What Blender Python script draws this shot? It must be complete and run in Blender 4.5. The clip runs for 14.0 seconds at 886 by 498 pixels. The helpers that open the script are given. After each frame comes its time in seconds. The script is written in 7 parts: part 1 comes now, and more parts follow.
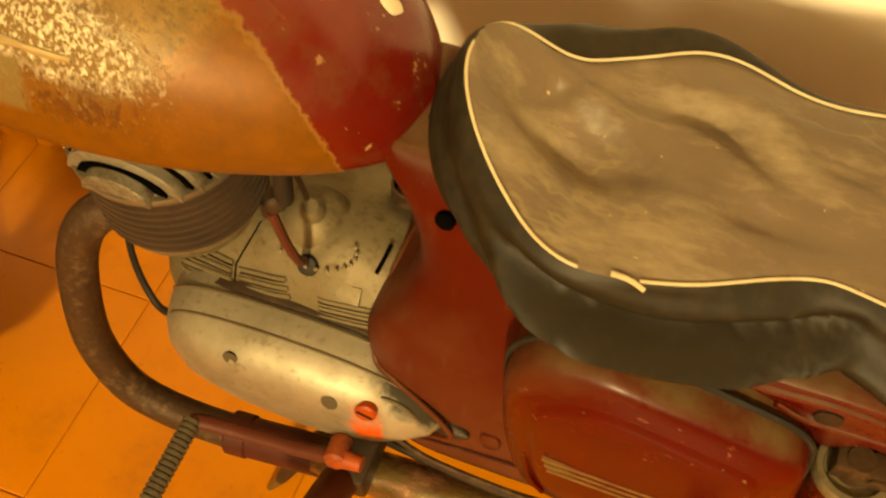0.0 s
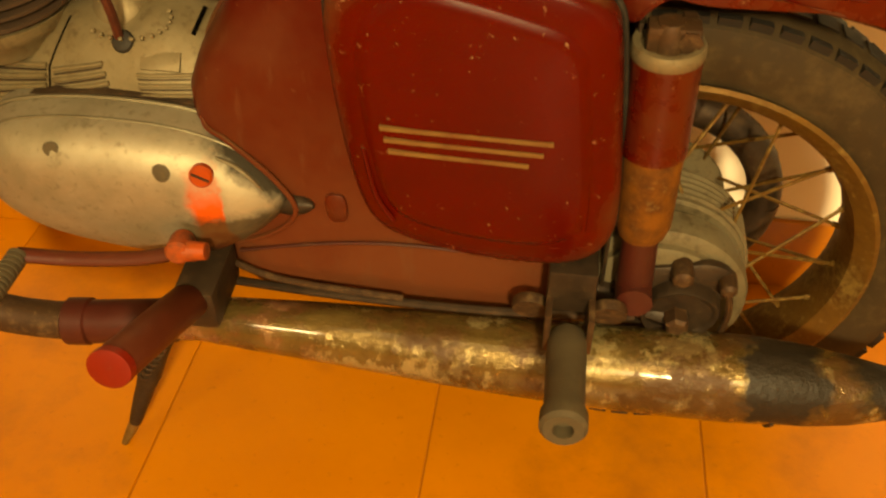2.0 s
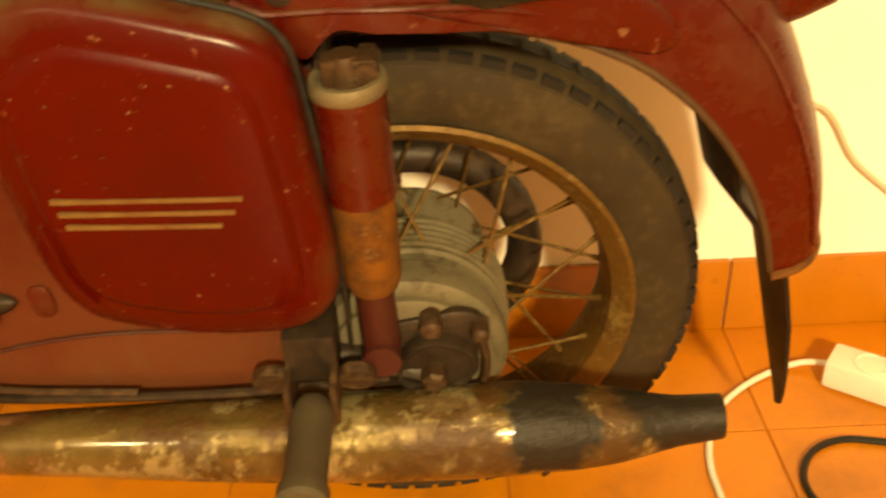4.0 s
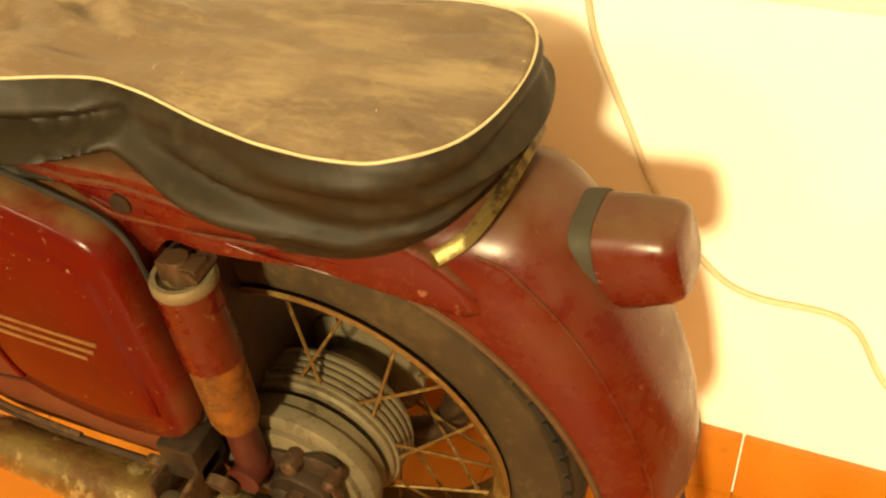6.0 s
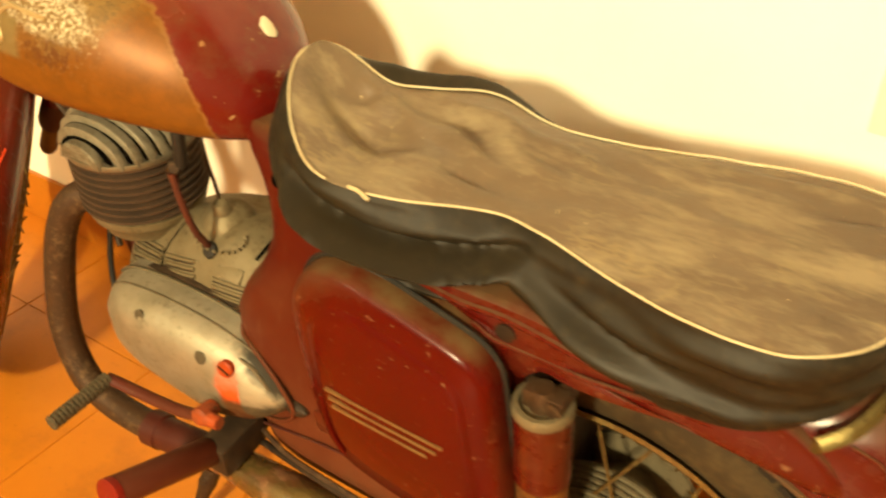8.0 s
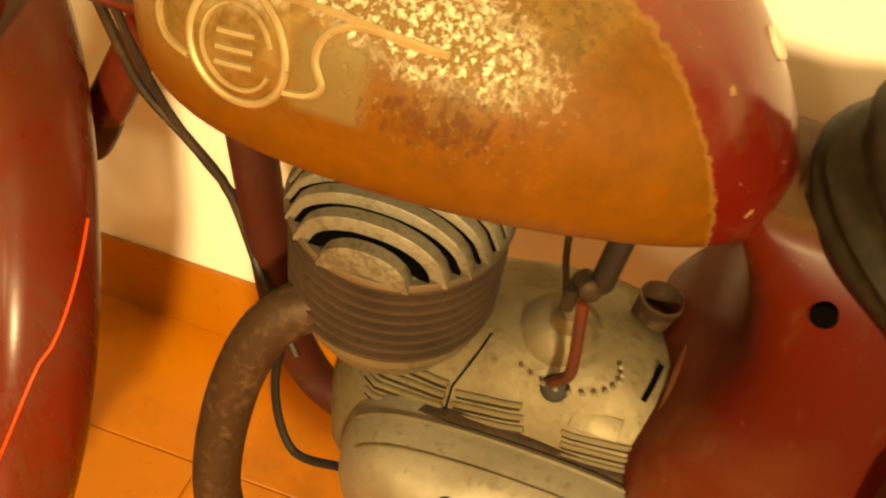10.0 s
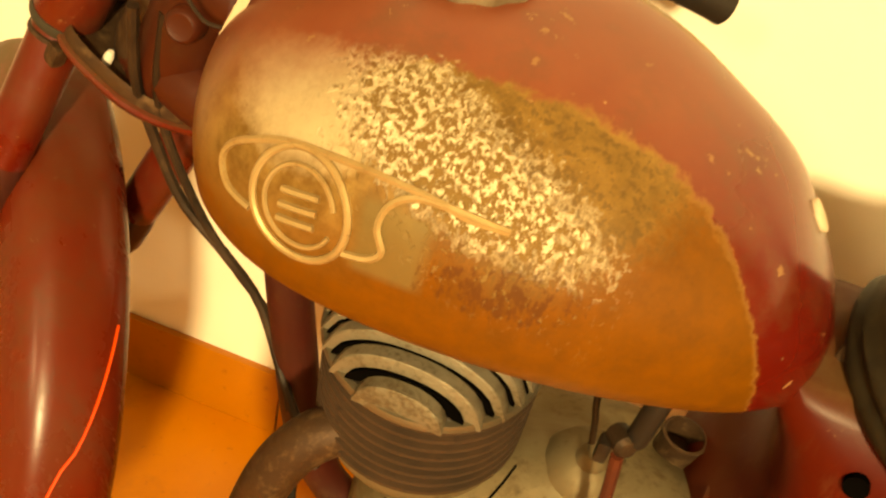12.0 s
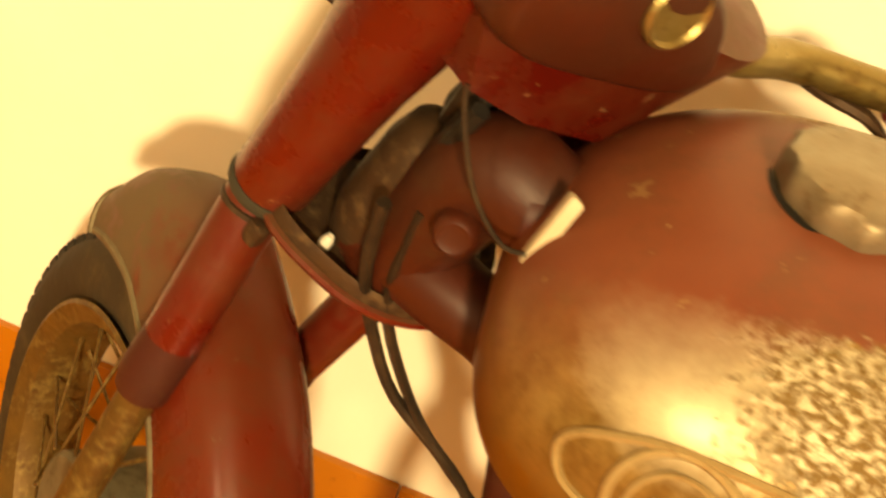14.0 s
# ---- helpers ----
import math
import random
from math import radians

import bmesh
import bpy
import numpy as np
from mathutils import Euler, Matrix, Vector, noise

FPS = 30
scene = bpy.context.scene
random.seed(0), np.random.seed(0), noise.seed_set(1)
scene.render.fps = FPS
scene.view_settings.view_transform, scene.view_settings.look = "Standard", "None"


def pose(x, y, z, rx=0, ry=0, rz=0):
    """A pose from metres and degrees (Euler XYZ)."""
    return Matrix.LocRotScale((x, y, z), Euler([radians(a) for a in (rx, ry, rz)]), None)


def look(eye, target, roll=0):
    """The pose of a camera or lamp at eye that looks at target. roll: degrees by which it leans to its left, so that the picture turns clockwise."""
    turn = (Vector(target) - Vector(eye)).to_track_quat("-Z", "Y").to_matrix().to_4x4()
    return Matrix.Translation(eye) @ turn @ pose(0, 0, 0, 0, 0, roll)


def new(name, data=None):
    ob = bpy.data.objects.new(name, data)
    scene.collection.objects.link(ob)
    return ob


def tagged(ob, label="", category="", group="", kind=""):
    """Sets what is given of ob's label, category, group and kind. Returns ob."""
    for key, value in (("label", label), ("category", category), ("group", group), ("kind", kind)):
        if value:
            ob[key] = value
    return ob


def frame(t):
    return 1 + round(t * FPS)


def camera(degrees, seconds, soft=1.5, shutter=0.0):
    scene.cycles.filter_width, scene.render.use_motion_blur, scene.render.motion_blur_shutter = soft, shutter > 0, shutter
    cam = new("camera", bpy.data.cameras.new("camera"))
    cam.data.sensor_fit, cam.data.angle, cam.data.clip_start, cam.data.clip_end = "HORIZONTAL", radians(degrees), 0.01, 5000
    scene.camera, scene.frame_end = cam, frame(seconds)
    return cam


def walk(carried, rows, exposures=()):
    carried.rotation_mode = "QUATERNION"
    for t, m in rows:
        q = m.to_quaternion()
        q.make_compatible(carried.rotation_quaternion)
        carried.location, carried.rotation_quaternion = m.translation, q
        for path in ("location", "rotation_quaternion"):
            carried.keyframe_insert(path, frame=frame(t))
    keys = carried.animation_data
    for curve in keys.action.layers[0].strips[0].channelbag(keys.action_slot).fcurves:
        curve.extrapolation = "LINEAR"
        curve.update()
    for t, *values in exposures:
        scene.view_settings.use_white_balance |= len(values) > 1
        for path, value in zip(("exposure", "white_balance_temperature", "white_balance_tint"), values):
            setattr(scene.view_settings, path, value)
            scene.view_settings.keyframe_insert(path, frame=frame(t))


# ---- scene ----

LEAN = 6.58          # degrees the motorcycle leans on its side stand, towards the camera
WALL_Y = 0.250       # inner face of the wall behind it

cam = camera(47.88, 14.0, soft=2.2, shutter=0.4)
PATH = [
    (0, pose(-0.2271, -0.5726, 1.2354, 35.86, -1.58, 19.87)),
    (0.5, pose(-0.1613, -0.6431, 1.1854, 40.20, -0.93, 20.97)),
    (1, pose(-0.1566, -0.7543, 1.1021, 44.33, -2.31, 15.80)),
    (1.5, pose(-0.1196, -0.8460, 0.9964, 48.46, -1.20, 10.44)),
    (2, pose(-0.1141, -0.8897, 0.9107, 51.80, -0.52, 7.41)),
    (2.5, pose(-0.1030, -0.9128, 0.8406, 54.62, 0.09, 5.74)),
    (3, pose(-0.0819, -0.9076, 0.8134, 56.25, 0.54, 3.58)),
    (3.5, pose(-0.0315, -0.8767, 0.8284, 56.83, 1.50, 1.43)),
    (4, pose(0.0260, -0.8570, 0.8450, 57.69, 1.95, -1.75)),
    (4.2, pose(0.0503, -0.8435, 0.8616, 57.15, 1.83, -3.04)),
    (6.3, pose(0.4775, -0.6924, 1.1119, 53.03, 1.39, 25.21)),
    (6.5, pose(0.4948, -0.7146, 1.1326, 53.25, 0.11, 25.23)),
    (7, pose(0.5018, -0.7512, 1.1539, 55.12, -0.57, 28.40)),
    (7.5, pose(0.3627, -0.7914, 1.1982, 54.88, -1.51, 30.34)),
    (8, pose(0.2230, -0.7830, 1.1862, 54.53, -1.79, 32.91)),
    (8.5, pose(0.0156, -0.7489, 1.1583, 52.82, -3.95, 32.37)),
    (9, pose(-0.2038, -0.7082, 1.1216, 50.45, -5.65, 26.69)),
    (9.2, pose(-0.2988, -0.6967, 1.1045, 50.15, -6.30, 22.13)),
    (11.3, pose(-0.5645, -0.5291, 0.9748, 46.75, -8.88, 16.25)),
    (11.5, pose(-0.5639, -0.5535, 1.0019, 49.18, -9.96, 17.51)),
    (12, pose(-0.5509, -0.6044, 1.0808, 50.97, -11.10, 18.97)),
    (12.5, pose(-0.5284, -0.6445, 1.1285, 50.83, -11.69, 19.43)),
    (13, pose(-0.5206, -0.6560, 1.1318, 51.74, -11.40, 20.60)),
    (13.3, pose(-0.5758, -0.6250, 1.1253, 51.01, -12.10, 20.62)),
    (13.5, pose(-0.6247, -0.5830, 1.1140, 50.60, -12.10, 21.00)),
    (13.8, pose(-0.7183, -0.5223, 1.0944, 49.85, -11.50, 20.00)),
    (14, pose(-0.7715, -0.4917, 1.0801, 50.07, -11.60, 18.70)),
]
walk(cam, PATH, [(0, -0.22, 7900, 10), (1.5, -0.28, 7900, 10), (3, -0.30, 8000, 10), (4.2, 0.0, 7200, 10), (6.3, 0.22, 6600, 10), (6.8, 0.08, 6600, 10), (7.5, -0.24, 6800, 10), (8.0, 0.14, 6300, 10), (8.5, 0.20, 6500, 10), (9.2, 0.15, 7200, 12), (11.3, -0.22, 8100, 12), (12.0, -0.02, 8000, 12), (12.5, -0.04, 8000, 12), (13.5, -0.06, 7600, 12), (14, -0.14, 7300, 14)])

# ---- world and lights ----
world = bpy.data.worlds.new("world")
scene.world = world
world.use_nodes = True
world.node_tree.nodes["Background"].inputs[0].default_value = (1.0, 0.72, 0.38, 1)
world.node_tree.nodes["Background"].inputs[1].default_value = 0.015


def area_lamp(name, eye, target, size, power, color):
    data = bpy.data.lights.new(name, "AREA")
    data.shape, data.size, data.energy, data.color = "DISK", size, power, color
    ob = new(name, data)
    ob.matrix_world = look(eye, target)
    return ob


WARM = (1.0, 0.80, 0.42)
area_lamp("room_lamp_light", (0.55, -4.00, 2.55), (-0.2, 0.0, 0.5), 0.36, 370, WARM)
area_lamp("west_lamp_light", (-1.55, -3.30, 2.60), (-0.5, 0.0, 0.6), 0.42, 38, WARM)
# Unseen soft fill added overhead; no such lamp is known here.
area_lamp("ceiling_fill_light", (-0.3, -1.60, 2.74), (-0.3, -1.2, 0.0), 1.3, 7, WARM)
scene.view_settings.exposure = 0.0


# ---- material tools ----
def nodes_of(name):
    m = bpy.data.materials.new(name)
    m.use_nodes = True
    nt = m.node_tree
    bsdf = nt.nodes["Principled BSDF"]
    coord = nt.nodes.new("ShaderNodeTexCoord")
    return m, nt, bsdf, coord.outputs["Object"]


def noise_tex(nt, co, scale, detail=4.0, rough=0.6, stretch=None):
    if stretch:
        mp = nt.nodes.new("ShaderNodeMapping")
        mp.inputs["Scale"].default_value = stretch
        nt.links.new(co, mp.inputs["Vector"])
        co = mp.outputs["Vector"]
    n = nt.nodes.new("ShaderNodeTexNoise")
    n.inputs["Scale"].default_value, n.inputs["Detail"].default_value, n.inputs["Roughness"].default_value = scale, detail, rough
    nt.links.new(co, n.inputs["Vector"])
    return n.outputs["Fac"]


def ramp(nt, fac, lo, hi):
    r = nt.nodes.new("ShaderNodeMapRange")
    r.inputs["From Min"].default_value, r.inputs["From Max"].default_value = lo, hi
    nt.links.new(fac, r.inputs["Value"])
    return r.outputs["Result"]


def mix_col(nt, fac, a, b):
    n = nt.nodes.new("ShaderNodeMix")
    n.data_type = "RGBA"
    if isinstance(fac, float):
        n.inputs["Factor"].default_value = fac
    else:
        nt.links.new(fac, n.inputs["Factor"])
    for sock, v in ((n.inputs["A"], a), (n.inputs["B"], b)):
        if isinstance(v, tuple):
            sock.default_value = (*v, 1)
        else:
            nt.links.new(v, sock)
    return n.outputs["Result"]


def math_node(nt, op, a, b=0.0, c=0.0):
    n = nt.nodes.new("ShaderNodeMath")
    n.operation = op
    for i, v in enumerate((a, b, c)):
        if isinstance(v, (int, float)):
            n.inputs[i].default_value = v
        else:
            nt.links.new(v, n.inputs[i])
    return n.outputs[0]


def bump(nt, bsdf, height, strength, distance=0.002):
    b = nt.nodes.new("ShaderNodeBump")
    b.inputs["Strength"].default_value, b.inputs["Distance"].default_value = strength, distance
    nt.links.new(height, b.inputs["Height"])
    nt.links.new(b.outputs["Normal"], bsdf.inputs["Normal"])


def surface(name, base, second, third=None, big=9.0, fine=90.0, rough=(0.35, 0.6), metal=0.0, cut=(0.55, 0.72),
            bumped=0.25, stretch=None, coat=0.0, tone=0.40, spec=0.28):
    """Two-scale worn surface: base and second blend in large patches, third breaks through in small specks."""
    base, second = tuple(v * tone for v in base), tuple(v * tone for v in second)
    third = tuple(v * tone for v in third) if third else None
    m, nt, bsdf, co = nodes_of(name)
    large = noise_tex(nt, co, big, 5, 0.62, stretch)
    small = noise_tex(nt, co, fine, 4, 0.65, stretch)
    col = mix_col(nt, ramp(nt, large, 0.35, 0.68), base, second)
    if third:
        blend = math_node(nt, "ADD", math_node(nt, "MULTIPLY", large, 0.5), math_node(nt, "MULTIPLY", small, 0.5))
        col = mix_col(nt, ramp(nt, blend, *cut), col, third)
    nt.links.new(col, bsdf.inputs["Base Color"])
    mr = nt.nodes.new("ShaderNodeMapRange")
    mr.inputs["From Min"].default_value, mr.inputs["From Max"].default_value = 0.3, 0.7
    mr.inputs["To Min"].default_value, mr.inputs["To Max"].default_value = rough
    nt.links.new(large, mr.inputs["Value"])
    nt.links.new(mr.outputs["Result"], bsdf.inputs["Roughness"])
    bsdf.inputs["Metallic"].default_value = metal
    bsdf.inputs["Coat Weight"].default_value = coat
    bsdf.inputs["Specular IOR Level"].default_value = spec
    bump(nt, bsdf, small, bumped, 0.0015)
    return m


def settled_dust(nt, co, col, dust, amount=0.7, steep=(0.30, 0.80)):
    """Dust lying on what faces upwards, thinned in cloudy patches."""
    geo = nt.nodes.new("ShaderNodeNewGeometry")
    sep = nt.nodes.new("ShaderNodeSeparateXYZ")
    nt.links.new(geo.outputs["Normal"], sep.inputs[0])
    flat = ramp(nt, sep.outputs["Z"], *steep)
    cloud = ramp(nt, noise_tex(nt, co, 22, 5, 0.68), 0.30, 0.62)
    film = math_node(nt, "MULTIPLY", math_node(nt, "MULTIPLY", flat, cloud), amount)
    return mix_col(nt, film, col, dust), film


# ---- materials ----
def worn_red(name, base, dust, dust_cut, chip_cut, rough):
    """Red enamel with a cloudy dust film, small chips to the primer and fine scratches."""
    m, nt, bsdf, co = nodes_of(name)
    large, mid = noise_tex(nt, co, 7, 6, 0.66), noise_tex(nt, co, 30, 5, 0.7)
    cloud = math_node(nt, "ADD", math_node(nt, "MULTIPLY", large, 0.65), math_node(nt, "MULTIPLY", mid, 0.35))
    film = math_node(nt, "MULTIPLY", ramp(nt, cloud, *dust_cut), 0.85)
    col = mix_col(nt, film, base, dust)
    chip = math_node(nt, "MULTIPLY", ramp(nt, noise_tex(nt, co, 62, 5, 0.72), *chip_cut), 0.75)
    col = mix_col(nt, chip, col, (0.17, 0.085, 0.042))
    col, lying = settled_dust(nt, co, col, (0.080, 0.048, 0.020), 0.80, (0.38, 0.85))
    nt.links.new(col, bsdf.inputs["Base Color"])
    nt.links.new(math_node(nt, "ADD", rough, math_node(nt, "MULTIPLY", math_node(nt, "MAXIMUM", film, lying), 0.35)), bsdf.inputs["Roughness"])
    bsdf.inputs["Specular IOR Level"].default_value = 0.35
    bump(nt, bsdf, noise_tex(nt, co, 80, 4, 0.6), 0.08, 0.0015)
    return m


RED = worn_red("red_paint", (0.060, 0.0030, 0.0012), (0.072, 0.022, 0.008), (0.47, 0.66), (0.655, 0.68), 0.24)
# Brighter copy of the red enamel: light on the fork put into colour.
LIT_FORK_RED = worn_red("lit_fork_red", (0.092, 0.0054, 0.0021), (0.088, 0.025, 0.010), (0.45, 0.66), (0.665, 0.69), 0.26)
RED_FADED = surface("faded_red_paint", (0.120, 0.028, 0.012), (0.100, 0.014, 0.006), (0.18, 0.082, 0.034), 8, 60, (0.42, 0.60), cut=(0.55, 0.72), bumped=0.10, tone=0.62)
RED_DARK = surface("dark_red_paint", (0.13, 0.022, 0.014), (0.10, 0.03, 0.018), (0.17, 0.08, 0.04), 12, 90, (0.4, 0.6), bumped=0.15)
ORANGE = surface("orange_paint", (0.75, 0.10, 0.012), (0.62, 0.09, 0.015), (0.5, 0.22, 0.08), 30, 140, (0.35, 0.5), cut=(0.6, 0.7), bumped=0.1)
ALLOY = surface("cast_aluminium", (0.34, 0.31, 0.225), (0.22, 0.19, 0.125), (0.13, 0.10, 0.055), 16, 150, (0.34, 0.52), metal=0.75, cut=(0.58, 0.72), bumped=0.25, tone=0.62)
ALLOY_DULL = surface("dusty_aluminium", (0.29, 0.240, 0.145), (0.215, 0.165, 0.085), (0.13, 0.092, 0.045), 14, 120, (0.45, 0.68), metal=0.40, cut=(0.52, 0.66), bumped=0.45, tone=0.58)
BARREL = surface("rusty_cast_iron", (0.10, 0.065, 0.042), (0.16, 0.09, 0.05), (0.06, 0.04, 0.03), 18, 120, (0.6, 0.85), metal=0.2, bumped=0.5)
RUST_PIPE = surface("rusty_brown_steel", (0.15, 0.078, 0.036), (0.085, 0.046, 0.026), (0.27, 0.16, 0.075), 26, 120, (0.42, 0.72), metal=0.35, cut=(0.51, 0.64), bumped=0.5)
CHROME_YELLOW = surface("tarnished_chrome", (0.62, 0.50, 0.22), (0.45, 0.32, 0.10), (0.20, 0.10, 0.03), 25, 120, (0.25, 0.45), metal=0.8, cut=(0.55, 0.68), bumped=0.4, tone=0.46)
RIM_RUST = surface("rusty_rim_steel", (0.30, 0.165, 0.036), (0.17, 0.080, 0.022), (0.42, 0.28, 0.08), 22, 120, (0.38, 0.62), metal=0.4, cut=(0.50, 0.62), bumped=0.5, tone=0.44)
ORANGE_RUST = surface("orange_rust", (0.42, 0.16, 0.024), (0.13, 0.045, 0.012), (0.50, 0.30, 0.10), 45, 150, (0.5, 0.75), metal=0.2, cut=(0.56, 0.68), bumped=0.6)
RUBBER = surface("dusty_tyre_rubber", (0.050, 0.031, 0.012), (0.080, 0.050, 0.018), (0.12, 0.078, 0.030), 12, 90, (0.7, 0.9), cut=(0.50, 0.66), bumped=0.3, tone=0.48)
BLACK = surface("black_rubber", (0.022, 0.019, 0.016), (0.04, 0.033, 0.024), (0.09, 0.07, 0.045), 14, 90, (0.5, 0.75), bumped=0.25)
GREASE = surface("greasy_dark_steel", (0.030, 0.022, 0.016), (0.075, 0.045, 0.025), (0.13, 0.08, 0.04), 25, 120, (0.35, 0.65), metal=0.3, bumped=0.5, tone=0.60)
GREY_RUBBER = surface("dusty_grey_rubber", (0.18, 0.140, 0.080), (0.13, 0.098, 0.055), (0.26, 0.19, 0.10), 20, 120, (0.7, 0.85), bumped=0.3)
HUB = surface("painted_hub_alloy", (0.36, 0.30, 0.185), (0.27, 0.22, 0.125), (0.13, 0.09, 0.045), 14, 110, (0.5, 0.7), metal=0.25, cut=(0.52, 0.66), bumped=0.25, tone=0.40)
PIPING = surface("cream_vinyl_piping", (0.78, 0.70, 0.46), (0.66, 0.55, 0.32), None, 30, 200, (0.4, 0.55), bumped=0.1, tone=0.62)
STRIPE = surface("gold_stripe_paint", (0.38, 0.23, 0.075), (0.27, 0.12, 0.040), (0.26, 0.04, 0.02), 40, 140, (0.4, 0.6), cut=(0.58, 0.7), bumped=0.1)
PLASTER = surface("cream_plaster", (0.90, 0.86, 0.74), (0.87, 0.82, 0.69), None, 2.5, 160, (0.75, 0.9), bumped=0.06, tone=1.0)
PANEL_WHITE = surface("off_white_enamel", (0.70, 0.64, 0.58), (0.64, 0.58, 0.52), None, 4, 150, (0.45, 0.6), bumped=0.05, tone=1.0)
GREY_METAL = surface("grey_grille_paint", (0.155, 0.185, 0.18), (0.125, 0.15, 0.14), None, 14, 120, (0.45, 0.6), metal=0.1, bumped=0.1, tone=1.0)
WHITE_PLASTIC = surface("white_plastic", (0.72, 0.68, 0.60), (0.64, 0.60, 0.50), None, 14, 160, (0.3, 0.45), bumped=0.04, tone=1.0)
GROUT = surface("tile_grout", (0.40, 0.135, 0.010), (0.36, 0.12, 0.010), None, 20, 200, (0.8, 0.95), bumped=0.3, tone=1.0)
CAP = surface("dull_steel_cap", (0.46, 0.40, 0.29), (0.34, 0.26, 0.16), (0.22, 0.13, 0.06), 20, 120, (0.32, 0.5), metal=0.6, cut=(0.56, 0.7), bumped=0.2, tone=0.62)
LEAD = surface("red_brown_lead", (0.20, 0.045, 0.02), (0.14, 0.035, 0.018), None, 30, 120, (0.5, 0.7), bumped=0.1)
HEAD_FIN = surface("sandy_alloy", (0.42, 0.38, 0.28), (0.32, 0.28, 0.19), (0.23, 0.18, 0.11), 30, 260, (0.45, 0.62), metal=0.45, cut=(0.50, 0.60), bumped=0.8, tone=0.50)
BROWN_RED = surface("grimy_brown_red", (0.150, 0.026, 0.009), (0.105, 0.031, 0.013), (0.14, 0.066, 0.027), 12, 80, (0.38, 0.6), bumped=0.2, tone=0.34)
CORD = surface("yellowed_cord_plastic", (0.56, 0.49, 0.36), (0.50, 0.42, 0.29), None, 14, 160, (0.4, 0.55), bumped=0.04, tone=1.0)
# Darker plaster for unseen surfaces, to weaken the light they bounce.
DIM_PLASTER = surface("dim_beige_plaster", (0.40, 0.35, 0.25), (0.36, 0.31, 0.22), None, 2.5, 160, (0.75, 0.9), bumped=0.06, tone=1.0)
LOUVRE = surface("light_grey_enamel", (0.27, 0.255, 0.185), (0.22, 0.20, 0.14), None, 14, 120, (0.45, 0.6), bumped=0.05, tone=1.0)
ORANGE_LINE = surface("orange_red_line", (0.85, 0.075, 0.01), (0.70, 0.06, 0.01), None, 40, 140, (0.4, 0.6), bumped=0.05, tone=0.9)
DARK_RUBBER = surface("dark_grey_gasket_rubber", (0.085, 0.080, 0.055), (0.06, 0.055, 0.035), (0.12, 0.10, 0.06), 20, 120, (0.6, 0.8), bumped=0.2)
# Near-black without reflection: colour for the dark inside holes and gaps.
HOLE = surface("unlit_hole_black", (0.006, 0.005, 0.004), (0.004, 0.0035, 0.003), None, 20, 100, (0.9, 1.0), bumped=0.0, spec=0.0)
BADGE = surface("tarnished_embossed_chrome", (0.50, 0.39, 0.20), (0.40, 0.28, 0.12), (0.24, 0.14, 0.05), 30, 140, (0.40, 0.58), metal=0.45, bumped=0.2, tone=0.8)
END_RED = surface("bright_red_paint", (0.30, 0.016, 0.006), (0.24, 0.016, 0.008), (0.26, 0.09, 0.05), 30, 120, (0.35, 0.5), cut=(0.60, 0.7), bumped=0.1, tone=0.55)
FLANGE = surface("dusty_brown_rim", (0.16, 0.085, 0.035), (0.11, 0.045, 0.020), (0.24, 0.15, 0.06), 20, 110, (0.5, 0.7), bumped=0.3)
ORANGE_WORN = surface("worn_orange_paint", (0.48, 0.085, 0.018), (0.12, 0.055, 0.028), (0.20, 0.13, 0.07), 55, 140, (0.4, 0.6), cut=(0.58, 0.68), bumped=0.3, tone=0.6)
STRAP = surface("pitted_olive_chrome", (0.26, 0.21, 0.075), (0.15, 0.105, 0.032), (0.06, 0.036, 0.012), 30, 130, (0.28, 0.5), metal=0.75, cut=(0.53, 0.60), bumped=0.5, tone=0.50)
GRIP = surface("grip_rubber_with_red_smears", (0.020, 0.016, 0.012), (0.030, 0.020, 0.014), (0.32, 0.035, 0.012), 9, 40, (0.45, 0.65), cut=(0.52, 0.62), bumped=0.25, tone=0.8)
WOOD = surface("brown_board", (0.22, 0.14, 0.08), (0.16, 0.10, 0.06), None, 10, 100, (0.5, 0.7), bumped=0.2, tone=1.0)


def terracotta(name, gain):
    m, nt, bsdf, co = nodes_of(name)
    large = noise_tex(nt, co, 5, 4, 0.6)
    small = noise_tex(nt, co, 70, 4, 0.6)
    info = nt.nodes.new("ShaderNodeObjectInfo")
    a = tuple(v * gain for v in (0.56, 0.190, 0.008))
    b = tuple(v * gain for v in (0.47, 0.152, 0.006))
    col = mix_col(nt, ramp(nt, large, 0.3, 0.7), a, b)
    col = mix_col(nt, math_node(nt, "MULTIPLY", info.outputs["Random"], 0.35), col, b)
    col = mix_col(nt, ramp(nt, small, 0.62, 0.8), col, tuple(v * 0.72 for v in b))
    geo = nt.nodes.new("ShaderNodeNewGeometry")
    grime = noise_tex(nt, geo.outputs["Position"], 3.2, 7, 0.68)
    col = mix_col(nt, math_node(nt, "MULTIPLY", ramp(nt, grime, 0.52, 0.68), 0.6), col, (0.22, 0.075, 0.010))
    nt.links.new(col, bsdf.inputs["Base Color"])
    bsdf.inputs["Roughness"].default_value = 0.42
    bump(nt, bsdf, noise_tex(nt, co, 24, 3, 0.5), 0.12, 0.002)
    return m


TILE = terracotta("glazed_terracotta", 1.0)
SKIRT = terracotta("dark_terracotta", 0.78)


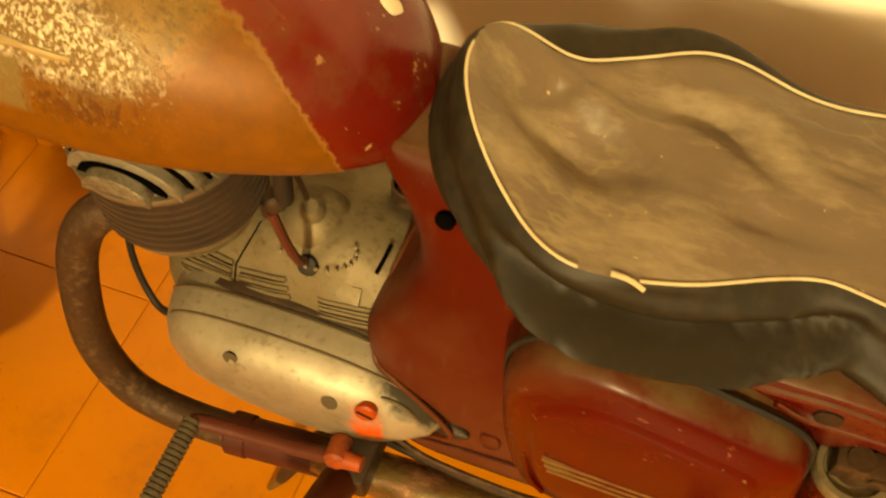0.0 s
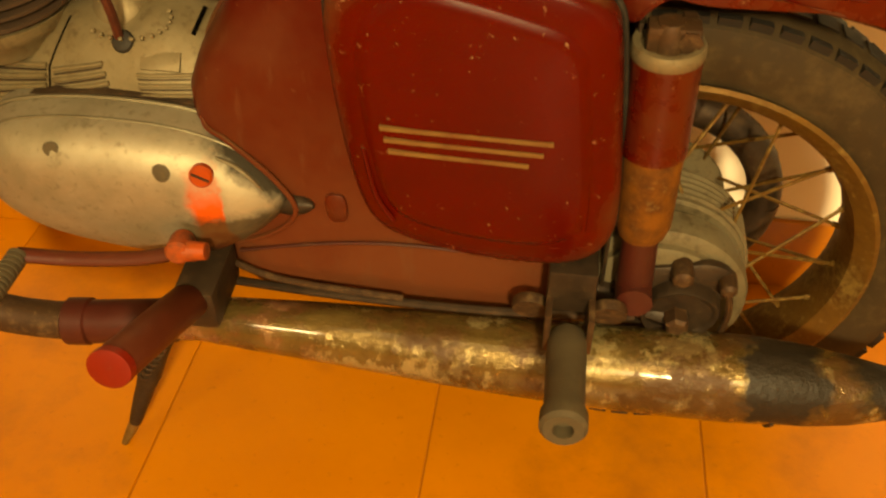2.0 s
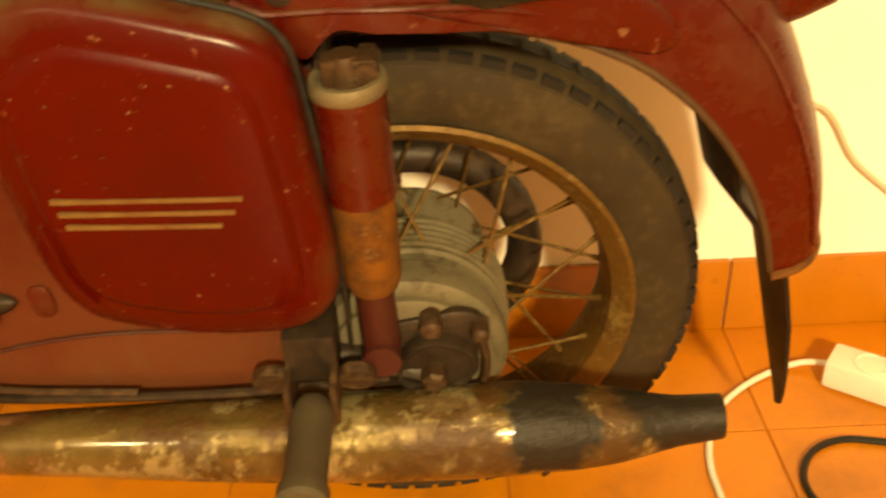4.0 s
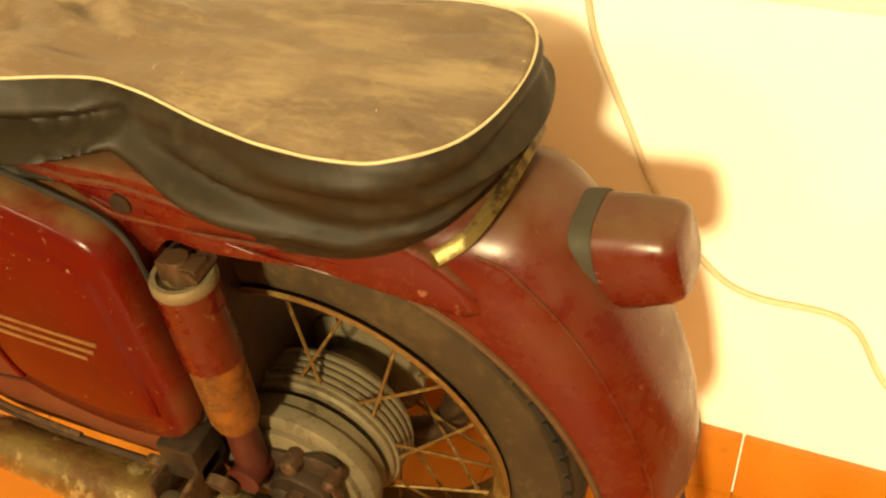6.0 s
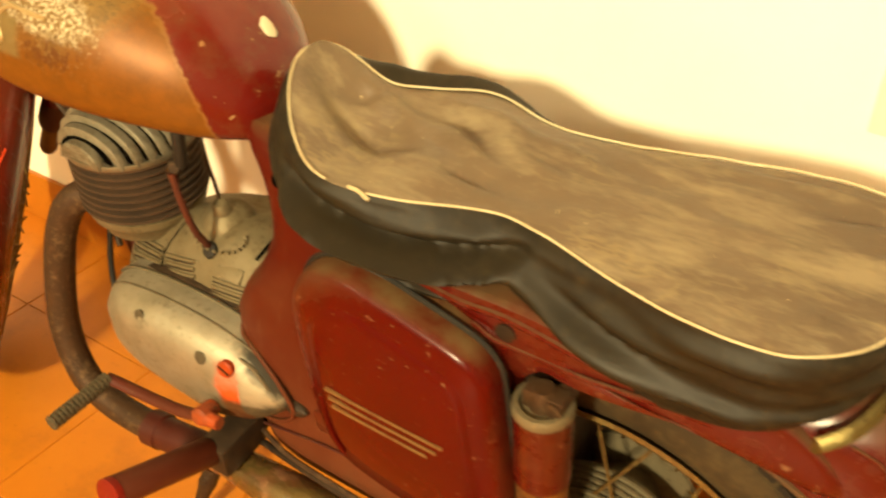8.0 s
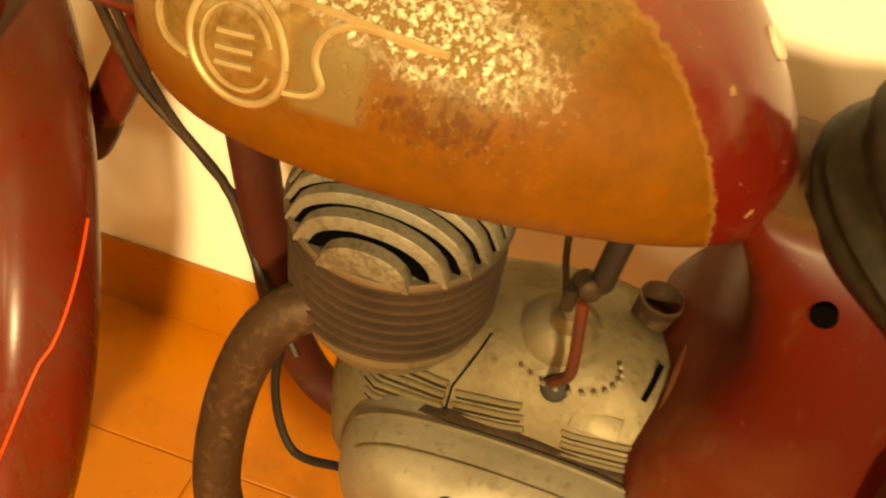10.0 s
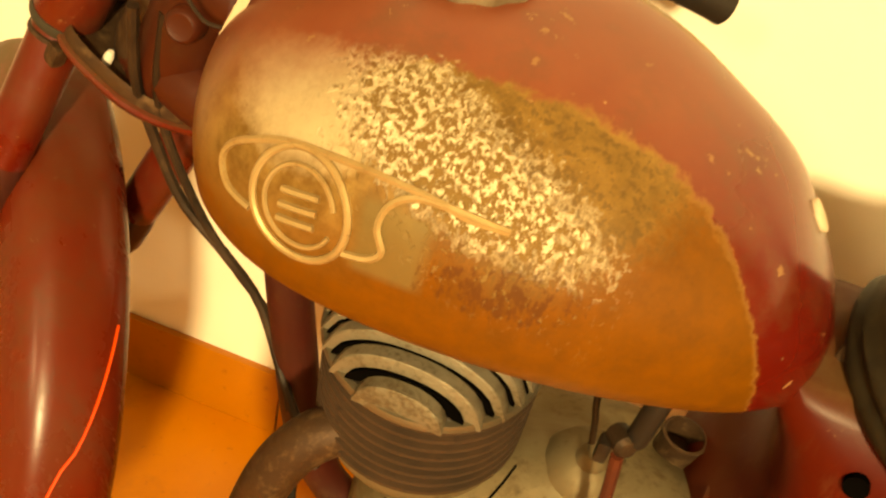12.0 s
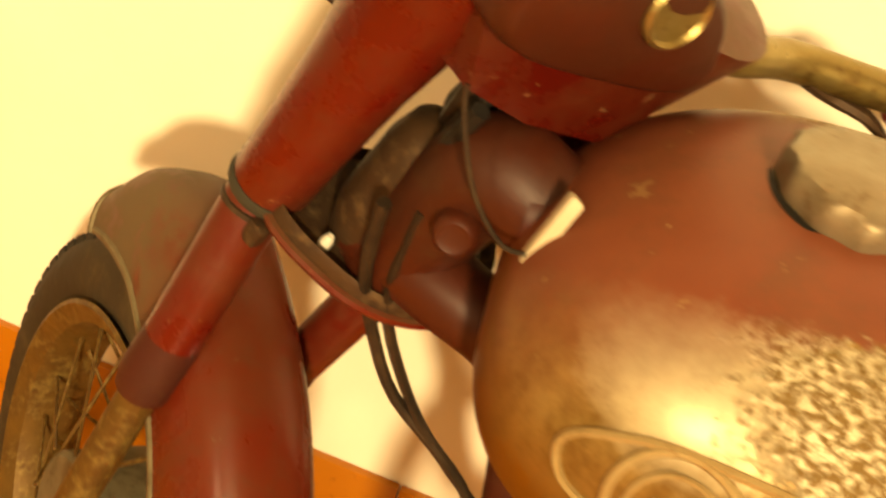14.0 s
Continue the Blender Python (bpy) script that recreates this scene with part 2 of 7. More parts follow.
def tank_paint():
    """Red enamel with a worn, rust-pitted chrome side panel whose edge is a flattened oval."""
    m, nt, bsdf, co = nodes_of("tank_finish")
    sep = nt.nodes.new("ShaderNodeSeparateXYZ")
    nt.links.new(co, sep.inputs[0])
    X, Z = sep.outputs["X"], sep.outputs["Z"]
    warp = noise_tex(nt, co, 110, 4, 0.65)
    dx = math_node(nt, "ABSOLUTE", math_node(nt, "DIVIDE", math_node(nt, "ADD", X, 0.640), 0.203))
    dz = math_node(nt, "ABSOLUTE", math_node(nt, "DIVIDE", math_node(nt, "ADD", Z, -0.690), 0.1665))
    oval = math_node(nt, "ADD", math_node(nt, "POWER", dx, 2.3), math_node(nt, "POWER", dz, 2.1))
    oval = math_node(nt, "ADD", oval, math_node(nt, "MULTIPLY", math_node(nt, "ADD", warp, -0.5), 0.10))
    soft = math_node(nt, "MAXIMUM", 0.018, math_node(nt, "MULTIPLY", math_node(nt, "ADD", X, 0.655), -4.0))
    inside = nt.nodes.new("ShaderNodeClamp")
    nt.links.new(math_node(nt, "DIVIDE", math_node(nt, "SUBTRACT", 1.01, oval), soft), inside.inputs[0])
    inside = inside.outputs[0]
    # chrome side: amber film tinted with the floor's reflection below, a pitted silvery belt paled for its highlight
    # across the middle, brown rust above it
    fine = noise_tex(nt, co, 320, 4, 0.62, (1.0, 1.0, 0.50))
    large = noise_tex(nt, co, 13, 4, 0.6)
    mid = noise_tex(nt, co, 60, 5, 0.7)
    along = math_node(nt, "ADD", Z, math_node(nt, "MULTIPLY", X, 0.30))
    slack = math_node(nt, "MULTIPLY", math_node(nt, "MAXIMUM", math_node(nt, "ADD", X, 0.58), 0.0), -0.75)
    level = math_node(nt, "ADD", math_node(nt, "ADD", along, slack), math_node(nt, "MULTIPLY", math_node(nt, "ADD", large, -0.5), 0.045))
    amber = mix_col(nt, ramp(nt, mid, 0.35, 0.68), (0.165, 0.059, 0.0026), (0.118, 0.044, 0.0026))
    flecks = noise_tex(nt, co, 230, 4, 0.62, (1.0, 1.0, 0.45))
    brown = mix_col(nt, ramp(nt, mid, 0.36, 0.64), (0.200, 0.118, 0.030), (0.128, 0.074, 0.018))
    brown = mix_col(nt, math_node(nt, "MULTIPLY", ramp(nt, flecks, 0.52, 0.60), 0.7), brown, (0.088, 0.050, 0.014))
    gold = mix_col(nt, ramp(nt, math_node(nt, "ADD", level, math_node(nt, "MULTIPLY", math_node(nt, "ADD", flecks, -0.5), 0.05)), 0.600, 0.628), amber, brown)
    # the rounded front is mottled olive metal with one bare patch, its glare put into pale colour
    fore_x = ramp(nt, math_node(nt, "ADD", math_node(nt, "ADD", X, math_node(nt, "MULTIPLY", Z, -0.5)), math_node(nt, "MULTIPLY", math_node(nt, "ADD", mid, -0.5), 0.06)), -1.030, -1.090)
    fore_metal = math_node(nt, "MULTIPLY", fore_x, ramp(nt, math_node(nt, "ADD", Z, math_node(nt, "MULTIPLY", math_node(nt, "ADD", mid, -0.5), 0.05)), 0.748, 0.785))
    olive = mix_col(nt, ramp(nt, mid, 0.36, 0.62), (0.330, 0.225, 0.078), (0.190, 0.112, 0.030))
    gold = mix_col(nt, math_node(nt, "MULTIPLY", fore_metal, 0.85), gold, olive)
    gx = math_node(nt, "DIVIDE", math_node(nt, "ADD", X, 0.622), 0.092)
    gz = math_node(nt, "DIVIDE", math_node(nt, "SUBTRACT", along, 0.641), 0.026)
    belt = math_node(nt, "ADD", math_node(nt, "POWER", math_node(nt, "ABSOLUTE", gx), 2), math_node(nt, "POWER", math_node(nt, "ABSOLUTE", gz), 2))
    belt = ramp(nt, math_node(nt, "ADD", math_node(nt, "ADD", belt, math_node(nt, "MULTIPLY", math_node(nt, "ADD", large, mid), 0.9)), math_node(nt, "MULTIPLY", math_node(nt, "ADD", flecks, -0.5), 2.4)), 1.75, 1.30)
    pits = ramp(nt, fine, 0.455, 0.515)
    speck = ramp(nt, noise_tex(nt, co, 270, 3, 0.6, (1.0, 1.0, 0.6)), 0.60, 0.64)
    wider = ramp(nt, math_node(nt, "ABSOLUTE", math_node(nt, "SUBTRACT", along, 0.628)), 0.050, 0.020)
    pitted = math_node(nt, "MAXIMUM", math_node(nt, "MULTIPLY", belt, pits), math_node(nt, "MULTIPLY", math_node(nt, "MULTIPLY", speck, wider), math_node(nt, "MULTIPLY", ramp(nt, X, -0.72, -0.64), ramp(nt, X, -0.515, -0.575))))
    gold = mix_col(nt, belt, gold, (0.62, 0.56, 0.40))
    fx = math_node(nt, "POWER", math_node(nt, "DIVIDE", math_node(nt, "ADD", X, 0.714), 0.042), 2)
    fz = math_node(nt, "POWER", math_node(nt, "DIVIDE", math_node(nt, "ADD", Z, -0.831), 0.026), 2)
    front = ramp(nt, math_node(nt, "ADD", math_node(nt, "ADD", fx, fz), math_node(nt, "MULTIPLY", math_node(nt, "ADD", mid, -0.5), 1.6)), 1.5, 0.0)
    gold = mix_col(nt, math_node(nt, "MULTIPLY", front, 0.85), gold, (0.62, 0.55, 0.38))
    bare = math_node(nt, "MULTIPLY", ramp(nt, X, -0.668, -0.660), ramp(nt, X, -0.622, -0.630))
    bare = math_node(nt, "MULTIPLY", bare, math_node(nt, "MULTIPLY", ramp(nt, Z, 0.766, 0.772), ramp(nt, Z, 0.812, 0.806)))
    gold = mix_col(nt, math_node(nt, "MULTIPLY", bare, 0.75), gold, (0.165, 0.128, 0.050))
    rusty = math_node(nt, "ADD", math_node(nt, "POWER", math_node(nt, "DIVIDE", math_node(nt, "ADD", X, 0.585), 0.045), 2), math_node(nt, "POWER", math_node(nt, "DIVIDE", math_node(nt, "ADD", Z, -0.782), 0.020), 2))
    rusty = ramp(nt, math_node(nt, "ADD", rusty, math_node(nt, "MULTIPLY", flecks, 5.0)), 3.0, 2.35)
    gold = mix_col(nt, math_node(nt, "MULTIPLY", rusty, 0.85), gold, (0.082, 0.029, 0.006))
    gold = mix_col(nt, math_node(nt, "MULTIPLY", pitted, math_node(nt, "SUBTRACT", 1.0, math_node(nt, "MULTIPLY", bare, 0.7))), gold, (0.180, 0.112, 0.034))
    shiny = math_node(nt, "MAXIMUM", belt, math_node(nt, "MAXIMUM", math_node(nt, "MULTIPLY", front, 0.7), math_node(nt, "MULTIPLY", fore_metal, 0.45)))
    # red side: dust and chips
    high = math_node(nt, "MULTIPLY", math_node(nt, "ADD", Z, -0.80), 4.5)
    fore = math_node(nt, "MULTIPLY", math_node(nt, "ADD", X, 0.60), -1.2)
    dust = ramp(nt, math_node(nt, "ADD", math_node(nt, "ADD", noise_tex(nt, co, 9, 4, 0.6), high), fore), 0.22, 1.05)
    red = mix_col(nt, dust, (0.092, 0.0060, 0.0032), (0.185, 0.0560, 0.0255))
    red = mix_col(nt, math_node(nt, "MULTIPLY", ramp(nt, noise_tex(nt, co, 24, 6, 0.7), 0.50, 0.68), 0.45), red, (0.090, 0.042, 0.020))
    chips = math_node(nt, "MULTIPLY", ramp(nt, noise_tex(nt, co, 48, 4, 0.7), 0.665, 0.69), 0.8)
    red = mix_col(nt, chips, red, (0.24, 0.13, 0.055))
    nick = math_node(nt, "MULTIPLY", ramp(nt, noise_tex(nt, co, 110, 3, 0.6), 0.70, 0.73), ramp(nt, noise_tex(nt, co, 17, 3, 0.6), 0.48, 0.58))
    red = mix_col(nt, nick, red, (0.30, 0.20, 0.09))
    rim = math_node(nt, "MULTIPLY", ramp(nt, math_node(nt, "ABSOLUTE", math_node(nt, "ADD", oval, -1.0)), 0.020, 0.006), math_node(nt, "MULTIPLY", ramp(nt, X, -0.64, -0.56), 0.3))
    col = mix_col(nt, inside, red, gold)
    col = mix_col(nt, rim, col, (0.30, 0.18, 0.05))
    nt.links.new(col, bsdf.inputs["Base Color"])
    nt.links.new(math_node(nt, "MULTIPLY", inside, math_node(nt, "SUBTRACT", math_node(nt, "ADD", 0.22, math_node(nt, "MULTIPLY", shiny, 0.62)), math_node(nt, "MULTIPLY", pitted, 0.4))), bsdf.inputs["Metallic"])
    rough_gold = math_node(nt, "ADD", math_node(nt, "SUBTRACT", 0.46, math_node(nt, "MULTIPLY", shiny, 0.18)), math_node(nt, "MULTIPLY", pitted, 0.3))
    rough = math_node(nt, "ADD", math_node(nt, "MULTIPLY", inside, rough_gold), math_node(nt, "MULTIPLY", math_node(nt, "SUBTRACT", 1.0, inside), math_node(nt, "ADD", 0.20, math_node(nt, "MULTIPLY", dust, 0.28))))
    bsdf.inputs["Specular IOR Level"].default_value = 0.35
    nt.links.new(rough, bsdf.inputs["Roughness"])
    h = math_node(nt, "MULTIPLY", math_node(nt, "ADD", math_node(nt, "MULTIPLY", belt, fine), math_node(nt, "MULTIPLY", pitted, -0.25)), inside)
    bump(nt, bsdf, h, 0.75, 0.003)
    return m




def fender_finish():
    """Dull red enamel, khaki dust lying on the crown and in streaks down the sides."""
    m, nt, bsdf, co = nodes_of("dusty_mudguard_red")
    large, small = noise_tex(nt, co, 7, 5, 0.65), noise_tex(nt, co, 60, 5, 0.7)
    col = mix_col(nt, ramp(nt, large, 0.36, 0.68), (0.118, 0.0085, 0.0030), (0.098, 0.0185, 0.0066))
    streak = math_node(nt, "MULTIPLY", ramp(nt, noise_tex(nt, co, 26, 5, 0.7, (1.6, 1.6, 0.25)), 0.52, 0.70), 0.45)
    col = mix_col(nt, streak, col, (0.070, 0.032, 0.014))
    chip = math_node(nt, "MULTIPLY", ramp(nt, noise_tex(nt, co, 70, 4, 0.7), 0.68, 0.70), 0.6)
    col = mix_col(nt, chip, col, (0.13, 0.06, 0.03))
    ahead = nt.nodes.new("ShaderNodeSeparateXYZ")
    nt.links.new(co, ahead.inputs[0])
    col, lying = settled_dust(nt, co, col, (0.080, 0.046, 0.020), 0.30, (0.50, 0.85))
    front = math_node(nt, "MULTIPLY", ramp(nt, math_node(nt, "ADD", ahead.outputs["X"], math_node(nt, "MULTIPLY", large, 0.12)), -0.925, -1.00), ramp(nt, noise_tex(nt, co, 30, 5, 0.7), 0.25, 0.50))
    col = mix_col(nt, math_node(nt, "MULTIPLY", front, 0.85), col, (0.105, 0.078, 0.038))
    lying = math_node(nt, "MAXIMUM", lying, front)
    nt.links.new(col, bsdf.inputs["Base Color"])
    nt.links.new(math_node(nt, "ADD", 0.26, math_node(nt, "MULTIPLY", math_node(nt, "MAXIMUM", lying, streak), 0.4)), bsdf.inputs["Roughness"])
    bsdf.inputs["Specular IOR Level"].default_value = 0.3
    bump(nt, bsdf, small, 0.08, 0.0015)
    return m


FENDER = fender_finish()
TANK = tank_paint()


def seat_cloth():
    """Brown vinyl under olive dust that lies in drifts, with rubbed creases and pale specks."""
    m, nt, bsdf, co = nodes_of("dusty_seat_vinyl")
    large = noise_tex(nt, co, 6, 4, 0.6, (0.7, 1, 1))
    drift = noise_tex(nt, co, 17, 8, 0.70, (0.50, 1.5, 1))
    col = mix_col(nt, ramp(nt, large, 0.38, 0.62), (0.090, 0.063, 0.040), (0.122, 0.086, 0.053))
    col = mix_col(nt, math_node(nt, "MULTIPLY", ramp(nt, drift, 0.46, 0.64), 0.85), col, (0.215, 0.172, 0.105))
    vein = math_node(nt, "ABSOLUTE", math_node(nt, "ADD", noise_tex(nt, co, 11, 4, 0.6, (0.7, 1.6, 1)), -0.5))
    patchy = ramp(nt, noise_tex(nt, co, 7, 3, 0.5), 0.46, 0.60)
    scuff = math_node(nt, "MULTIPLY", math_node(nt, "MULTIPLY", ramp(nt, vein, 0.024, 0.0), patchy), 0.40)
    col = mix_col(nt, scuff, col, (0.230, 0.180, 0.090))
    speck = ramp(nt, noise_tex(nt, co, 95, 3, 0.7), 0.715, 0.735)
    col = mix_col(nt, speck, col, (0.42, 0.34, 0.19))
    nt.links.new(col, bsdf.inputs["Base Color"])
    nt.links.new(math_node(nt, "ADD", 0.42, math_node(nt, "MULTIPLY", ramp(nt, drift, 0.40, 0.66), 0.28)), bsdf.inputs["Roughness"])
    bsdf.inputs["Specular IOR Level"].default_value = 0.35
    bump(nt, bsdf, noise_tex(nt, co, 22, 6, 0.62, (1, 0.7, 1)), 0.55, 0.006)
    return m


SEAT_TOP = seat_cloth()
SEAT_SIDE = surface("dark_seat_vinyl", (0.036, 0.0260, 0.0105), (0.016, 0.0112, 0.0048), (0.068, 0.050, 0.021), 9, 70, (0.48, 0.64), cut=(0.50, 0.74), bumped=0.3, spec=0.24)


def engine_cover_finish():
    """Polished alloy with an orange band painted round the rear end and dirt along the foot."""
    m, nt, bsdf, co = nodes_of("engine_cover_finish")
    sep = nt.nodes.new("ShaderNodeSeparateXYZ")
    nt.links.new(co, sep.inputs[0])
    large, small = noise_tex(nt, co, 16, 5, 0.6), noise_tex(nt, co, 120, 4, 0.65)
    col = mix_col(nt, ramp(nt, large, 0.35, 0.66), (0.36, 0.33, 0.255), (0.25, 0.222, 0.158))
    col = mix_col(nt, math_node(nt, "MULTIPLY", ramp(nt, small, 0.56, 0.70), 0.5), col, (0.13, 0.105, 0.062))
    X, Z = sep.outputs["X"], sep.outputs["Z"]
    rag = math_node(nt, "MULTIPLY", math_node(nt, "ADD", noise_tex(nt, co, 55, 4, 0.65), -0.5), 0.03)
    above = math_node(nt, "ADD", math_node(nt, "ADD", Z, rag), math_node(nt, "ADD", math_node(nt, "MULTIPLY", X, 0.98), -0.078))
    oil = math_node(nt, "MULTIPLY", ramp(nt, above, -0.016, -0.004), ramp(nt, math_node(nt, "ADD", X, rag), -0.435, -0.400))
    tip = ramp(nt, math_node(nt, "ADD", X, rag), -0.356, -0.346)
    foot = math_node(nt, "MULTIPLY", ramp(nt, math_node(nt, "ADD", Z, rag), 0.410, 0.396), ramp(nt, math_node(nt, "ADD", X, rag), -0.455, -0.430))
    oil = math_node(nt, "MULTIPLY", math_node(nt, "MAXIMUM", oil, tip), 0.94)
    wob = math_node(nt, "MULTIPLY", math_node(nt, "ADD", noise_tex(nt, co, 45, 3, 0.6), -0.5), 0.018)
    xa = math_node(nt, "ADD", math_node(nt, "ADD", sep.outputs["X"], wob), math_node(nt, "MULTIPLY", math_node(nt, "ADD", sep.outputs["Z"], -0.43), 0.10))
    band = math_node(nt, "MULTIPLY", ramp(nt, xa, -0.426, -0.418), ramp(nt, xa, -0.394, -0.397))
    band = math_node(nt, "MULTIPLY", math_node(nt, "MULTIPLY", band, ramp(nt, math_node(nt, "ADD", Z, rag), 0.462, 0.418)), ramp(nt, noise_tex(nt, co, 70, 5, 0.7), 0.20, 0.46))
    col = mix_col(nt, math_node(nt, "MULTIPLY", ramp(nt, xa, -0.396, -0.388), 0.7), col, (0.40, 0.37, 0.28))
    col = mix_col(nt, band, col, (0.46, 0.066, 0.010))
    mud = mix_col(nt, ramp(nt, large, 0.42, 0.56), (0.062, 0.042, 0.017), (0.018, 0.012, 0.006))
    col = mix_col(nt, math_node(nt, "MULTIPLY", foot, 0.9), col, mud)
    col = mix_col(nt, oil, col, (0.010, 0.0075, 0.0045))
    oil = math_node(nt, "MAXIMUM", oil, foot)
    bsdf.inputs["Specular IOR Level"].default_value = 0.2
    nt.links.new(col, bsdf.inputs["Base Color"])
    nt.links.new(math_node(nt, "MULTIPLY", math_node(nt, "SUBTRACT", 1.0, math_node(nt, "MAXIMUM", band, oil)), 0.72), bsdf.inputs["Metallic"])
    nt.links.new(math_node(nt, "SUBTRACT", ramp(nt, large, -0.75, 1.5), math_node(nt, "MULTIPLY", oil, 0.10)), bsdf.inputs["Roughness"])
    bump(nt, bsdf, small, 0.2, 0.0015)
    return m


ENGINE_COVER = engine_cover_finish()


def cover_finish():
    """Red enamel, dusty and scuffed towards the pressed rim."""
    m, nt, bsdf, co = nodes_of("side_cover_enamel")
    sep = nt.nodes.new("ShaderNodeSeparateXYZ")
    nt.links.new(co, sep.inputs[0])
    large, small = noise_tex(nt, co, 11, 5, 0.65), noise_tex(nt, co, 60, 5, 0.7)
    dx = math_node(nt, "ABSOLUTE", math_node(nt, "DIVIDE", math_node(nt, "ADD", sep.outputs["X"], 0.168), 0.112))
    dz = math_node(nt, "ABSOLUTE", math_node(nt, "DIVIDE", math_node(nt, "ADD", sep.outputs["Z"], -0.525), 0.148))
    out = math_node(nt, "ADD", math_node(nt, "POWER", dx, 3.2), math_node(nt, "POWER", dz, 3.2))
    rim = ramp(nt, math_node(nt, "ADD", out, math_node(nt, "MULTIPLY", math_node(nt, "ADD", large, -0.5), 1.4)), 0.75, 1.45)
    col = mix_col(nt, ramp(nt, large, 0.38, 0.70), (0.064, 0.0024, 0.0008), (0.050, 0.0030, 0.0010))
    col = mix_col(nt, math_node(nt, "MULTIPLY", rim, 0.7), col, (0.082, 0.034, 0.013))
    chip = math_node(nt, "MULTIPLY", ramp(nt, noise_tex(nt, co, 75, 5, 0.7), 0.655, 0.68), 0.7)
    col = mix_col(nt, chip, col, (0.15, 0.055, 0.028))
    scuff = math_node(nt, "MULTIPLY", ramp(nt, noise_tex(nt, co, 26, 4, 0.7, (0.25, 1, 2.4)), 0.66, 0.74), 0.30)
    col = mix_col(nt, scuff, col, (0.10, 0.036, 0.016))
    fleck = math_node(nt, "MULTIPLY", ramp(nt, noise_tex(nt, co, 150, 3, 0.6), 0.70, 0.73), 0.6)
    col = mix_col(nt, fleck, col, (0.20, 0.12, 0.06))
    col, lying = settled_dust(nt, co, col, (0.090, 0.058, 0.024), 0.85, (0.60, 0.92))
    nt.links.new(col, bsdf.inputs["Base Color"])
    nt.links.new(math_node(nt, "ADD", 0.24, math_node(nt, "MULTIPLY", math_node(nt, "MAXIMUM", rim, math_node(nt, "MAXIMUM", lying, scuff)), 0.25)), bsdf.inputs["Roughness"])
    bsdf.inputs["Specular IOR Level"].default_value = 0.14
    bump(nt, bsdf, small, 0.08, 0.0015)
    return m


COVER_RED = cover_finish()


def body_finish():
    """Red enamel under a film of dust that thickens downwards in cloudy patches."""
    m, nt, bsdf, co = nodes_of("body_shell_enamel")
    sep = nt.nodes.new("ShaderNodeSeparateXYZ")
    nt.links.new(co, sep.inputs[0])
    large, small = noise_tex(nt, co, 8, 5, 0.65), noise_tex(nt, co, 60, 5, 0.7)
    film = math_node(nt, "ADD", math_node(nt, "MULTIPLY", large, 0.9), math_node(nt, "MULTIPLY", math_node(nt, "ADD", sep.outputs["Z"], -0.50), -2.0))
    col = mix_col(nt, ramp(nt, large, 0.35, 0.7), (0.062, 0.0050, 0.002), (0.052, 0.007, 0.0026))
    col = mix_col(nt, math_node(nt, "MULTIPLY", ramp(nt, film, 0.25, 0.85), 0.85), col, (0.118, 0.038, 0.0155))
    streak = math_node(nt, "MULTIPLY", ramp(nt, noise_tex(nt, co, 34, 5, 0.7, (1.6, 1, 0.3)), 0.56, 0.72), 0.4)
    col = mix_col(nt, streak, col, (0.110, 0.055, 0.027))
    chip = math_node(nt, "MULTIPLY", ramp(nt, noise_tex(nt, co, 70, 4, 0.7), 0.69, 0.71), 0.6)
    col = mix_col(nt, chip, col, (0.13, 0.06, 0.03))
    col, lying = settled_dust(nt, co, col, (0.085, 0.052, 0.022), 0.7, (0.40, 0.85))
    nt.links.new(col, bsdf.inputs["Base Color"])
    nt.links.new(math_node(nt, "ADD", 0.34, math_node(nt, "MULTIPLY", ramp(nt, film, 0.25, 0.85), 0.25)), bsdf.inputs["Roughness"])
    bsdf.inputs["Specular IOR Level"].default_value = 0.1
    bump(nt, bsdf, small, 0.10, 0.0015)
    return m


BODY_RED = body_finish()


